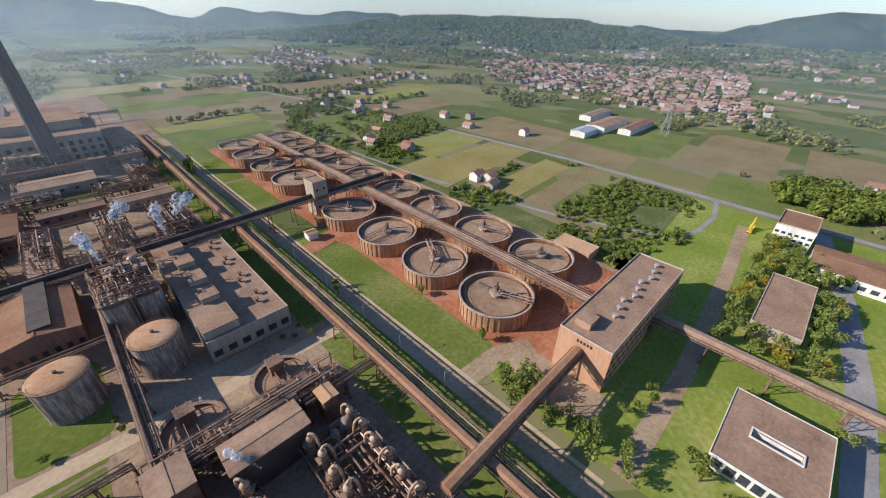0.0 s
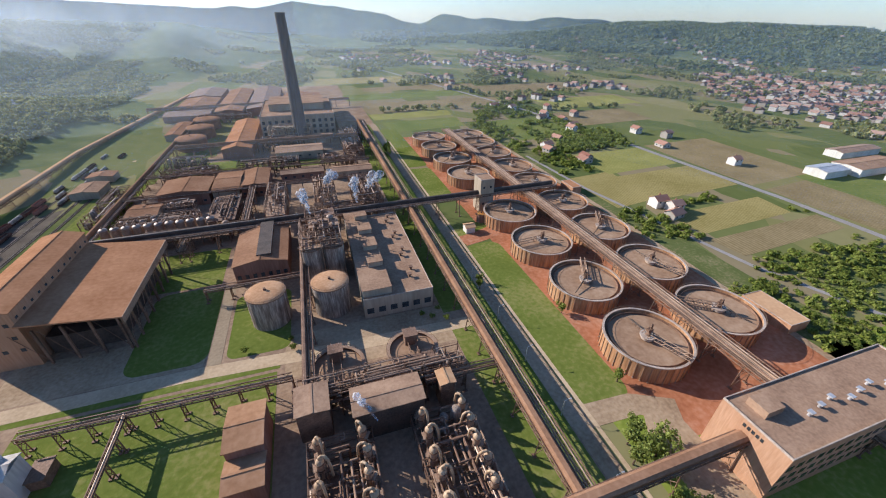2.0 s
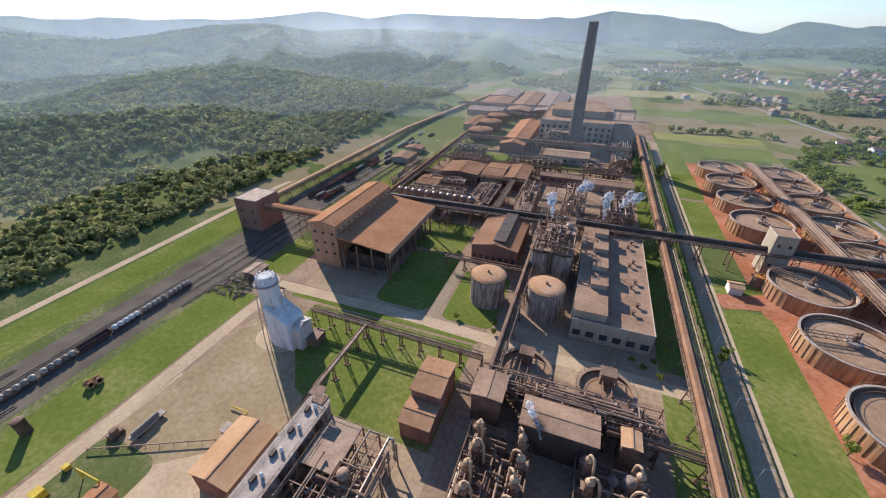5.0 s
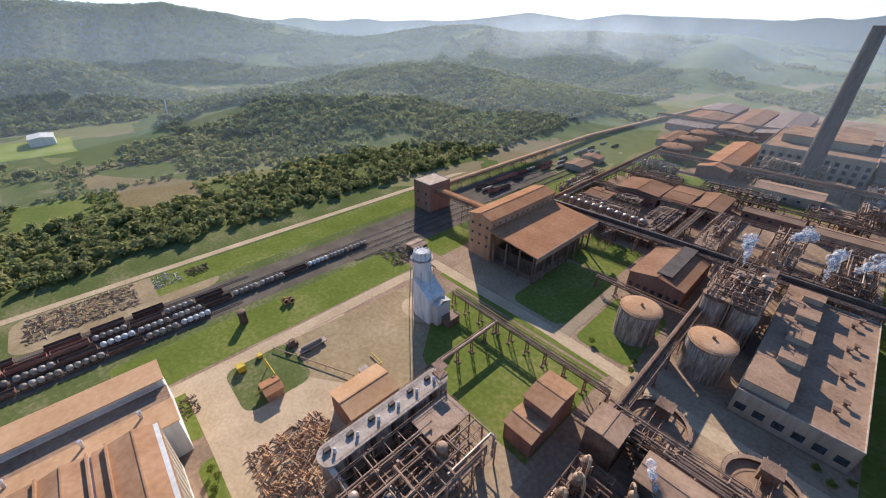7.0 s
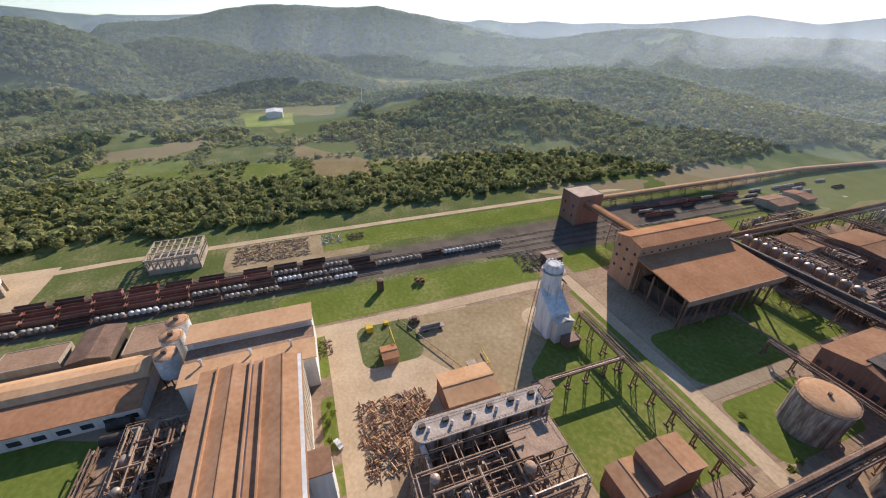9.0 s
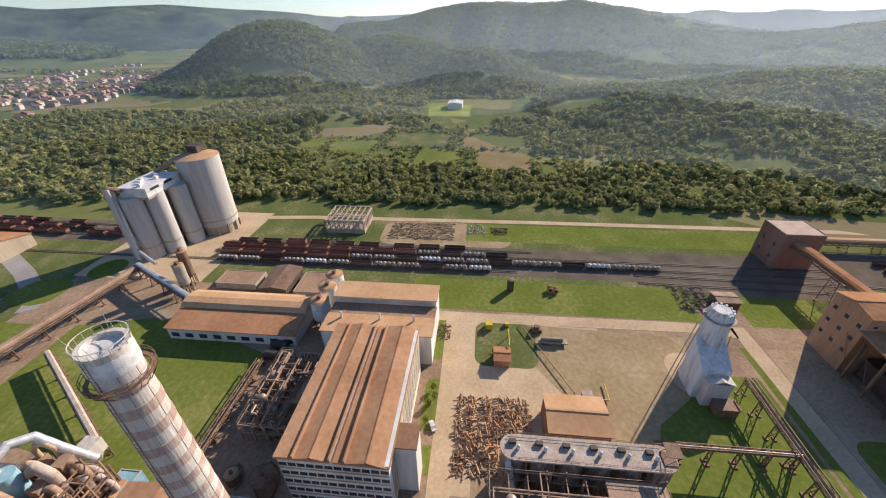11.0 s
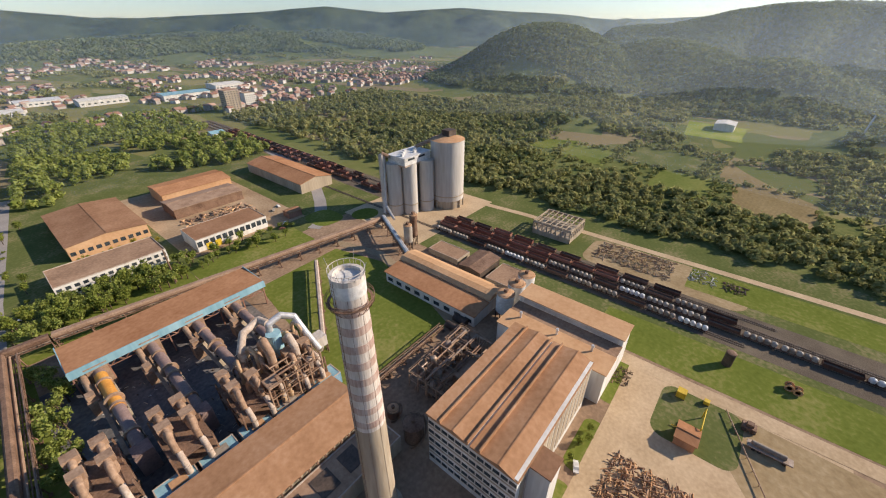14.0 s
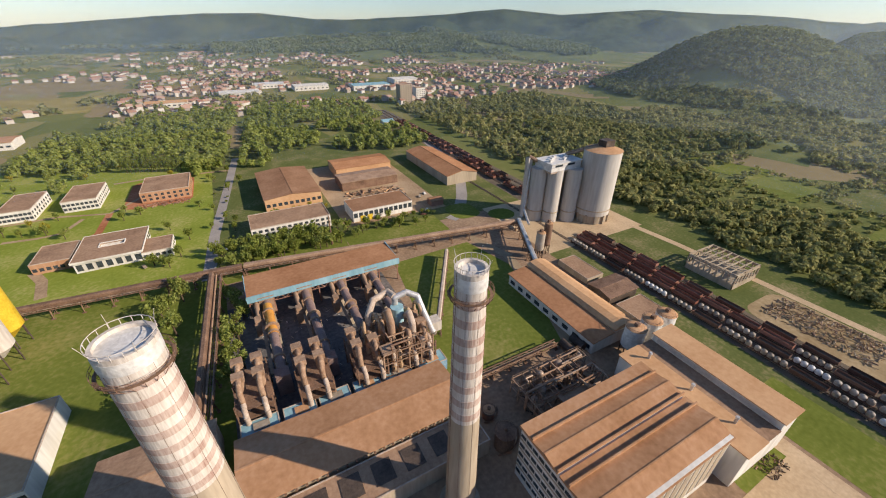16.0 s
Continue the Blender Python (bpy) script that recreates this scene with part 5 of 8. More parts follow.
def steel_frame(name, x, y, lx, ly, levels, label, seed, pipes=14, wall="rust_light", vessels=0):
    """An open steel frame full of pipework and vessels."""
    rnd = random.Random(seed)
    t = thing(name, x, y, label, "process frame")
    nx, ny = max(2, round(lx / 5)), max(2, round(ly / 5))
    top = levels[-1]
    for i in range(nx + 1):
        for j in range(ny + 1):
            if i in (0, nx) or j in (0, ny) or rnd.random() < 0.5:
                px, py = -lx / 2 + lx * i / nx, -ly / 2 + ly * j / ny
                part("column", Geo().box(px - 0.2, px + 0.2, py - 0.2, py + 0.2, 0, top * rnd.choice((0.85, 1, 1, 1.12))), wall, t)
    for z in levels:
        g = Geo()
        for i in range(nx + 1):
            px = -lx / 2 + lx * i / nx
            g.box(px - 0.14, px + 0.14, -ly / 2, ly / 2, z - 0.3, z)
        for j in range(ny + 1):
            py = -ly / 2 + ly * j / ny
            g.box(-lx / 2, lx / 2, py - 0.14, py + 0.14, z - 0.3, z)
        i, j = rnd.randrange(nx), rnd.randrange(ny)
        i2, j2 = rnd.randint(i + 1, nx), rnd.randint(j + 1, ny)
        plates = Geo().box(-lx / 2 + lx * i / nx, -lx / 2 + lx * i2 / nx, -ly / 2 + ly * j / ny, -ly / 2 + ly * j2 / ny, z, z + 0.08)
        for s in (-lx / 2, lx / 2):
            g.box(s - 0.05, s + 0.05, -ly / 2, ly / 2, z + 1.0, z + 1.08)
        for s in (-ly / 2, ly / 2):
            g.box(-lx / 2, lx / 2, s - 0.05, s + 0.05, z + 1.0, z + 1.08)
        part("floor_grid", g, wall, t)
        part("decking", plates, wall, t)
    for _ in range(pipes):
        r = rnd.uniform(0.15, 0.45)
        z0, z1 = rnd.choice(levels) + rnd.uniform(0.4, 1.6), rnd.choice(levels) + rnd.uniform(0.4, 2.5)
        ax, ay = rnd.uniform(-lx / 2, lx / 2), rnd.uniform(-ly / 2, ly / 2)
        bx, by = rnd.uniform(-lx / 2, lx / 2), rnd.uniform(-ly / 2, ly / 2)
        part("pipe", Geo().pipe([(ax, ay, rnd.uniform(0, z0)), (ax, ay, z0), (bx, ay, z0), (bx, by, z0), (bx, by, z1)], r, 7), rnd.choice(("pipe", "rust", "rust_light", "rust")), t, smooth=True)
    for _ in range(vessels):
        r, hh = rnd.uniform(1.0, 1.9), rnd.uniform(3, 6)
        px, py, z = rnd.uniform(-lx / 2 + 2, lx / 2 - 2), rnd.uniform(-ly / 2 + 2, ly / 2 - 2), rnd.choice([0.0] + list(levels[:-1]))
        part("vessel", Geo().cyl(px, py, z + 0.2, z + hh, r, seg=16).dome(px, py, z + hh, r, r * 0.6, 16, 4), rnd.choice(("pipe", "rust_light", "tank_stain")), t, smooth=True)
    return t


steel_frame("precipitator_plant", -45, 36, 22, 46, (5, 10, 14), "tangled rusty steel frame with pipes and round drives", 4, 34, vessels=14)
steel_frame("frame_ruin", -83, -59, 33, 18, (4, 8), "collapsed rusty steel frame full of bent pipes and debris", 7, 30, vessels=8)
storage_tank(-52, -52, 3.4, 7.5, "rusty brown round tank in the shade", "rust", "rust")
storage_tank(-53.5, -63.5, 2.2, 3.6, "small tank with an orange top and red shell", "tank_top", "brick_red")
for x in (-101, -107):
    t = thing("lying_tank", x, -74.5, "dark cylindrical tank lying on cradles in the grass", "tank")
    part("shell", Geo().tube((-0.5, -3.5, 2), (-0.5, 3.5, 2), 1.9, 20), "steel_dark", t, smooth=True)
    for y in (-2, 2):
        part("cradle", Geo().box(-1.8, 0.8, y - 0.3, y + 0.3, 0, 0.9), "concrete", t)


# ---- evaporators ----
def evaporator(seed):
    rnd = random.Random(seed)
    t = thing("evaporator", 0, 0, "rusty domed evaporator vessel with swan-neck vapour pipe", "vessel", "evaporator rows")
    h = 9.5
    part("shell", Geo().cyl(0, 0, 2, h, 1.55, seg=20).cyl(0, 0, 0.2, 2, 0.7, 1.55, 20), "rust_light", t, smooth=True)
    part("head", Geo().dome(0, 0, h, 1.58, 1.6, 20, 4), "ochre", t, smooth=True)
    part("flange", Geo().ring(0, 0, h - 0.2, h + 0.15, 1.5, 1.8, 20).ring(0, 0, 6, 6.3, 1.5, 1.75, 20), "rust", t)
    part("vapour_pipe", Geo().pipe([(0, 0, h + 1.2), (0, 0, h + 2.4), (0.8, -0.2, h + 3.2), (2.0, -0.6, h + 3.0), (2.9, -1.2, h + 1.4), (3.3, -1.6, h - 1.4), (3.5, -2.0, 3.0)], 0.5, 12), "ochre", t, smooth=True)
    g = Geo()
    for a in (0.8, 2.4, 3.9, 5.5):
        g.bar((2.0 * math.cos(a), 2.0 * math.sin(a), 0), (2.0 * math.cos(a), 2.0 * math.sin(a), 7), 0.25)
    g.box(-2.6, -1.5, -1.6, 1.6, 6.9, 7.05).box(-2.65, -2.55, -1.6, 1.6, 8.0, 8.08)
    part("platform", g, "rust_light", t)
    part("feed_pipe", Geo().pipe([(-1.7, 0.4, 4.5), (-2.6, 0.4, 4.5), (-2.6, 0.4, 1.0)], 0.3, 8).pipe([(0.4, 1.7, 5.4), (0.4, 2.8, 5.4), (0.4, 2.8, 0.5)], 0.2, 8), "pipe", t, smooth=True)
    return t


ev = evaporator(1)
ev.scale = (0.82, 0.82, 0.88)
placed = False
for x, turn in ((-12.5, 0), (1, 180), (20, 0), (34, 180)):
    for k in range(9):
        m = pose(x + (0.6 if k % 2 else 0), 75 - 6.6 * k, 2.2, 0, 0, turn + (k * 37) % 70 - 35)
        if placed:
            copy_thing(ev, m)
        else:
            ev.matrix_basis, placed = m @ Matrix.Diagonal((0.82, 0.82, 0.88, 1)), True
for x, sd in ((-6, 11), (27, 12)):
    steel_frame("evaporator_plant", x, 47, 20, 62, (2.2, 6), "rusty platform frame carrying the evaporator rows", sd, 46, "rust", vessels=10)
t = block("condenser_house", -0.7, 22, 78, 88.5, 13.2, "steel_dark", "felt", "brown-roofed house over the evaporators", "building", 0.2, "gable", "x", 0.6)
t = block("hoist_house", -18, -8, 83, 94, 13.5, "rust", "felt", "square steel hoist house with a brown roof", "building", 0.2, "gable", "y", 0.4)
block("hoist_house", 29, 34, 82, 88, 12, "rust", "roof_tan", "small steel hoist house with tan roof", "building", 0.2, "gable", "y", 0.5)
steel_frame("condenser_plant", 11, 94, 60, 9, (4, 8, 12), "rusty pipe-filled frame between the clarifiers", 21, 44, "rust", vessels=9)
for x in (-4, 25):
    t = thing("clarifier", x, 106, "round clarifier under rusty lattice work and a hut", "tank", "clarifiers")
    part("wall", Geo().ring(0, 0, 0, 7, 9.2, 9.7, 48), "rust", t, smooth=True)
    part("slurry", Geo().cyl(0, 0, 5.6, 6, 9.3, seg=48), "slurry", t)
    part("rim", Geo().ring(0, 0, 7, 7.2, 9.0, 10.4, 48), "rust_light", t)
    g = Geo().ring(0, 0, 8.2, 8.3, 10.2, 10.3, 40)
    for k in range(26):
        a = k * math.tau / 26
        g.bar((10.2 * math.cos(a), 10.2 * math.sin(a), 7.1), (10.2 * math.cos(a), 10.2 * math.sin(a), 8.3), 0.08)
    part("handrail", g, "rust", t)
    g = Geo()
    for s in (-1.5, 1.5):
        g.bar((s, -10, 7.4), (s, 10, 7.4), 0.3).bar((s, -10, 9.6), (s, 10, 9.6), 0.22)
        for k in range(10):
            g.bar((s, -10 + 2 * k, 7.4 if k % 2 else 9.6), (s, -8 + 2 * k, 9.6 if k % 2 else 7.4), 0.18)
    part("bridge", g, "rust", t)
    part("hut", Geo().box(-2.4, 2.4, 2, 6, 7.2, 12).box(-2.8, 2.8, 1.6, 6.4, 12, 12.3), "rust", t, "rusty drive hut")

# ---- refinery beyond the cross gallery ----
steel_frame("digester_deck", -4, 184, 20, 24, (21, 25), "steel deck with pipes over four tall tanks", 31, 40, "rust_light", vessels=8)
for i, (x, y, lx, ly, lv) in enumerate(((-3, 208, 16, 18, (6, 12, 18, 23)), (2, 262, 14, 40, (6, 12, 18)), (30, 262, 18, 44, (5, 10, 15)), (-30, 262, 12, 44, (5, 10, 15)),
                                       (-62, 262, 16, 40, (5, 10)), (-100, 258, 44, 16, (4, 9)), (-72, 236, 60, 8, (5, 9)), (-100, 283, 30, 10, (4, 8)), (14, 240, 40, 8, (6, 12)))):
    steel_frame("refinery_unit", x, y, lx, ly, lv, "rust-brown refinery frame crowded with pipes and vessels", 50 + i, int(lx * ly / 22), ("rust", "rust_light")[i % 2], vessels=int(lx * ly / 60))
for k in range(11):
    x = -124 + 5.6 * k
    t = thing("reactor", x, 246, "tall brown cylindrical reactor in a row", "vessel", "reactor row")
    part("shell", Geo().cyl(0, 0, 1, 11, 2.3, seg=20), "rust_light", t, smooth=True)
    part("head", Geo().dome(0, 0, 11, 2.35, 1.2, 20, 4), "pipe", t, smooth=True)
    part("skirt", Geo().cyl(0, 0, 0, 1, 2.5, seg=20), "concrete", t)
    part("nozzle", Geo().cyl(0, 0, 12, 13.4, 0.4, seg=8), "rust", t)
for i, (x0, x1, y0, y1, h, m, nm) in enumerate(((-110, -78, 296, 326, 10, "roof", "y"), (-76, -58, 298, 336, 9, "roof", "x"), (-57, -38, 300, 337, 9, "roof", "y"), (-122, -104, 268, 290, 7, "roof", "x"),
                                             (-70, -62, 280, 292, 6, "roof_tan", "x"), (-36, 7, 384, 408, 7, "felt", "x"), (-90, -58, 340, 352, 5, "felt", "x"), (10, 44, 320, 334, 6, "felt", "x"), (-30, 4, 326, 338, 6, "felt", "x"))):
    block("works_hall", x0, x1, y0, y1, h, ("brick_red", "concrete")[i % 2], m, "brown-roofed works hall among the pipe racks", "building", 0.3, "gable", nm, 1.6, wins=(("s", (2.5,), 5, 2, 1.6),))
block("orange_hall", -84, -58, 402, 522, 9, "brick_red", "roof_orange", "long hall with a bright rust-orange pitched roof", "warehouse", 0.2, "gable", "y", 3)
for y in (448, 494, 534):
    storage_tank(-118, y, 14, 11, "wide rust-brown tank with a flat top", "roof", "rust")
t = block("power_station", -52, 26, 462, 560, 24, "concrete", "felt", "grey power station hall at the foot of the tall stack", "power station", 0.8, wins=(("s", (4, 10, 16), 12, 3, 3.5),))
part("boiler_house", Geo().box(-30, 30, -20, 30, 24, 31), "concrete", t)
part("boiler_roof", Geo().box(-30.5, 30.5, -20.5, 30.5, 31, 31.5), "felt", t)
steel_frame("boiler_plant", -22, 446, 44, 22, (6, 12, 17), "pale duct and filter frame before the power station", 77, 26, "concrete", vessels=14)
for i, (x0, x1, y0, y1) in enumerate(((-172, -120, 566, 600), (-118, -84, 580, 760), (-80, -40, 590, 770), (-170, -124, 610, 690), (-172, -126, 700, 780), (-34, 20, 640, 700))):
    block("far_hall", x0, x1, y0, y1, 9, "brick_red", ("rust", "roof")[i % 2], "far red-brown works hall with a long roof", "building", 0.3, "gable", "y" if y1 - y0 > x1 - x0 else "x", 2.5)
flat("ground_far_yard", rect(-190, 60, 560, 830), "yard", 0.05, "dusty yard of the far works")
flat("water_pond", rounded(-166, -150, 380, 470, 7), "slurry", 0.09, "grey settling pond")
t = block("sample_tower", 104, 114, 224, 236, 24, "concrete", "felt", "slim concrete transfer tower beside the tanks", "tower", 0.6, wins=(("s", (6, 12, 18), 2, 1.4, 1.6),))
storage_tank(100, 212, 3, 6, "small orange round tank beside the tower", "kiln_orange", "brick_red")
block("small_hut", 84, 90, 198, 204, 4, "white_wall", "roof_tan", "small pale hut with pitched roof", "hut", 0.2, "gable", "x", 1.2)

for i, (x, y, lx, ly, lv) in enumerate(((-100, 350, 40, 14, (5, 9)), (-40, 356, 50, 14, (5, 10)), (18, 352, 34, 16, (5, 10)), (-110, 384, 30, 18, (4, 8)), (36, 390, 18, 40, (5, 9)), (-30, 424, 40, 14, (6, 11)),
                                       (-140, 300, 14, 60, (4, 7)), (38, 440, 22, 34, (5, 10)), (-100, 560, 60, 10, (5, 9)), (-10, 600, 50, 14, (6, 11)))):
    steel_frame("refinery_unit", x, y, lx, ly, lv, "rust-brown refinery frame crowded with pipes and vessels", 70 + i, int(lx * ly / 30), ("rust", "steel_dark")[i % 2], vessels=int(lx * ly / 70))
pipe_bridge("mid_rack", (-130, 340), (45, 342), 10, 4, "rusty pipe rack through the refinery", 5, belt=False, trestle=14)
pipe_bridge("mid_rack", (-125, 415), (45, 418), 11, 5, "rusty pipe rack through the refinery", 4, trestle=14)
pipe_bridge("mid_rack", (-48, 232), (-48, 300), 10, 4, "rusty pipe rack through the refinery", 5, belt=False, trestle=14)
pipe_bridge("mid_rack", (-130, 225), (-130, 560), 9, 5, "rusty pipe rack along the sidings", 4, trestle=16)
pipe_bridge("store_rack", (-78, 214), (-78, 228), 9, 5, "rusty pipe rack behind the ore store", 4, belt=False, trestle=8)
flat("ground_refinery", rect(-128, 44, 228, 345), "yard", 0.06, "dark stained refinery floor")
flat("lawn_works_a", rect(-120, -62, 356, 396), "grass", 0.06, "green lawn inside the works")
flat("lawn_works_b", rect(-150, -132, 228, 330), "grass", 0.06, "green strip beside the works")
flat("lawn_works_c", rect(-56, 20, 362, 380), "grass", 0.06, "green lawn before the works hall")
for i, (x0, x1, y0, y1, h) in enumerate(((-176, -158, 330, 352, 5), (-178, -160, 365, 378, 5), (-30, 20, 432, 440, 8), (-150, -134, 480, 540, 7), (30, 52, 480, 540, 9))):
    block("works_shed", x0, x1, y0, y1, h, "concrete", ("felt", "roof")[i % 2], "low works shed beside the tracks", "shed", 0.3, "gable", "y", 1.2)


# ---- kilns ----
def rotary_kiln(x, colour, label):
    t = thing("rotary_kiln", x, -158, label, "kiln", "rotary kilns")
    part("shell", Geo().tube((0, 0, 8.2), (0, 47, 6.6), 1.9, 28), "kiln", t, smooth=True)
    part("hot_zone", Geo().tube((0, 3, 8.1), (0, 24, 7.4), 1.96, 28), colour, t, smooth=True)
    for k in range(3):
        y = 8 + 15 * k
        z = 8.2 - 1.6 * y / 47
        part("tyre", Geo().tube((0, y - 0.5, z), (0, y + 0.5, z), 2.4, 28), "rust_light", t, smooth=True)
        part("pier", Geo().box(-2.4, 2.4, y - 1.3, y + 1.3, 0, z - 2.2), "concrete", t)
        part("roller", Geo().tube((-1.6, y - 0.6, z - 2.3), (-1.6, y + 0.6, z - 2.3), 0.6, 12).tube((1.6, y - 0.6, z - 2.3), (1.6, y + 0.6, z - 2.3), 0.6, 12), "steel_dark", t, smooth=True)
    part("girth_gear", Geo().tube((0, 18.6, 7.55), (0, 19.4, 7.55), 3.0, 32), "rust_light", t, smooth=True)
    part("firing_hood", Geo().box(-3.2, 3.2, -6, 0.6, 0, 11.5).box(-3.5, 3.5, -6.3, 0.9, 11.5, 12), "rust_light", t)
    part("walkway", Geo().box(2.8, 4.0, 0, 44, 5.4, 5.6).box(3.9, 4.0, 0, 44, 6.5, 6.6), "rust_light", t)
    part("cooler_duct", Geo().tube((4.4, 0, 9), (4.4, 13, 5), 1.1, 14), "rust_light", t, smooth=True)
    part("drive_box", Geo().box(3.2, 6.6, 8, 13, 0, 6.5).box(3.6, 6.2, 9, 12, 6.5, 8.5), "rust_light", t)
    part("feed_box", Geo().box(-2.6, 2.6, 46, 51, 0, 9.5), "kiln", t)
    return t


for x, c, s in ((8, "kiln_orange", "rotary kiln with a bright orange heat-stained shell"), (-9.5, "kiln", "dark purple-brown rotary kiln"), (-26.5, "kiln", "dark purple-brown rotary kiln"), (-43, "kiln", "dark rotary kiln partly under the roof")):
    rotary_kiln(x, c, s)

t = thing("kiln_roof", -21.5, -168, "long brown roof with a pale blue fascia on red lattice", "canopy")
part("roof", Geo().add([(-37, -10.5, 12.2), (37, -10.5, 12.2), (37, 10.5, 13.4), (-37, 10.5, 13.4), (-37, -10.5, 12.7), (37, -10.5, 12.7), (37, 10.5, 13.9), (-37, 10.5, 13.9)],
                       [(3, 2, 1, 0), (4, 5, 6, 7), (0, 1, 5, 4), (1, 2, 6, 5), (2, 3, 7, 6), (3, 0, 4, 7)]), "roof_orange", t, "brown sheet roof")
part("fascia", Geo().box(-37, 37, 10.5, 10.8, 10.4, 13.9), "blue_trim", t, "pale blue sheet fascia")
part("fascia_end", Geo().box(-37.3, -37, -10.5, 10.8, 10.4, 13.4).box(37, 37.3, -10.5, 10.8, 10.4, 13.4), "blue_trim", t)
g = Geo()
for k in range(16):
    a, b = -37 + 74 * k / 16, -37 + 74 * (k + 1) / 16
    g.bar((a, 10, 10.4), ((a + b) / 2, 10, 8.2), 0.3).bar(((a + b) / 2, 10, 8.2), (b, 10, 10.4), 0.3)
g.box(-37, 37, 9.85, 10.15, 8.0, 8.3)
part("truss", g, "brick_red", t, "red lattice truss")
for k in range(8):
    for y in (-9.5, 9.8):
        part("column", Geo().box(-36.6 + 10.4 * k, -36.1 + 10.4 * k, y - 0.25, y + 0.25, 0, 12.4), "brick_red", t)


def cyclone_group(x, y, turn, seed):
    rnd = random.Random(seed)
    t = thing("cyclone_tower", x, y, "group of box-headed cyclones with bent rusty ducts on a deck", "cyclone", "cyclone towers", turn=turn)
    for cx in (-3.2, 3.2):
        for cy, z in ((-9, 16), (-1, 16.6)):
            part("head", Geo().box(cx - 1.9, cx + 1.9, cy - 1.6, cy + 1.6, z, z + 2.4), "rust_light", t)
            part("cyclone", Geo().cyl(cx, cy, z - 4, z, 1.5, seg=18).cyl(cx, cy, z - 9, z - 4, 0.4, 1.5, 18), "rust_light", t, smooth=True)
            part("duct", Geo().pipe([(cx, cy + 1.2, z + 1.2), (cx, cy + 3.4, z + 1.0), (cx + 0.3, cy + 5.0, z - 1.5), (cx + 0.3, cy + 5.6, z - 7)], 1.0, 12), "rust_light", t, smooth=True)
        part("flue", Geo().cyl(cx, 8.8, 0, 9, 0.9, seg=16).pipe([(cx, 8.8, 9), (cx, 8.0, 11), (cx, 6, 12.5)], 0.9, 12), "rim", t, smooth=True)
    g = Geo().box(-6, 6, -11, 8, 6.6, 6.9).box(-6, 6, -11, 8, 11.2, 11.4)
    for px in (-5.7, 5.7):
        for py in (-10.7, -1.5, 7.7):
            g.box(px - 0.25, px + 0.25, py - 0.25, py + 0.25, 0, 14)
        g.box(px - 0.05, px + 0.05, -11, 8, 12.4, 12.5)
        g.bar((px, -10.7, 0), (px, -1.5, 11), 0.2).bar((px, 7.7, 0), (px, -1.5, 11), 0.2)
    part("deck", g, "rust", t)
    return t


for i, (x, y) in enumerate(((18, -104), (-2, -102), (-22, -101), (-42, -101))):
    cyclone_group(x, y, 0, i)
steel_frame("preheater_tower", -36, -103, 20, 22, (6, 12, 17), "ochre preheater frame crowded with tall bent ducts", 91, 16, "rust_light", vessels=6)


def swan_duct(x, y, h, r, span, turn, wall):
    """A tall duct that rises, bends over and comes down into a cone."""
    t = thing("swan_duct", x, y, "tall bent " + {"ochre": "ochre", "rim": "pale grey", "rust_light": "rusty brown"}[wall] + " duct of the preheater", "duct", "preheater ducts", turn=turn)
    part("riser", Geo().pipe([(0, 0, 0), (0, 0, h - 2.2), (0, span * 0.22, h - 0.5), (0, span * 0.5, h), (0, span * 0.78, h - 0.5), (0, span, h - 2.2), (0, span, h * 0.55)], r, 14), wall, t, smooth=True)
    part("cone", Geo().cyl(0, span, h * 0.3, h * 0.55, r * 0.45, r * 1.5, 16).cyl(0, span, h * 0.55, h * 0.62, r * 1.5, seg=16).cyl(0, span, 0, h * 0.3, r * 0.45, seg=10), wall, t, smooth=True)
    for z in (0.25, 0.5, 0.75):
        part("band", Geo().ring(0, 0, h * z, h * z + 0.35, r - 0.05, r + 0.16, 16), "rust", t)
    part("landing", Geo().ring(0, 0, h * 0.62, h * 0.62 + 0.15, r, r + 1.1, 14).ring(0, 0, h * 0.62 + 1.1, h * 0.62 + 1.2, r + 1.0, r + 1.1, 14), "rust_light", t)


rnd = random.Random(17)
for i, x in enumerate((-46, -42.5, -39, -35, -31.5, -28, -24.5)):
    for j, y in enumerate((-110, -99)):
        swan_duct(x + rnd.uniform(-0.7, 0.7), y + rnd.uniform(-0.8, 0.8), (22, 15)[j] + rnd.uniform(-3, 2), rnd.uniform(0.6, 0.95), rnd.uniform(3.5, 5.5), rnd.uniform(-25, 25) + (180 if rnd.random() < 0.25 else 0), ("ochre", "rim", "ochre", "rust_light", "ochre")[(i * 2 + j) % 5])

t = thing("great_duct", -36, -106, "large silver elbow duct over the preheater frame", "duct")
part("arch", Geo().pipe([(9.4, -4, 13), (9.4, -4, 22), (6, -7, 26.5), (-1, -9, 27), (-2, -4, 27.5)], 1.35, 18), "rim", t, smooth=True)
part("second_arch", Geo().pipe([(-2, -4, 20), (-2, -4, 27), (-7, -4, 28), (-11, -2, 26), (-12, 2, 20), (-14, 6, 12)], 1.25, 18), "silver", t, smooth=True)
part("drum", Geo().cyl(-2, -2, 0, 24, 2.6, seg=24), "blue_trim", t, smooth=True)
part("neck", Geo().pipe([(3, 4, 0), (3, 4, 22), (3, 1, 25.5), (3, -2, 22), (3, -2, 12)], 1.5, 16), "rust_light", t, smooth=True)
part("neck_pair", Geo().pipe([(-5, 6, 0), (-5, 6, 20), (-5, 3, 23), (-5, 0, 20)], 1.4, 16), "rim", t, smooth=True)
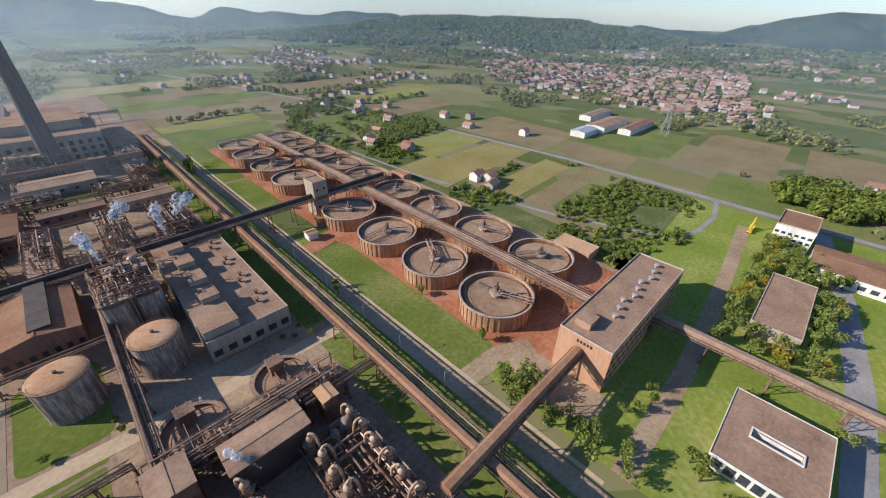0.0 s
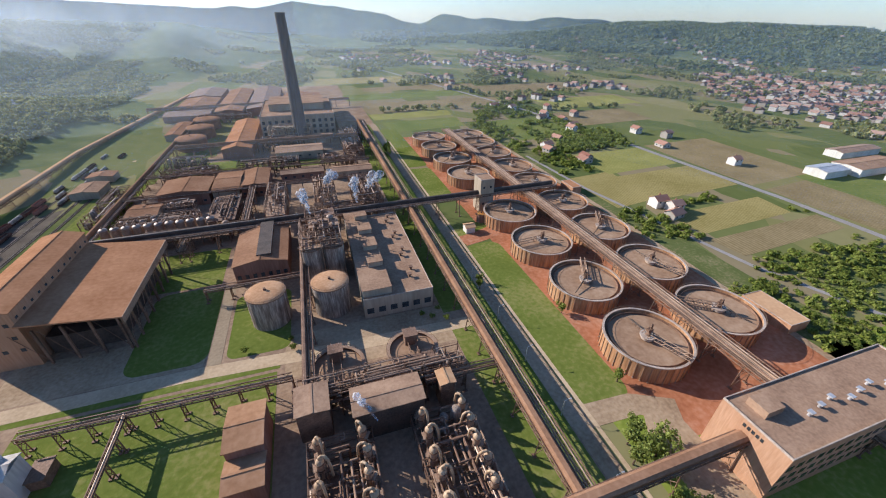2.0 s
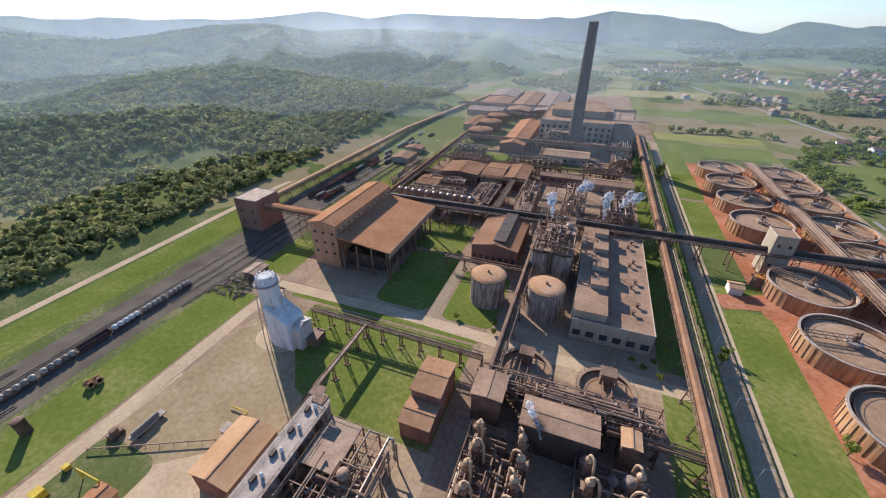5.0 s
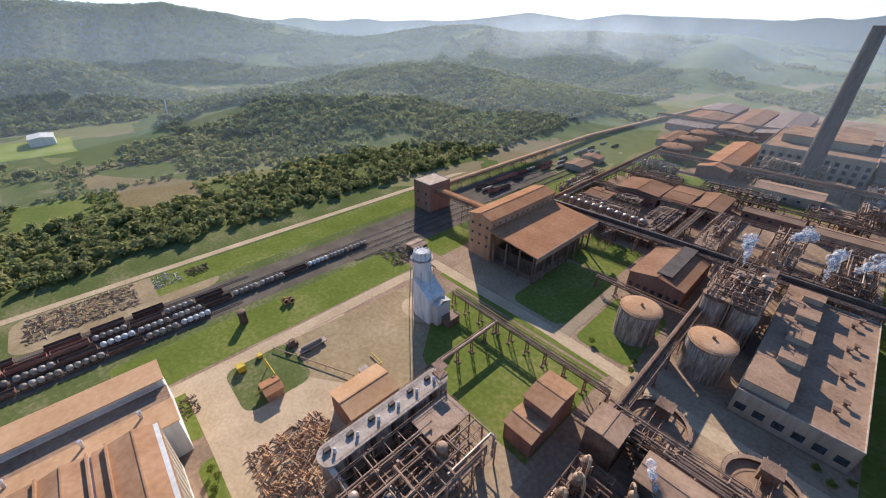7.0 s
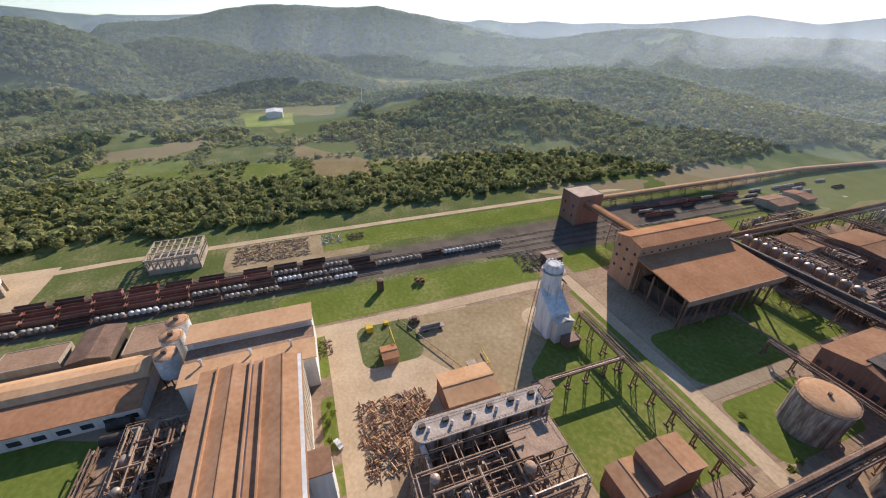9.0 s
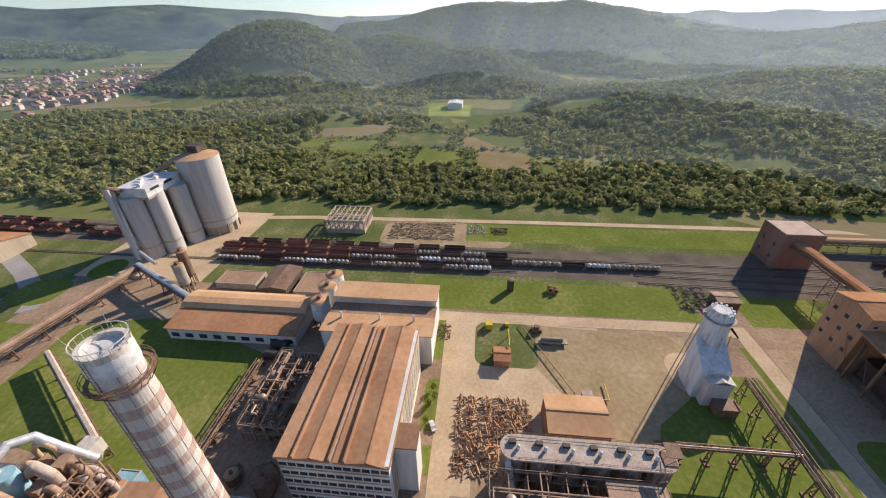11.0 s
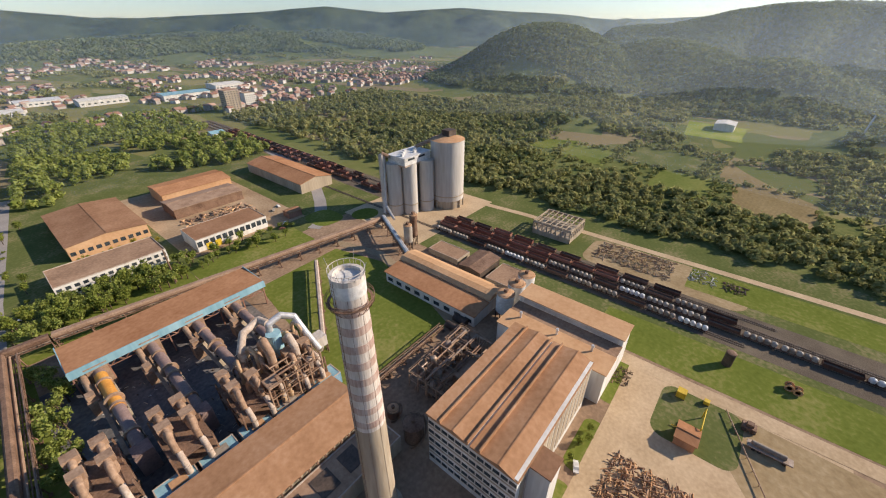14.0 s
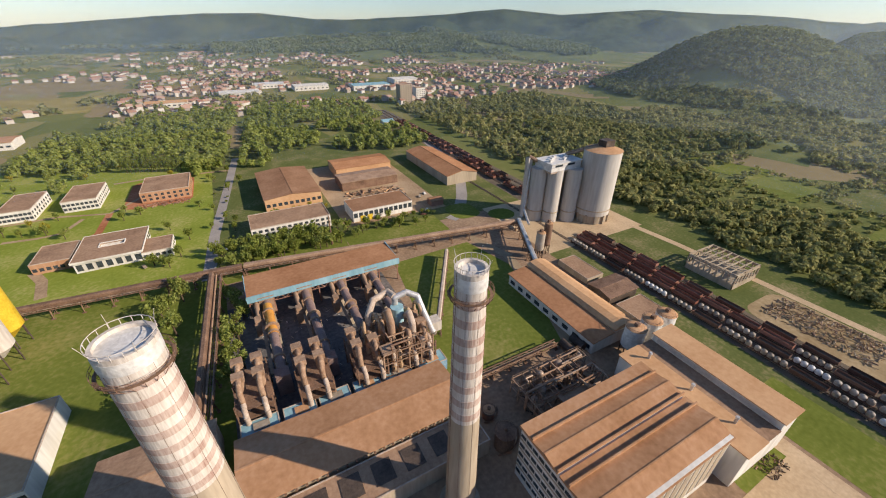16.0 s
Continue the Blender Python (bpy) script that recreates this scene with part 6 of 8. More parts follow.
for i, (x, w) in enumerate(((18, 12), (5, 11), (-7, 11), (-19, 10), (-31, 11), (-45, 12))):
    t = block("fan_house", x - w / 2, x + w / 2, -96, -89.5, 5.5, "blue_box", "blue_trim", "blue-grey fan house between the cyclones and the hall", "fan house", 0.3)
    part("fan", Geo().tube((0, 3.6, 2.4), (0, 4.9, 2.4), 1.7, 18), "blue_box", t, smooth=True)
    part("hatch", Geo().box(-w / 4, w / 6, -1.5, 1.5, 5.65, 6.1), "tank_top" if i % 2 else "drum_grey", t)
t = thing("dust_chute", -55, -109, "pale dust loading tower beside the lawn", "tower")
part("body", Geo().box(-2.5, 2.5, -2.5, 2.5, 5, 10).cyl(0, 0, 1, 5, 0.6, 2.4, 12), "pale_dust", t)
part("legs", Geo().bar((-2.3, -2.3, 0), (-2.3, -2.3, 5), 0.3).bar((2.3, -2.3, 0), (2.3, -2.3, 5), 0.3).bar((-2.3, 2.3, 0), (-2.3, 2.3, 5), 0.3).bar((2.3, 2.3, 0), (2.3, 2.3, 5), 0.3), "rust", t)
pipe_bridge("lawn_belt", (-57, -109), (-92, -165), 5, 2.4, "narrow pale belt across the lawn", 1, trestle=14, hood="rim")
pipe_bridge("lawn_pipe", (-48, -78), (-98, -78), 4, 2.2, "rusty low pipe rack along the lawn", 4, belt=False, trestle=9)
block("park_store", 78, 100, -136, -100, 8, "white_wall", "roof_tan", "low pale store beside the park road", "building", 0.5, wins=(("n", (2, 5), 8, 2, 1.5),))
block("side_shed", 30, 60, -98, -74, 10, "concrete", "felt", "grey-roofed shed beside the stout chimney", "shed", 0.2, "gable", "x", 2)

# ---- workshops ----
block("workshop", -46, -5, -352, -284, 9, "roof_tan", "roof", "workshop with pinkish brown roof and yellow walls", "workshop", 0.3, "gable", "y", 2, wins=(("n", (3,), 10, 2.6, 2.4), ("e", (3,), 14, 2.6, 2.4)))
block("workshop", -42, 8, -264, -240, 8, "white_wall", "felt", "long low workshop with a flat brown roof", "workshop", 0.5, wins=(("n", (2, 5), 14, 2.2, 1.8),))
t = block("depot", -102, -57, -260, -237, 8, "white_wall", "roof", "depot with brown roof, glazed front and yellow doors", "workshop", 0.4, wins=(("n", (3.2,), 12, 2.8, 3.4),))
part("door", Geo().box(14, 17.5, 11.5, 11.75, 0, 4.2), "yellow", t, "yellow sliding door")
part("door", Geo().box(8.5, 12, 11.5, 11.75, 0, 4.2), "yellow", t, "yellow sliding door")
block("timber_store", -115, -66, -322, -298, 7, "rust", "rust_light", "open rust-coloured store with stacked steel", "warehouse", 0.2, "gable", "x", 1.6)
block("timber_store", -122, -70, -362, -332, 8, "roof_tan", "roof_orange", "long store with orange roof edge", "warehouse", 0.2, "gable", "x", 1.8)
block("long_warehouse", -180, -150, -358, -270, 8, "concrete", "roof_orange", "long warehouse with an orange ribbed pitched roof", "warehouse", 0.2, "gable", "y", 3.2)
for i, (x0, x1, y0, y1) in enumerate(((141, 160, -384, -345), (105, 126, -388, -350), (45, 78, -384, -345))):
    block("park_block", x0, x1, y0, y1, 8, ("white_wall", "white_wall", "brick_tan")[i], "felt", "low block with brown roof and pale framed walls in the park", "building", 0.5, wins=(("n", (1.5, 4.6), 8, 2, 1.8), ("w", (1.5, 4.6), 8, 2, 1.8)))
block("guard_hut", -128, -118, -244, -236, 4, "brick_red", "roof", "small dark hut beside the roundabout", "hut", 0.2, "gable", "x", 1)
flat("lawn_roundabout", rounded(-168, -148, -210, -192, 9), "grass", 0.12, "round green traffic island")
flat("lawn_pond_side", rounded(-146, -124, -232, -206, 8), "grass", 0.12, "dark green lawn beside the roundabout")
block("blue_kiosk", -196, -180, -520, -505, 6, "white_wall", "blue_trim", "white building with a blue roof", "building", 0.2, "gable", "x", 2)
t = thing("mast", -36, -214, "rusty leaning mast beside the conveyor road", "mast")
part("pole", Geo().cyl(0, 0, 0, 20, 0.5, 0.35, 10), "rust", t)


# ---- railway ----
TRACKS = ((-173, -330, 30), (-180, -150, 200), (-187, -150, 200), (-194, -150, 40))
def track(x, y0, y1, dx=0.0):
    t = thing("rail_track", x, y0, "rusty railway track with dark sleepers on gravel", "railway", kind="structure")
    L = y1 - y0
    for s in (-0.72, 0.72):
        part("rail", Geo().add([(s - 0.08, 0, 0.2), (s + 0.08, 0, 0.2), (s + 0.08 + dx, L, 0.2), (s - 0.08 + dx, L, 0.2), (s - 0.08, 0, 0.38), (s + 0.08, 0, 0.38), (s + 0.08 + dx, L, 0.38), (s - 0.08 + dx, L, 0.38)],
                               [(3, 2, 1, 0), (4, 5, 6, 7), (0, 1, 5, 4), (1, 2, 6, 5), (2, 3, 7, 6), (3, 0, 4, 7)]), "rail", t)
    g = Geo()
    n = int(L / 0.8)
    for k in range(n):
        c = dx * k / n
        g.box(c - 1.3, c + 1.3, 0.8 * k, 0.8 * k + 0.26, 0.06, 0.22)
    tagged(part("sleepers", g, "sleeper", t), kind="stuff")


for x, y0, y1 in TRACKS:
    track(x, y0, y1)
for x in (-168, -175, -182, -189, -196):
    track(x, 226 if x < -176 else 92, 640, 10)
for x in (-206, -213, -220):
    track(x, -620, -212, 12)
flat("ground_far_ballast", [(-226, -620), (-196, -620), (-186, -212), (-214, -212)], "gravel", 0.05, "ballast of the far sidings")


def wagon(kind):
    label = {"white": "flat wagon loaded with a row of white drums", "grey": "flat wagon loaded with grey round drums", "box": "dark red open box wagon", "brown": "brown open goods wagon"}[kind]
    t = thing("rail_wagon", 0, 0, label, "wagon", "wagons in the sidings")
    body = "wagon_red" if kind == "box" else "wagon"
    part("underframe", Geo().box(-1.3, 1.3, -6.2, 6.2, 0.95, 1.35), "wagon", t)
    for y in (-4.3, 4.3):
        b = Geo().box(-1.0, 1.0, y - 1.3, y + 1.3, 0.55, 0.96)
        for dy in (-0.9, 0.9):
            b.tube((-0.8, y + dy, 0.8), (0.8, y + dy, 0.8), 0.45, 12)
        part("bogie", b, "steel_dark", t)
    if kind in ("box", "brown"):
        h = 3.2 if kind == "box" else 2.6
        g = Geo()
        for q in ((-1.4, -1.3, -6.2, 6.2), (1.3, 1.4, -6.2, 6.2), (-1.3, 1.3, -6.2, -6.1), (-1.3, 1.3, 6.1, 6.2)):
            g.box(*q, 1.35, h)
        for k in range(7):
            for s in (-1.48, 1.38):
                g.box(s, s + 0.1, -5.9 + 1.95 * k, -5.7 + 1.95 * k, 1.2, h)
        part("body", g, body, t)
        part("load", Geo().box(-1.3, 1.3, -6.1, 6.1, 1.35, h - 0.9), "rust" if kind == "box" else "gravel", t)
    else:
        c = "drum_white" if kind == "white" else "drum_grey"
        for k in range(5):
            y = -4.9 + 2.45 * k
            part("drum", Geo().cyl(0, y, 1.35, 2.5, 1.15, seg=16).dome(0, y, 2.5, 1.15, 0.75, 16, 4).cyl(0, y, 3.15, 3.4, 0.3, seg=8), c, t, smooth=True)
    return t


STOCK = {k: wagon(k) for k in ("white", "grey", "box", "brown")}
used = set()
def place_wagon(kind, m):
    if kind in used:
        copy_thing(STOCK[kind], m)
    else:
        STOCK[kind].matrix_basis = m
        used.add(kind)


rnd = random.Random(5)
for k in range(12):
    place_wagon(("grey", "grey", "brown", "grey", "white", "grey", "brown")[k % 7], pose(-173, -138 + 13.4 * k, 0))
for k in range(19):
    place_wagon(("grey", "brown", "white", "grey", "grey", "brown", "grey")[k % 7] if k > 5 else "box", pose(-180, -140 + 13.4 * k, 0))
for k in range(13):
    place_wagon("box" if k < 9 else ("brown", "grey")[k % 2], pose(-187, -142 + 13.4 * k, 0))
for k in range(9):
    place_wagon(("brown", "box")[k in (2, 3)], pose(-194, -136 + 15.5 * k + (6 if k > 5 else 0), 0))
for x in (-206, -213, -220):
    for k in range(22):
        if rnd.random() < 0.86:
            y = -228 - 14 * k
            place_wagon(("box", "brown", "box")[rnd.randrange(3)], pose(x + 12 * (y + 620) / 408, y, 0, 0, 0, -1.7))
for k in range(16):
    for x in (-189, -182, -196):
        if rnd.random() < 0.6:
            y = 232 + 13.6 * k
            place_wagon(rnd.choice(("brown", "brown", "grey", "box")), pose(x + 10 * (y - 200) / 440, y, 0, 0, 0, -1.3))
block("rail_hut", -158, -150, 122, 132, 3.6, "rust", "rust", "small rusty shed beside the sidings", "shed", 0.2, "gable", "y", 0.6)

# roofless building
t = thing("ruined_house", -221, -79, "roofless two-storey concrete shell with a bare roof grid", "ruin")
a, b = 11.5, 13.0
g = Geo()
for q in ((-a, a, -b, -b + 0.4), (-a, a, b - 0.4, b), (-a, -a + 0.4, -b, b), (a - 0.4, a, -b, b)):
    g.box(*q, 0, 3.2)
    g.box(*q, 7.6, 8.6)
part("wall", g, "concrete", t, "stained bare wall")
for k in range(9):
    for s in (-a, a - 0.4):
        part("pier", Geo().box(s, s + 0.4, -b + 3.16 * k, -b + 0.8 + 3.16 * k, 3.2, 7.6), "concrete", t)
for k in range(8):
    for s in (-b, b - 0.4):
        part("pier", Geo().box(-a + 3.2 * k, -a + 0.8 + 3.2 * k, s, s + 0.4, 3.2, 7.6), "concrete", t)
part("floor_slab", Geo().box(-a + 0.4, a - 0.4, -b + 0.4, b - 0.4, 3.0, 3.3), "concrete", t)
for k in range(8):
    part("roof_beam", Geo().box(-a, a, -b + 3.6 * k, -b + 0.5 + 3.6 * k, 8.6, 9.2), "concrete", t)
for k in range(4):
    part("roof_beam", Geo().box(-a + 7.3 * k, -a + 0.6 + 7.3 * k, -b, b, 8.65, 9.1), "concrete", t)


# ---- scrap, rubble and small things ----
def heap(name, x0, x1, y0, y1, n, size, top, label, mats, seed, category="heap"):
    """A pile of odd beams, blocks and drums."""
    rnd = random.Random(seed)
    t = thing(name, (x0 + x1) / 2, (y0 + y1) / 2, label, category)
    lx, ly = (x1 - x0) / 2, (y1 - y0) / 2
    for mi, m in enumerate(mats):
        g = Geo()
        for _ in range(n // len(mats)):
            x, y = rnd.uniform(-lx, lx), rnd.uniform(-ly, ly)
            f = max(0.1, 1 - max(abs(x) / lx, abs(y) / ly) ** 2)
            z = rnd.uniform(0.15, top * f)
            a, tilt = rnd.choice((0.3, 1.9)) + rnd.uniform(-0.4, 0.4), rnd.uniform(-0.14, 0.14)
            L = rnd.uniform(0.6, 2.2) * size
            d = Vector((math.cos(a) * math.cos(tilt), math.sin(a) * math.cos(tilt), math.sin(tilt))) * L
            c = Vector((x, y, max(z, abs(d.z) + 0.1)))
            if rnd.random() < 0.6:
                g.bar(c - d, c + d, rnd.uniform(0.25, 0.7) * size * 0.5)
            else:
                g.tube(c - d * 0.6, c + d * 0.6, rnd.uniform(0.3, 0.7) * size * 0.5, 10)
        tagged(part("scrap", g, m, t), kind="stuff")
    return t


heap("scrap_heap", -90, -61, 2, 28, 760, 1.0, 3.4, "great heap of rusty scrap beams, drums and plates", ("rust_light", "roof_tan", "tank_top", "rust"), 3)
heap("rubble_heap", -228, -205, -50, -8, 560, 0.9, 2.6, "rubble and scrap beside the sidings", ("rust_light", "concrete", "felt", "sand"), 8)
heap("rubble_heap", -228, -214, 0, 12, 90, 0.8, 1.5, "heap of pale broken sheets", ("drum_white", "concrete"), 9)
heap("rubble_heap", -224, -214, 16, 26, 70, 0.9, 1.5, "heap of dark scrap", ("steel_dark", "rust"), 10)
heap("siding_scrap", -166, -146, 106, 122, 150, 1.1, 2.6, "rusty scrap and torn sheets beside the sidings", ("rust", "rust_light", "concrete"), 18)
heap("steel_stack", -112, -66, -292, -268, 200, 1.8, 1.6, "stacks of rusty steel sections", ("rust_light", "rust", "roof_tan"), 11)
heap("debris", -98, -68, -66, -50, 220, 1.2, 3.0, "fallen steel and torn sheets", ("steel_dark", "rust_light", "blue_box"), 12)
heap("brush_pile", -128, -118, -9, -3, 60, 0.7, 1.6, "pile of brushwood on the island", ("bark", "rust"), 13)
heap("yard_litter", 188, 196, -20, 20, 20, 0.6, 0.8, "litter beside the road", ("concrete", "rust"), 14)
heap("soil_heap", 46, 82, -342, -332, 160, 0.9, 2.0, "heap of broken red brick", ("brick_red", "rust_light"), 15)
heap("kiln_litter", -48, 22, -156, -96, 260, 0.6, 0.7, "scattered parts on the kiln floor", ("rust", "concrete", "drum_white", "steel_dark"), 16)

t = block("kiosk", -112, -105, 16, 22, 3.6, "brick_tan", "roof_orange", "small weighbridge kiosk with an orange roof", "hut", 0.2, "gable", "y", 0.8)
t = thing("weigh_gantry", -118, 17, "yellow steel gantry in the yard", "gantry")
part("frame", Geo().bar((-4, 5, 0), (-4, 5, 5), 0.35).bar((6, 5, 0), (6, 5, 5), 0.35).bar((-4, 5, 5), (6, 5, 5), 0.35).bar((6, 5, 0.5), (6, -3, 0.5), 0.3), "yellow", t)
for x, y, s in ((-127.5, 14, 3.0), (-129.5, 22, 1.8)):
    t = thing("yellow_cabin", x, y, "small yellow machine cabin on the grass", "cabin")
    part("body", Geo().box(-s / 2, s / 2, -s / 2, s / 2, 0.3, s), "yellow", t)
    part("window", Geo().box(-s * 0.35, s * 0.35, s / 2, s / 2 + 0.05, s * 0.5, s * 0.85), "glass", t)
    part("skid", Geo().box(-s / 2 - 0.2, s / 2 + 0.2, -s / 2, -s / 2 + 0.3, 0, 0.3).box(-s / 2 - 0.2, s / 2 + 0.2, s / 2 - 0.3, s / 2, 0, 0.3), "steel_dark", t)
t = thing("trailer", -120, 41, "rusty flat trailer standing in the sandy yard", "trailer")
part("bed", Geo().box(-1.4, 1.4, -6, 6, 1.1, 1.6), "rim", t)
part("tank", Geo().tube((0, -5, 2.3), (0, 4, 2.3), 0.8, 16), "drum_grey", t, smooth=True)
for y in (-4, -2.5, 4):
    part("axle", Geo().tube((-1.3, y, 0.55), (1.3, y, 0.55), 0.55, 12), "steel_dark", t)
t = thing("loader", -127, 35, "rusty machine on the yard", "machine")
part("body", Geo().box(-1.5, 1.5, -2, 2, 0.8, 2.0).box(-0.9, 0.9, -1, 1, 2.0, 3.2), "rust", t)
part("wheels", Geo().tube((-1.7, -1.3, 0.8), (1.7, -1.3, 0.8), 0.8, 14).tube((-1.7, 1.3, 0.8), (1.7, 1.3, 0.8), 0.8, 14), "steel_dark", t)
for dx in (0, 2.6):
    t = thing("cable_reel", -157 + 0.3 * dx, 45 + dx, "pale round cable reel standing on grass", "reel")
    part("core", Geo().tube((-1.2, 0, 1.5), (1.2, 0, 1.5), 0.8, 16), "rust", t, smooth=True)
    for s in (-1.2, 1.0):
        part("flange", Geo().tube((s, 0, 1.5), (s + 0.2, 0, 1.5), 1.5, 20), "roof_tan", t, smooth=True)
t = thing("water_tank", -156.5, 25, "dark upright tank on the grass", "tank")
part("shell", Geo().cyl(0, 0, 0, 6.5, 1.8, seg=20), "steel_dark", t, smooth=True)
part("lid", Geo().dome(0, 0, 6.5, 1.9, 0.5, 20, 3), "rust", t)
t = thing("gas_hut", -92, 49, "small pale meter hut on a pipe run", "hut")
part("body", Geo().box(-1.6, 1.6, -1.6, 1.6, 0, 3), "concrete", t)
part("roof", Geo().box(-1.9, 1.9, -1.9, 1.9, 3, 3.3), "rim", t)
part("pipe", Geo().pipe([(0, 1.6, 1), (0, 8, 1), (-8, 8, 1)], 0.25, 8), "yellow", t)
t = thing("yard_fence", -130, 28, "low rusty pipe fence round the yard", "fence")
for k in range(10):
    part("post", Geo().bar((4 * k, 1.9 * k, 0), (4 * k, 1.9 * k, 1.4), 0.15), "rust", t)
part("top_pipe", Geo().tube((0, 0, 1.3), (36, 17, 1.3), 0.2, 8), "rust_light", t)


def car(x, y, turn, paint, label, z=0.1):
    t = thing("car", x, y, label, "car", z=z, turn=turn)
    g = Geo()
    sec = [(-2.1, 0.35), (-2.1, 0.85), (-1.5, 0.95), (-1.0, 1.42), (0.6, 1.45), (1.2, 0.95), (2.05, 0.82), (2.1, 0.35)]
    g.add([(p, s, q) for s in (-0.82, 0.82) for p, q in sec], [(i, (i + 1) % 8, 8 + (i + 1) % 8, 8 + i) for i in range(8)] + [tuple(range(7, -1, -1)), tuple(range(8, 16))])
    part("body", g, paint, t)
    part("glass", Geo().box(-1.0, 0.7, -0.84, 0.84, 0.98, 1.34), "glass", t)
    for px in (-1.35, 1.35):
        for s in (-0.85, 0.67):
            part("wheel", Geo().tube((px, s, 0.32), (px, s + 0.18, 0.32), 0.32, 14), "steel_dark", t)
    return t


car(-76.5, -5.5, 25, "drum_white", "white car parked beside the grass island")
for k, (x, y, c) in enumerate(((22, -236, "drum_white"), (-112, -232, "drum_white"), (-118, -258, "drum_grey"), (-124, -262, "drum_white"), (66, -236, "drum_grey"), (-106, -226, "wagon_red"))):
    car(x, y, 30 * k, c, ("white", "white", "grey", "white", "grey", "dark red")[k] + " car parked on bare ground")
t = thing("crane_truck", 300, 14, "yellow mobile crane beside the gate building", "crane")
part("chassis", Geo().box(-5, 5, -1.3, 1.3, 1, 1.8), "yellow", t)
part("cab", Geo().box(3.2, 5, -1.3, 1.3, 1.8, 3.4), "yellow", t)
part("boom", Geo().bar((-2, 0, 2.5), (6, 0, 8), 0.8), "yellow", t)
for px in (-3.5, -1.5, 3.5):
    part("axle", Geo().tube((px, -1.4, 0.6), (px, 1.4, 0.6), 0.6, 12), "steel_dark", t)


# ---- pylon and cable poles ----
def pylon(x, y, h):
    t = thing("pylon", x, y, "grey lattice power pylon in a field", "pylon")
    for s in (-1, 1):
        for r in (-1, 1):
            part("leg", Geo().bar((s * h * 0.11, r * h * 0.11, 0), (s * 0.4, r * 0.4, h), 0.35), "silver", t)
    g = Geo()
    for k in range(8):
        w0, w1 = h * 0.11 * (1 - k / 8) + 0.4, h * 0.11 * (1 - (k + 1) / 8) + 0.4
        for s in (-1, 1):
            g.bar((-w0, s * w0, h * k / 8), (w1, s * w1, h * (k + 1) / 8), 0.2).bar((s * w0, -w0, h * k / 8), (s * w1, w1, h * (k + 1) / 8), 0.2)
    part("bracing", g, "silver", t)
    for z in (0.7, 0.82, 0.94):
        part("arm", Geo().bar((-h * 0.16, 0, h * z), (h * 0.16, 0, h * z), 0.3), "silver", t)


pylon(505, 140, 38)
pylon(-330, 610, 30)
pole = None
for y in (40, 66, 92, 118, 150, 185):
    t = thing("street_lamp", 68.3, y, "slim grey street lamp beside the road", "street lamp", "road lamps") if pole is None else copy_thing(pole, pose(68.3, y, 0))
    if pole is None:
        pole = t
        part("post", Geo().cyl(0, 0, 0, 8, 0.14, 0.09, 8), "silver", t)
        part("arm", Geo().bar((0, 0, 8), (2, 0, 8.4), 0.1), "silver", t)
        part("lamp_head", Geo().box(1.6, 2.5, -0.18, 0.18, 8.3, 8.5), "silver", t)


# ---- trees ----
def leaf_cloud(rng, centres, radii, heights, per, size, scatter_turn=0.7, lift=0.0, corners=4):
    """Many tilted leaf clumps in uneven crowns; returns vertices for quads."""
    n = len(centres)
    c = np.repeat(np.asarray(centres, float), per, axis=0)
    r = np.repeat(np.asarray(radii, float), per)
    h = np.repeat(np.asarray(heights, float), per)
    k = n * per
    d = rng.normal(size=(k, 3))
    d /= np.linalg.norm(d, axis=1)[:, None]
    lump = 0.75 + 0.25 * np.sin(d[:, 0] * 5 + c[:, 0]) * np.cos(d[:, 1] * 4 + c[:, 1]) + 0.1 * rng.normal(size=k)
    rad = np.cbrt(rng.uniform(0.25, 1.0, k)) * lump
    p = c + np.stack([d[:, 0] * r * rad, d[:, 1] * r * rad, h * (0.58 + 0.42 * d[:, 2] * rad)], 1)
    s = size * r * rng.uniform(0.6, 1.3, k)
    u = d + rng.normal(scale=scatter_turn, size=(k, 3))
    u[:, 2] += lift
    u /= np.linalg.norm(u, axis=1)[:, None]
    a = np.cross(u, rng.normal(size=(k, 3)))
    a /= np.linalg.norm(a, axis=1)[:, None]
    b = np.cross(u, a)
    a, b = a * s[:, None], b * (s * rng.uniform(0.5, 1.0, k))[:, None]
    if corners == 3:
        return np.stack([p - a * 1.3 - b * 0.7, p + a * 1.2 - b * 0.8, p + b * 1.6 + u * s[:, None] * 0.2], 1).reshape(-1, 3)
    return np.stack([p - a, p - b * 0.9 + u * s[:, None] * 0.2, p + a, p + b], 1).reshape(-1, 3)


def leaf_mesh(name, verts, material, corners=4):
    me = bpy.data.meshes.new(name)
    n = len(verts) // corners
    me.vertices.add(len(verts))
    me.vertices.foreach_set("co", verts.astype(np.float32).ravel())
    me.loops.add(n * corners)
    me.loops.foreach_set("vertex_index", np.arange(n * corners, dtype=np.int32))
    me.polygons.add(n)
    me.polygons.foreach_set("loop_start", np.arange(0, n * corners, corners, dtype=np.int32))
    me.update(calc_edges=True)
    me.materials.append(M[material])
    return me


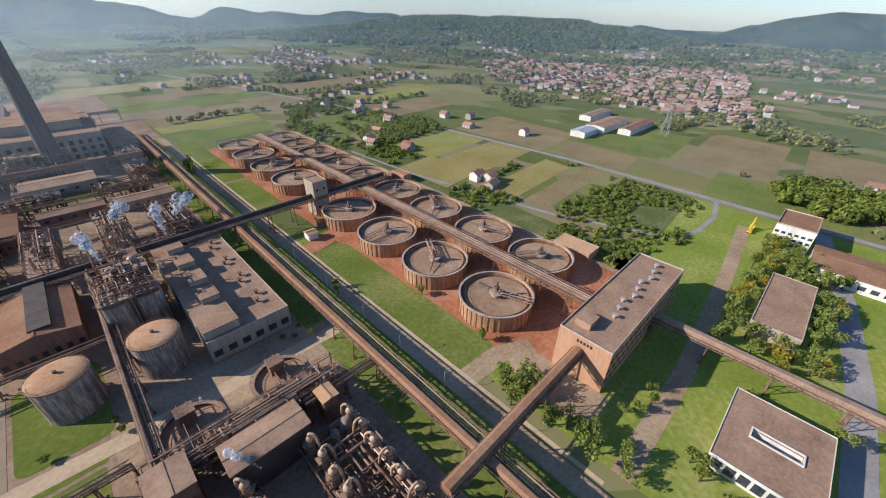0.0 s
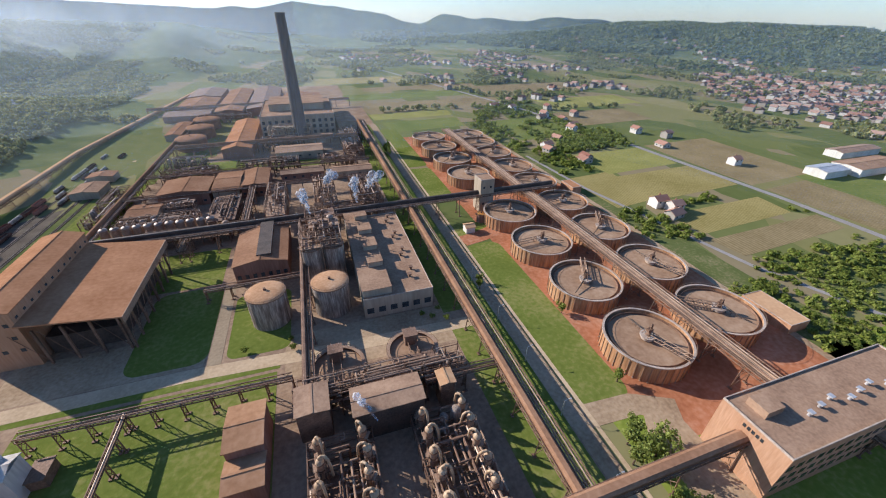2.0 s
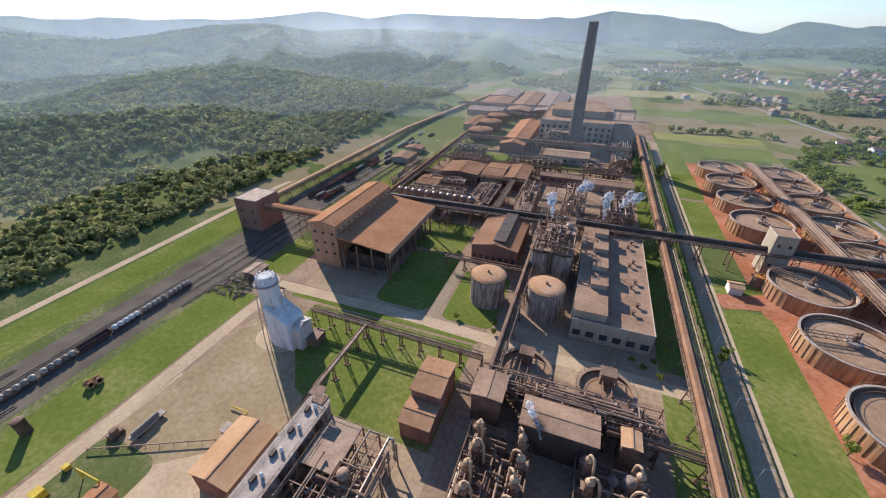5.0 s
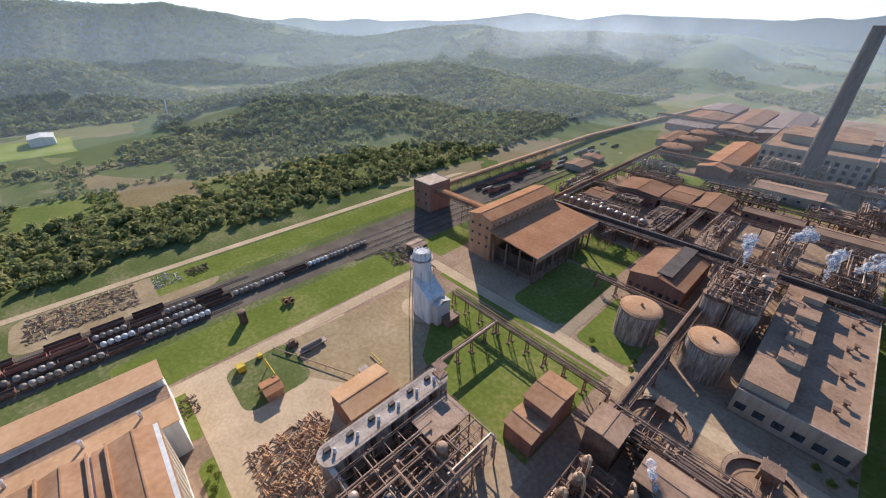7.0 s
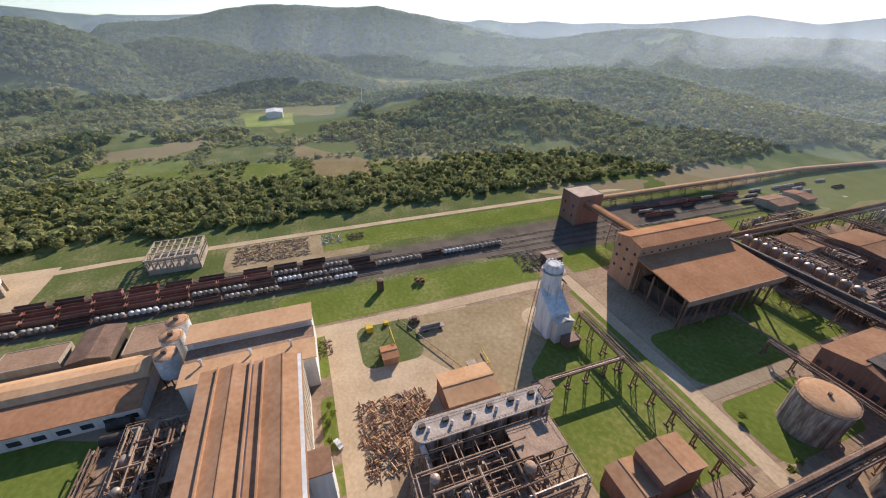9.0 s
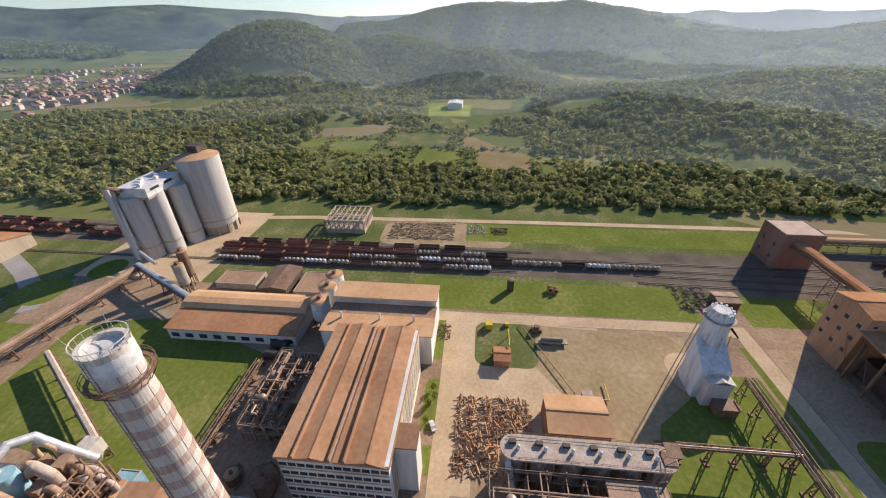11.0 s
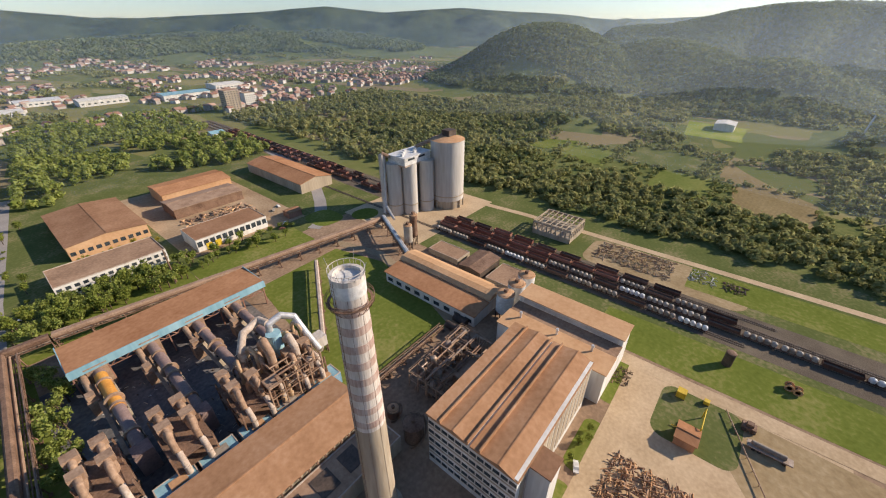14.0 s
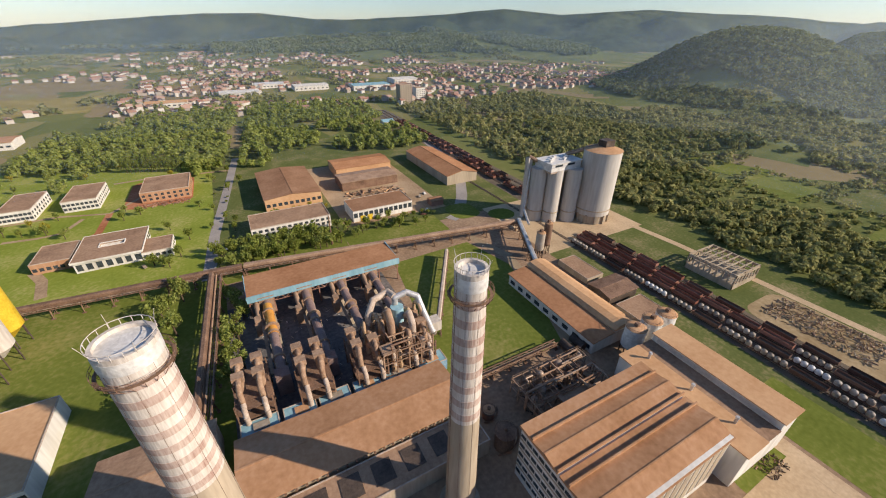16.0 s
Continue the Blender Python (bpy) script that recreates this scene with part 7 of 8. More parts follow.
def tree(kind, seed):
    rng = np.random.default_rng(seed)
    h, r, leaf, label = {"broad": (9.0, 3.4, "leaf", "leafy green deciduous tree on grass"), "pale": (8.0, 3.0, "leaf_pale", "pale green deciduous tree on grass"),
                         "gold": (7.5, 2.8, "leaf_yellow", "tree turning yellow in early autumn"), "tall": (15.0, 3.2, "leaf", "tall narrow green poplar tree"), "bush": (2.6, 1.8, "leaf", "round green bush on grass")}[kind]
    t = thing("bush" if kind == "bush" else "tree", 0, 0, label, "bush" if kind == "bush" else "tree")
    g = Geo()
    if kind != "bush":
        g.tube((0, 0, 0), (0.1, 0.05, h * 0.45), 0.28, 8, 0.18)
        g.tube((0.1, 0.05, h * 0.45), (0.0, 0.2, h * 0.8), 0.18, 6, 0.06)
    for k in range(6):
        a = k * 1.05 + seed
        z = h * (0.3 + 0.07 * k)
        g.tube((0.05, 0.05, z), (r * 0.6 * math.cos(a), r * 0.6 * math.sin(a), z + h * 0.16), 0.11, 5, 0.04)
    part("trunk", g, "bark", t)
    lobes = [(rng.normal() * r * 0.32, rng.normal() * r * 0.32, h * rng.uniform(0.0, 0.3)) for _ in range(6)]
    v = leaf_cloud(rng, lobes, [r * rng.uniform(0.5, 0.75) for _ in lobes], [h * rng.uniform(0.5, 0.68) for _ in lobes], 90, 0.2)
    v[:, 2] = np.maximum(v[:, 2] + h * 0.1, h * 0.08)
    part("crown", leaf_mesh("crown", v, leaf), leaf, t)
    return t


KINDS = [("broad", 1), ("broad", 2), ("pale", 3), ("pale", 4), ("gold", 5), ("tall", 6), ("bush", 7)]
NURSERY = {k: [] for k in ("broad", "pale", "gold", "tall", "bush")}
for k, s in KINDS:
    NURSERY[k].append([tree(k, s), False])
rnd = random.Random(12)


def plant(x, y, kind=None, scale=1.0):
    kind = kind or rnd.choice(("broad", "broad", "broad", "pale", "pale"))
    slot = rnd.choice(NURSERY[kind])
    m = pose(x, y, 0.05, 0, 0, rnd.uniform(0, 360))
    s = scale * rnd.uniform(0.8, 1.2)
    if slot[1]:
        o = copy_thing(slot[0], m)
    else:
        o = slot[0]
        o.matrix_basis = m
        slot[1] = True
    o.scale = (s, s, s * rnd.uniform(0.9, 1.1))


for x, y in ((83, 50), (80, 44), (86, 46), (88, 40), (91, 47), (83, 30), (85, 19), (88, 22), (84, 15), (90, 18), (90, 7), (85, 4), (87, 52), (84, 47), (89, 44), (86, 25)):
    plant(x, y, "pale", 1.15)
for x, y in ((106, 15), (117, 9), (110, 12), (122, 12), (97, 72), (99, 113), (96, 250)):
    plant(x, y, None, 0.75)
for x, y in ((69.5, 142), (71, 147), (67, 372), (66, 380), (70, 376), (68, 366), (72, 384)):
    plant(x, y, "tall" if y > 300 else "broad", 0.9 if y > 300 else 0.8)
for x, y in ((-22, 133), (-21, 127), (36, 131), (40, 128), (44, 133), (46, 125), (-40, 131)):
    plant(x, y, "bush")
for x, y in ((-85, -8), (-88, -6), (-92, -7), (-78, -8)):
    plant(x, y, "broad", 0.55)
for _ in range(110):
    x, y = rnd.uniform(162, 285), rnd.uniform(-42, 4)
    if not (184 < x < 240 and -26 < y < -4) and not (-50 < y < -36):
        plant(x, y, rnd.choice(("pale", "broad", "pale", "gold", "pale")), 1.15)
for x, y in ((104, -8), (110, -42), (100, -30), (98, -20), (144, -14), (146, -40), (100, -12)):
    plant(x, y, None, 0.9)
for k in range(16):
    plant(rnd.uniform(44, 58), -195 + 5.4 * k, "pale", 1.35)
for k in range(12):
    plant(rnd.uniform(18, 27), -182 + 5.4 * k, "pale", 1.15)
for _ in range(60):
    plant(rnd.uniform(-44, 28), rnd.uniform(-234, -209), None, 1.1)
for k in range(20):
    plant(-112 + 3.4 * k, rnd.uniform(-228, -214), None, 0.7)
for k in range(12):
    plant(-46 + 3.8 * k, rnd.uniform(-278, -270), rnd.choice(("broad", "gold")), 0.6)
for _ in range(46):
    x, y = rnd.uniform(36, 250), rnd.uniform(-470, -215)
    if not (40 < x < 165 and (-392 < y < -340 or -285 < y < -240)):
        plant(x, y, rnd.choice(("broad", "pale", "bush", "gold")), 0.9)
for x, y in ((31, -235), (19, -229), (8, -229), (-1, -218), (-17, -236), (4, -234), (-29, -233), (-62, -227), (-81, -231), (-83, -216), (-94, -213), (8, -361), (18, -344), (16, -274), (14, -236), (25, -226), (-50, -228), (-72, -229), (56, -283), (61, -236), (48, -240), (44, -262)):
    plant(x, y, rnd.choice(("broad", "pale")), 0.95)
for k in range(14):
    plant(99 - 3.4 * k, -436 + 1.4 * k, "tall", 1.0)
    plant(103 - 3.4 * k, -452 + 1.4 * k, "tall", 1.05)
for k in range(18):
    plant(rnd.choice((14, 26)) - 0.1 * k + rnd.uniform(-3, 3) + 6, -240 - 11 * k, rnd.choice(("broad", "bush", "pale")), 0.8)


def wood(name, spots, per, size, label, material="wood_far", grow=(3.2, 5.2), tall=(6, 10), seed=1):
    """A wood as one mass of leaf clumps over the land."""
    rng = np.random.default_rng(seed)
    pts = np.array([(x, y, land_height(x, y) - 0.3) for x, y in spots])
    r = rng.uniform(*grow, len(pts))
    v = leaf_cloud(rng, pts, r, rng.uniform(*tall, len(pts)), per, size, 0.45, 0.5, 3)
    return tagged(new(name, leaf_mesh(name, v, material, 3)), label, "trees", kind="stuff")


def scatter(n, x0, x1, y0, y1, seed, keep):
    g = np.random.default_rng(seed)
    out = []
    while len(out) < n:
        x, y = g.uniform(x0, x1), g.uniform(y0, y1)
        if keep(x, y):
            out.append((x, y))
    return out


def patchy(x, y, s=140, cut=0.0):
    return noise.noise(Vector((x / s, y / s, 5.5))) > cut


def in_plot(x, y):
    return any(x0 - 4 < x < x1 + 4 and y0 - 4 < y < y1 + 4 for x0, x1, y0, y1, _ in PLOTS)


def off_road(x, y):
    return abs(x - 340) > 6 or y > 360


wood("woodland_edge", scatter(1500, -330, -258, -260, 760, 21, lambda x, y: not in_plot(x, y)), 70, 0.26, "dense green riverside wood edge", seed=2, grow=(2.8, 5.0), tall=(5, 9))
def clearing(x, y):
    """Meadows and the works at the foot of the hills, kept free of trees."""
    return (-690 < x < -548 and -85 < y < 175) or (-565 < x < -385 and -300 < y < -150 and (x + 470) ** 2 / 95 ** 2 + (y + 222) ** 2 / 75 ** 2 < 1)


wood("woodland", scatter(11500, -900, -325, -420, 1100, 22, lambda x, y: not in_plot(x, y) and not clearing(x, y) and patchy(x, y, 60, -0.2)), 32, 0.34, "patchy mixed woodland beyond the river", seed=3, grow=(2.6, 5.6), tall=(4, 9))
wood("undergrowth", scatter(13000, -780, -262, -400, 1000, 35, lambda x, y: not in_plot(x, y) and not clearing(x, y) and patchy(x, y, 38, -0.3)), 10, 0.5, "low bushes and young trees filling the wood", seed=16, grow=(1.6, 3.4), tall=(1.5, 4.5))
wood("plot_hedges", scatter(420, -480, -340, -200, 320, 36, lambda x, y: in_plot(x, y) and not any(x0 + 5 < x < x1 - 4 and y0 + 5 < y < y1 - 5 for x0, x1, y0, y1, _ in PLOTS)), 24, 0.34, "hedges round the small plots", seed=17, grow=(1.5, 3.2), tall=(2, 5))
wood("south_hill_wood", scatter(6500, -1900, 900, -2700, -900, 37, lambda x, y: land_height(x, y) > 12 and not (x < -800 and y > -1000) and patchy(x, y, 200, -0.3)), 9, 0.6, "forest over the southern ridges", "hill_leaf", seed=18, grow=(7, 12), tall=(9, 15))
wood("hill_wood", scatter(30000, -1800, -420, -1050, 1600, 23, lambda x, y: land_height(x, y) > 6 and math.hypot(x, y) < 1720 and (patchy(x, y, 95, -0.3) or land_height(x, y) > 130 or (x < -800 and -800 < y < 160))), 15, 0.42, "forest covering the hills", "hill_leaf", seed=4, grow=(4.0, 7.5), tall=(6, 11))
wood("silo_wood", scatter(1500, -560, -228, -640, -190, 24, lambda x, y: x < -236 - 0.1 * abs(y + 200) ** 0.8 and not in_plot(x, y)), 50, 0.3, "dense wood behind the silos", seed=5, grow=(3.2, 5.6), tall=(6, 11))
wood("park_grove", scatter(1500, -200, 190, -720, -396, 25, lambda x, y: patchy(x, y, 60, -0.3) and abs(x - 8 - (y + 440) * 0.1) > 8 and not (50 < x < 108 and y > -470)), 70, 0.27, "grove of leafy park trees", "leaf_pale", seed=6, grow=(3.2, 5.5), tall=(8, 14))
wood("field_hedges", scatter(900, 192, 345, 40, 620, 26, lambda x, y: not in_plot(x, y) and off_road(x, y) and patchy(x, y, 28, 0.12)), 46, 0.26, "hedges and scrub between the fields", "leaf", seed=7, grow=(1.6, 3.4), tall=(2, 5))
wood("lane_scrub", scatter(420, 205, 330, 48, 112, 27, lambda x, y: patchy(x, y, 34, 0.0)), 50, 0.26, "thick scrub along the lane", "leaf", seed=8, grow=(1.4, 2.6), tall=(1.6, 3.2))
wood("plain_trees", scatter(4200, 345, 1500, -900, 1500, 28, lambda x, y: not in_plot(x, y) and patchy(x, y, 90, 0.22)), 30, 0.34, "clumps of trees over the plain", seed=9, grow=(3, 6), tall=(5, 11))
wood("north_trees", scatter(2600, -300, 420, 560, 1900, 29, lambda x, y: not (-200 < x < 70 and y < 850) and not in_plot(x, y) and patchy(x, y, 80, 0.15)), 30, 0.36, "hedgerows and copses on the plain", seed=10, grow=(3, 6), tall=(5, 10))
wood("far_belt", scatter(2600, 900, 2300, -500, 1900, 30, lambda x, y: math.hypot(x, y) > 1250 and patchy(x, y, 260, -0.1)), 16, 0.5, "dark belt of woods before the hills", "hill_leaf", seed=11, grow=(6, 10), tall=(8, 14))
wood("east_hill_wood", scatter(7000, 300, 2500, 100, 2600, 34, lambda x, y: land_height(x, y) > 6 and patchy(x, y, 240, -0.35)), 10, 0.6, "forest over the far ridges", "hill_leaf", seed=15, grow=(8, 13), tall=(9, 15))
wood("south_trees", scatter(4500, -1100, 1300, -2300, -640, 31, lambda x, y: patchy(x, y, 100, 0.2)), 22, 0.42, "trees among the town houses", seed=12, grow=(3.5, 7), tall=(5, 11))
wood("tank_side_trees", scatter(420, 192, 320, 290, 620, 38, lambda x, y: patchy(x, y, 30, 0.0) and not in_plot(x, y)), 44, 0.28, "garden trees and hedges beyond the tanks", "leaf", seed=19, grow=(1.8, 3.6), tall=(3, 7))
wood("roadside_trees", scatter(260, 190, 350, 330, 460, 32, lambda x, y: patchy(x, y, 22, 0.05)), 60, 0.24, "orchard trees by the farm houses", "leaf_pale", seed=13, grow=(2, 3.5), tall=(4, 7))
wood("field_copse", scatter(150, 355, 440, -60, 20, 33, lambda x, y: math.hypot(x - 395, y + 20) < 38), 90, 0.22, "dense copse of tall trees in the fields", "leaf", seed=14, grow=(3.5, 6), tall=(9, 15))


# ---- houses ----
def house(seed):
    rnd = random.Random(seed)
    t = thing("house", 0, 0, "pale rendered village house with a red tiled roof", "house", "village houses")
    a, b, h = rnd.uniform(4, 5.2), rnd.uniform(4.4, 6), rnd.choice((3.4, 5.8, 6.2))
    part("wall", Geo().box(-a, a, -b, b, 0, h).gable_wall(-a, a, -b, b, h, 2.6, "y"), "plaster", t)
    part("roof", Geo().gable(-a, a, -b, b, h, 2.7, "y", 0.6, 0.25), "red_tile", t)
    part("stack", Geo().box(1, 1.7, -1, -0.3, h + 1, h + 3.6), "brick_red", t)
    windows(t, -a, a, -b, b, "s", (1.2,) if h < 4 else (4.0,), 2, 1.4, 1.4)
    windows(t, -a, a, -b, b, "w", (1.2,) if h < 4 else (4.0,), 2, 1.4, 1.4)
    return t


MODELS = [[house(s), False] for s in (1, 2, 3, 4)]
rnd = random.Random(44)


def settle_house(x, y, a):
    slot = rnd.choice(MODELS)
    m = pose(x, y, land_height(x, y), 0, 0, a)
    if slot[1]:
        copy_thing(slot[0], m)
    else:
        slot[0].matrix_basis = m
        slot[1] = True


for x, y in ((233, 178), (241, 186), (236, 196), (245, 298), (252, 305), (359, 317), (225, 330), (232, 345), (262, 372), (300, 400), (316, 420), (322, 452), (310, 480), (352, 470), (340, 520), (300, 470), (286, 530), (270, 560),
             (420, -62), (432, -50), (440, -72), (452, -40), (415, -85), (465, -66), (380, 250), (392, 345), (372, 372)):
    settle_house(x, y, rnd.choice((0, 90, 15, 100)))


def town(name, spots, label, seed, big=1.0):
    """Far houses: walls and pitched roofs, joined."""
    rng = random.Random(seed)
    w, r = Geo(), Geo()
    for x, y in spots:
        z = land_height(x, y)
        a, b, h = rng.uniform(3.6, 5.5) * big, rng.uniform(4, 6.5) * big, rng.uniform(3.5, 7) * (big ** 0.3)
        k0, k1 = len(w.v), len(r.v)
        w.box(-a, a, -b, b, 0, h)
        r.gable(-a, a, -b, b, h, 2.8 * big ** 0.2, "y", 0.5, 0.3)
        t = rng.choice((0.35, 1.92)) + rng.uniform(-0.12, 0.12)
        c, s = math.cos(t), math.sin(t)
        for g, k in ((w, k0), (r, k1)):
            for i in range(k, len(g.v)):
                p = g.v[i]
                g.v[i] = (x + p[0] * c - p[1] * s, y + p[0] * s + p[1] * c, z + p[2])
    o = thing(name, 0, 0, label, "houses", kind="stuff")
    part("walls", w, "plaster_far", o)
    part("roofs", r, "tile_far", o)


M["plaster_far"] = surface("plaster_far", (0.34, 0.29, 0.24), (0.56, 0.51, 0.45), 0.02, 0.3, island=0.7, bump=0)
M["tile_far"] = surface("tile_far", (0.27, 0.14, 0.1), (0.42, 0.27, 0.2), 0.02, 0.3, island=0.75, bump=0)
spots = []
g = random.Random(8)
for i in range(46):
    for j in range(30):
        u, v = 690 + 13.5 * i + g.uniform(-2, 2), 90 + 24 * j + (9 if g.random() < 0.5 else 0) + g.uniform(-2, 2)
        x, y = u, v + (u - 690) * 0.22
        lim = 400 + (u - 690) * 1.1
        if g.random() < 0.72 and y < min(lim + 150, 780) and y > 60 - (u - 690) * 0.1 and math.hypot(x, y) < 1230:
            spots.append((x, y))
town("village", spots, "dense village of red-roofed houses on the plain", 3)
spots = [(x, y) for x, y in scatter(900, -900, 160, -1250, -640, 41, lambda x, y: land_height(x, y) < 40 and y < -640 - 0.25 * abs(x + 300) * 0.4 and patchy(x, y, 120, -0.15))]
spots = spots[::2] + spots[1::4]
town("village_edge", [p for p in scatter(80, 620, 780, 60, 440, 40, lambda x, y: not in_plot(x, y))], "loose rows of red-roofed houses at the village edge", 4)
town("town", spots, "town of red-roofed houses beyond the park", 5)
town("hill_suburb", scatter(260, -1250, -560, -1150, -620, 42, lambda x, y: patchy(x, y, 90, 0.0)), "houses on the slope below the hill", 6)
town("far_suburb", scatter(900, -700, 1500, -2300, -1250, 43, lambda x, y: land_height(x, y) < 60 and patchy(x, y, 150, 0.05)), "distant houses along the valley", 7, 1.3)
town("west_suburb", scatter(260, 250, 700, -900, -420, 44, lambda x, y: patchy(x, y, 80, 0.0)), "houses and yards beyond the park", 9)
town("north_hamlet", scatter(240, 120, 700, 560, 1500, 45, lambda x, y: patchy(x, y, 120, 0.2)), "scattered farmhouses on the plain", 10)
town("east_hamlet", scatter(500, 900, 2200, -300, 1700, 46, lambda x, y: patchy(x, y, 200, 0.1)), "scattered houses below the hills", 11, 1.2)
for i, (x0, x1, y0, y1, h, m) in enumerate(((-200, -130, -930, -890, 9, "white_wall"), (-320, -240, -880, -840, 10, "blue_trim"), (-60, 10, -900, -860, 8, "white_wall"), (-420, -360, -960, -910, 9, "white_wall"),
                                          (-120, -60, -1000, -960, 8, "drum_white"), (290, 380, -700, -640, 8, "silver"), (400, 500, -640, -600, 8, "silver"), (220, 270, -620, -585, 8, "brick_tan"), (60, 120, -820, -790, 8, "roof_tan"),
                                          (455, 520, 190, 214, 7, "felt"), (470, 540, 165, 180, 6, "brick_red"), (500, 560, 230, 246, 6, "rust_light"), (420, 450, 196, 214, 6, "silver"))):
    block("trade_hall", x0, x1, y0, y1, h, "white_wall", m, "large pale trade hall with a low roof near the town", "warehouse", 0.3, "gable", "x", 1.5, wins=(("n", (3,), 8, 4, 2),))
block("tower_block", -290, -268, -674, -654, 31, "concrete", "felt", "bare concrete tower block on the edge of town", "tower block", 0.8, wins=(("n", tuple(3 + 3.2 * k for k in range(9)), 5, 1.8, 1.5), ("e", tuple(3 + 3.2 * k for k in range(9)), 5, 1.8, 1.5)))
block("tower_block", -330, -312, -700, -684, 20, "white_wall", "felt", "white apartment block on the edge of town", "tower block", 0.8, wins=(("n", tuple(3 + 3.2 * k for k in range(5)), 5, 1.8, 1.5),))
t = block("mine_house", -640, -612, -46, -24, 8, "white_wall", "white_wall", "white works building at the foot of the hills", "building", 0.3, "gable", "x", 1.5)
t = thing("mine_mast", -618, 90, "pale inclined conveyor mast in a meadow", "mast")
part("boom", Geo().bar((0, 0, 0), (-6, 4, 34), 1.2), "silver", t)
part("base", Geo().box(-8, 8, -8, 8, 0, 5), "white_wall", t)
flat("ground_hill_meadow", [(-545, -292), (-470, -292), (-395, -200), (-400, -152), (-470, -158), (-552, -222)], "grass", 0.32, "smooth green meadow among the woods")
flat("ground_mine_field", [(-700, -20), (-652, -22), (-642, 170), (-690, 160)], "crop_c", 0.3, "ploughed strip below the hills")
road("road_wood", [(-316, 120), (-312, 200), (-300, 300), (-270, 420)], 3, "pale_road", 0.3, "pale track through the wood")
flat("ground_mine_meadow", [(-650, -80), (-562, -70), (-552, 165), (-640, 172)], "lawn_bright", 0.3, "pale green meadow below the hills")


# ---- steam ----
def steam_material():
    m = bpy.data.materials.new("steam")
    m.use_nodes = True
    n, l = m.node_tree.nodes, m.node_tree.links
    bsdf = n["Principled BSDF"]
    bsdf.inputs["Base Color"].default_value = (0.9, 0.9, 0.9, 1)
    bsdf.inputs["Roughness"].default_value = 1.0
    bsdf.inputs["Specular IOR Level"].default_value = 0.0
    geo = n.new("ShaderNodeNewGeometry")
    a = n.new("ShaderNodeTexNoise")
    a.inputs["Scale"].default_value = 0.7
    a.inputs["Detail"].default_value = 5
    l.new(geo.outputs["Position"], a.inputs["Vector"])
    mr = n.new("ShaderNodeMapRange")
    mr.inputs["From Min"].default_value, mr.inputs["From Max"].default_value = 0.35, 0.7
    mr.inputs["To Min"].default_value, mr.inputs["To Max"].default_value = 0.0, 0.42
    l.new(a.outputs["Fac"], mr.inputs[0])
    l.new(mr.outputs[0], bsdf.inputs["Alpha"])
    return m


M["steam"] = steam_material()


def steam(x, y, z, length, drift, size, seed):
    rnd = random.Random(seed)
    t = thing("steam_plume", x, y, "white steam drifting from a vent", "steam", z=z)
    for k in range(14):
        f = k / 13
        g = Geo()
        c = Vector((drift[0] * f * length + rnd.uniform(-1, 1) * size * f, drift[1] * f * length + rnd.uniform(-1, 1) * size * f, length * (0.15 + 0.85 * f ** 0.8) * drift[2]))
        r = size * (0.3 + 0.7 * f) * rnd.uniform(0.7, 1.2)
        g.ball((0, 0, 0), r, 18, 12)
        for i, p in enumerate(g.v):
            q = Vector(p)
            q *= 1 + 0.35 * noise.fractal(q / r * 1.3 + Vector((seed, k, 0)), 1.0, 2.0, 3)
            g.v[i] = tuple(c + q)
        part("puff", g, "steam", t, smooth=True)


steam(-8, 205, 24, 16, (-0.2, 0.9, 0.35), 2.0, 1)
steam(-9, 232, 14, 14, (-0.3, 0.5, 0.7), 2.2, 2)
steam(2, 262, 16, 14, (0.5, 0.3, 0.6), 3.0, 3)
steam(21, 236, 12, 15, (-0.1, 0.5, 1.0), 2.6, 4)
steam(30, 254, 14, 14, (0.6, 0.4, 0.6), 3.2, 5)
steam(6, 77, 9, 10, (-0.5, 0.5, 0.8), 1.2, 6)


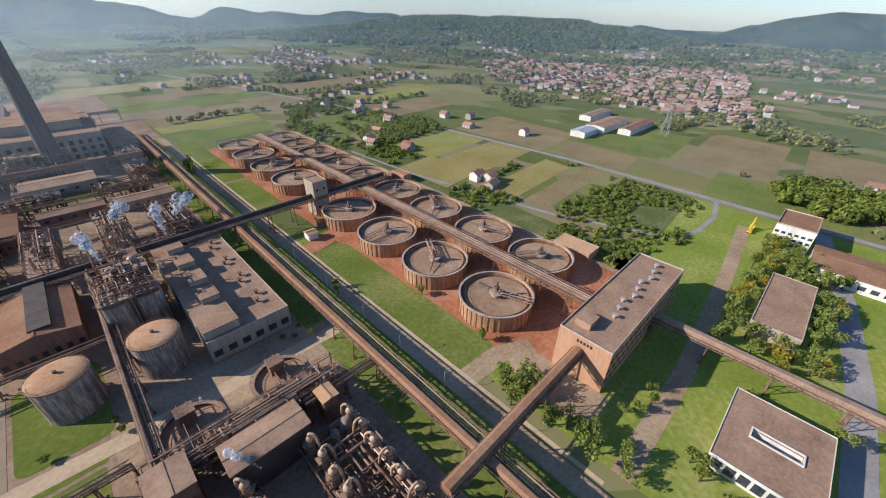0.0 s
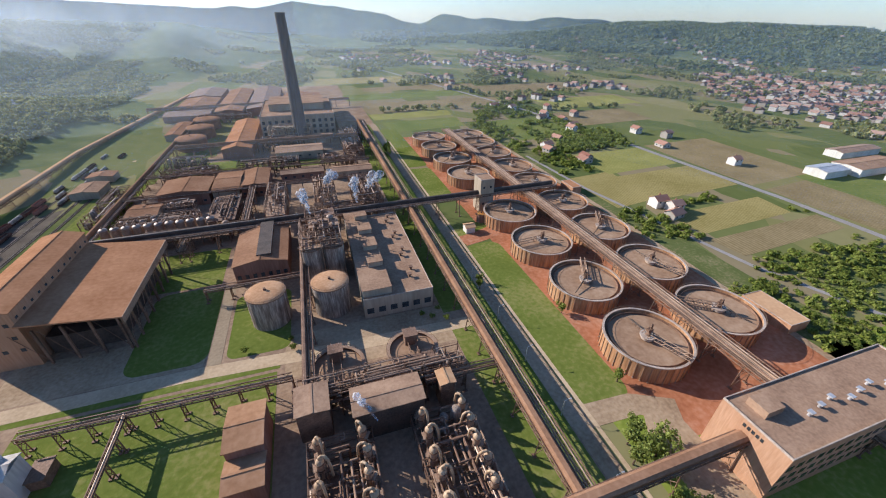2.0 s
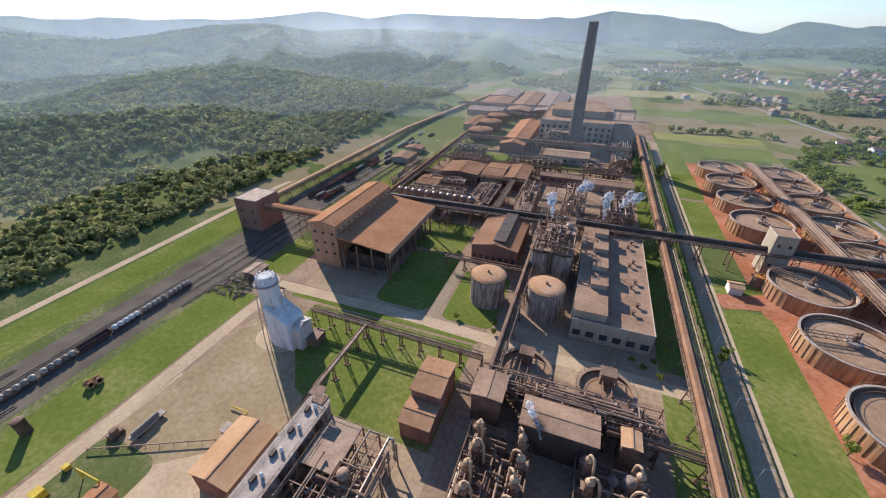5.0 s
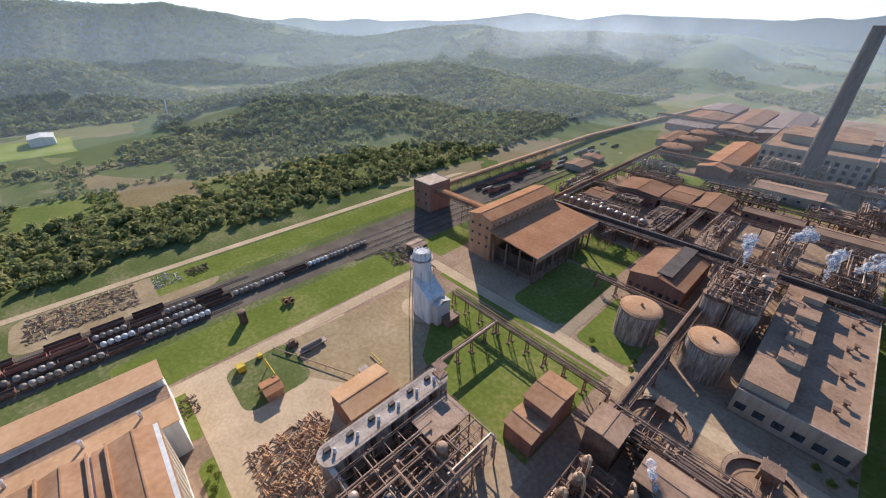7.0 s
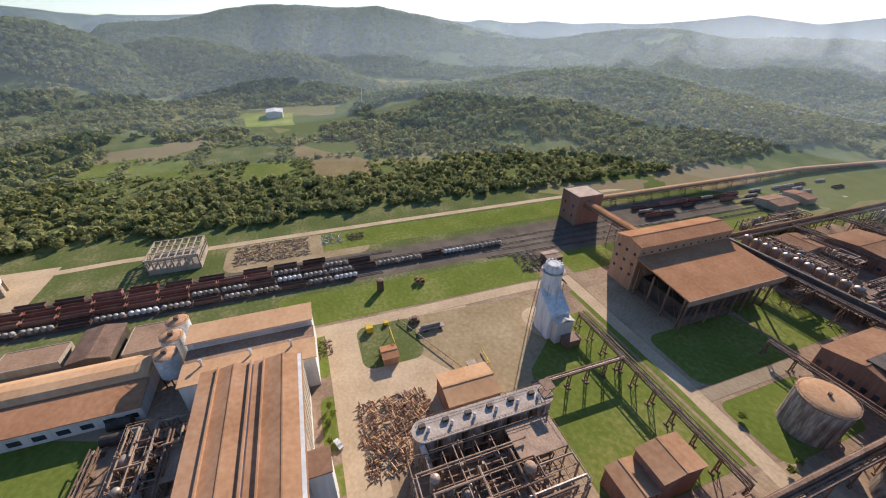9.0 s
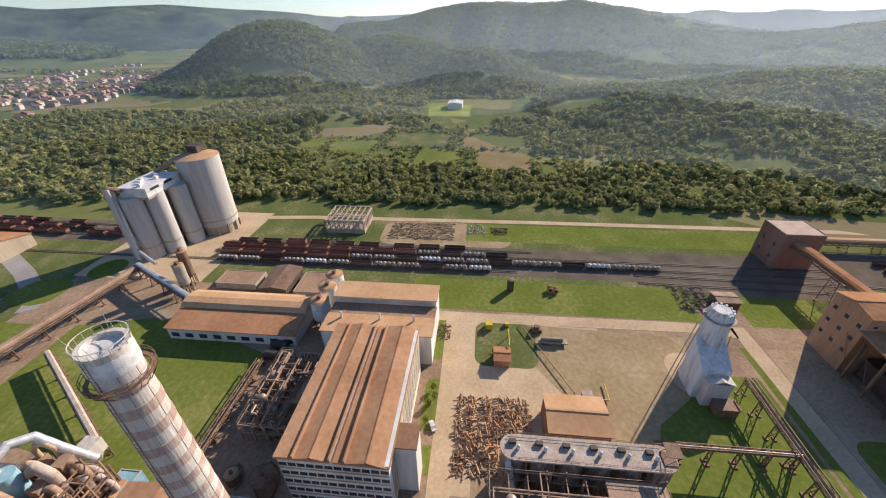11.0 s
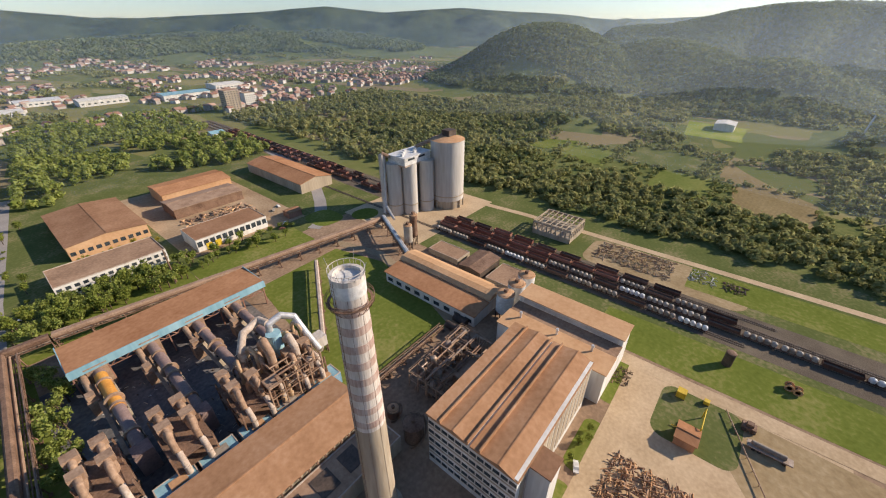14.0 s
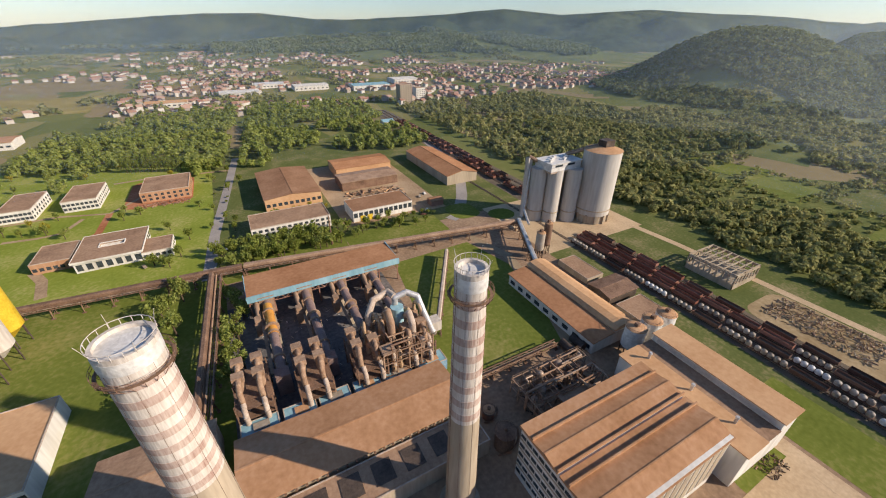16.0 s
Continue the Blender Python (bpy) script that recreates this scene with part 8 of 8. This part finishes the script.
# ---- tinted sheets standing in for haze over the valley and smoke drifting from the works ----
def haze_material(name, density, low, high, centre=None, reach=None):
    """See-through tinted sheet standing in for haze or smoke: lets most light through, scatters a little, mostly
    forwards; it thins out upwards.
    """
    m = bpy.data.materials.new(name)
    m.use_nodes = True
    n, l = m.node_tree.nodes, m.node_tree.links
    n.remove(n["Principled BSDF"])
    geo = n.new("ShaderNodeNewGeometry")
    sep = n.new("ShaderNodeSeparateXYZ")
    l.new(geo.outputs["Position"], sep.inputs[0])
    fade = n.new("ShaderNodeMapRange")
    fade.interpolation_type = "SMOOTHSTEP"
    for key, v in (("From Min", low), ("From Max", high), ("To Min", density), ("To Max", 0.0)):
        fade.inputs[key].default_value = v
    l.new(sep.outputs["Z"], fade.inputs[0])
    tex = n.new("ShaderNodeTexNoise")
    tex.inputs["Scale"].default_value = 0.0022 if centre is None else 0.006
    tex.inputs["Detail"].default_value = 4
    tex.inputs["Distortion"].default_value = 0.0 if centre is None else 0.8
    l.new(geo.outputs["Position"], tex.inputs["Vector"])
    wisp = n.new("ShaderNodeMapRange")
    for key, v in (("From Min", 0.3 if centre is None else 0.4), ("From Max", 0.7), ("To Min", 0.75 if centre is None else 0.0), ("To Max", 1.25 if centre is None else 1.0)):
        wisp.inputs[key].default_value = v
    l.new(tex.outputs["Fac"], wisp.inputs[0])
    mul = n.new("ShaderNodeMath")
    mul.operation = "MULTIPLY"
    l.new(fade.outputs[0], mul.inputs[0])
    l.new(wisp.outputs[0], mul.inputs[1])
    amount = mul.outputs[0]
    if centre is not None:
        mp = n.new("ShaderNodeMapping")
        mp.vector_type = "TEXTURE"
        mp.inputs["Location"].default_value = centre
        mp.inputs["Scale"].default_value = reach
        l.new(geo.outputs["Position"], mp.inputs["Vector"])
        ball = n.new("ShaderNodeTexGradient")
        ball.gradient_type = "QUADRATIC_SPHERE"
        l.new(mp.outputs[0], ball.inputs["Vector"])
        cut = n.new("ShaderNodeMath")
        cut.operation = "MULTIPLY"
        l.new(amount, cut.inputs[0])
        l.new(ball.outputs["Fac"], cut.inputs[1])
        amount = cut.outputs[0]
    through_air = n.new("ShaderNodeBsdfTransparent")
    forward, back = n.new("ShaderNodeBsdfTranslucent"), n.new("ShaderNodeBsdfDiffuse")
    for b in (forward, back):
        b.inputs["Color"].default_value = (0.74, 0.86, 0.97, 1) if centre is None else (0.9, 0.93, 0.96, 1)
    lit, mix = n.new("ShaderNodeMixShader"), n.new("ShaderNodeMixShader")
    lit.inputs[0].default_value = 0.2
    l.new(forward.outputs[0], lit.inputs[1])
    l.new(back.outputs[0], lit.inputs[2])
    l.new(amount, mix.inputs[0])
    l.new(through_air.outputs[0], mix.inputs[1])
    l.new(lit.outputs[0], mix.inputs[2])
    l.new(mix.outputs[0], n["Material Output"].inputs["Surface"])
    return m


def veil_sheet(r, top, a0, a1, steps, rows):
    """A curved upright sheet round the valley, between two bearings, to carry haze or smoke."""
    g = Geo()
    vs = []
    for j in range(rows + 1):
        for i in range(steps + 1):
            a = radians(a0 + (a1 - a0) * i / steps)
            q = r * (1 + 0.05 * math.sin(5 * a + r))
            vs.append((-q * math.sin(a), q * math.cos(a), top * j / rows - 2))
    fs = [(j * (steps + 1) + i, j * (steps + 1) + i + 1, (j + 1) * (steps + 1) + i + 1, (j + 1) * (steps + 1) + i) for j in range(rows) for i in range(steps)]
    return g.add(vs, fs)


# haze imitated by six added see-through shells, blue tint set in their colour
haze = thing("valley_haze", 0, 0, "rings of thin blue-tinted see-through sheets standing in for valley haze", "haze", kind="stuff")
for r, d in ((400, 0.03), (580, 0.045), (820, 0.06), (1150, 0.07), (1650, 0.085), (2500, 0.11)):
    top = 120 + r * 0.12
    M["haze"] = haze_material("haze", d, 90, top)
    part("haze_layer", veil_sheet(r, top, 0, 360, 120, 2), "haze", haze, smooth=True)
smoke = thing("smoke_drift", 0, 0, "pale smoke drifting low over the wooded hills", "smoke", kind="stuff")
M["smoke"] = haze_material("smoke", 0.2, 90, 230, (-600, 1100, 105), (820, 620, 190))
for r in (1080, 1200, 1310):
    part("smoke_layer", veil_sheet(r, 235, 0, 62, 40, 3), "smoke", smoke, smooth=True)
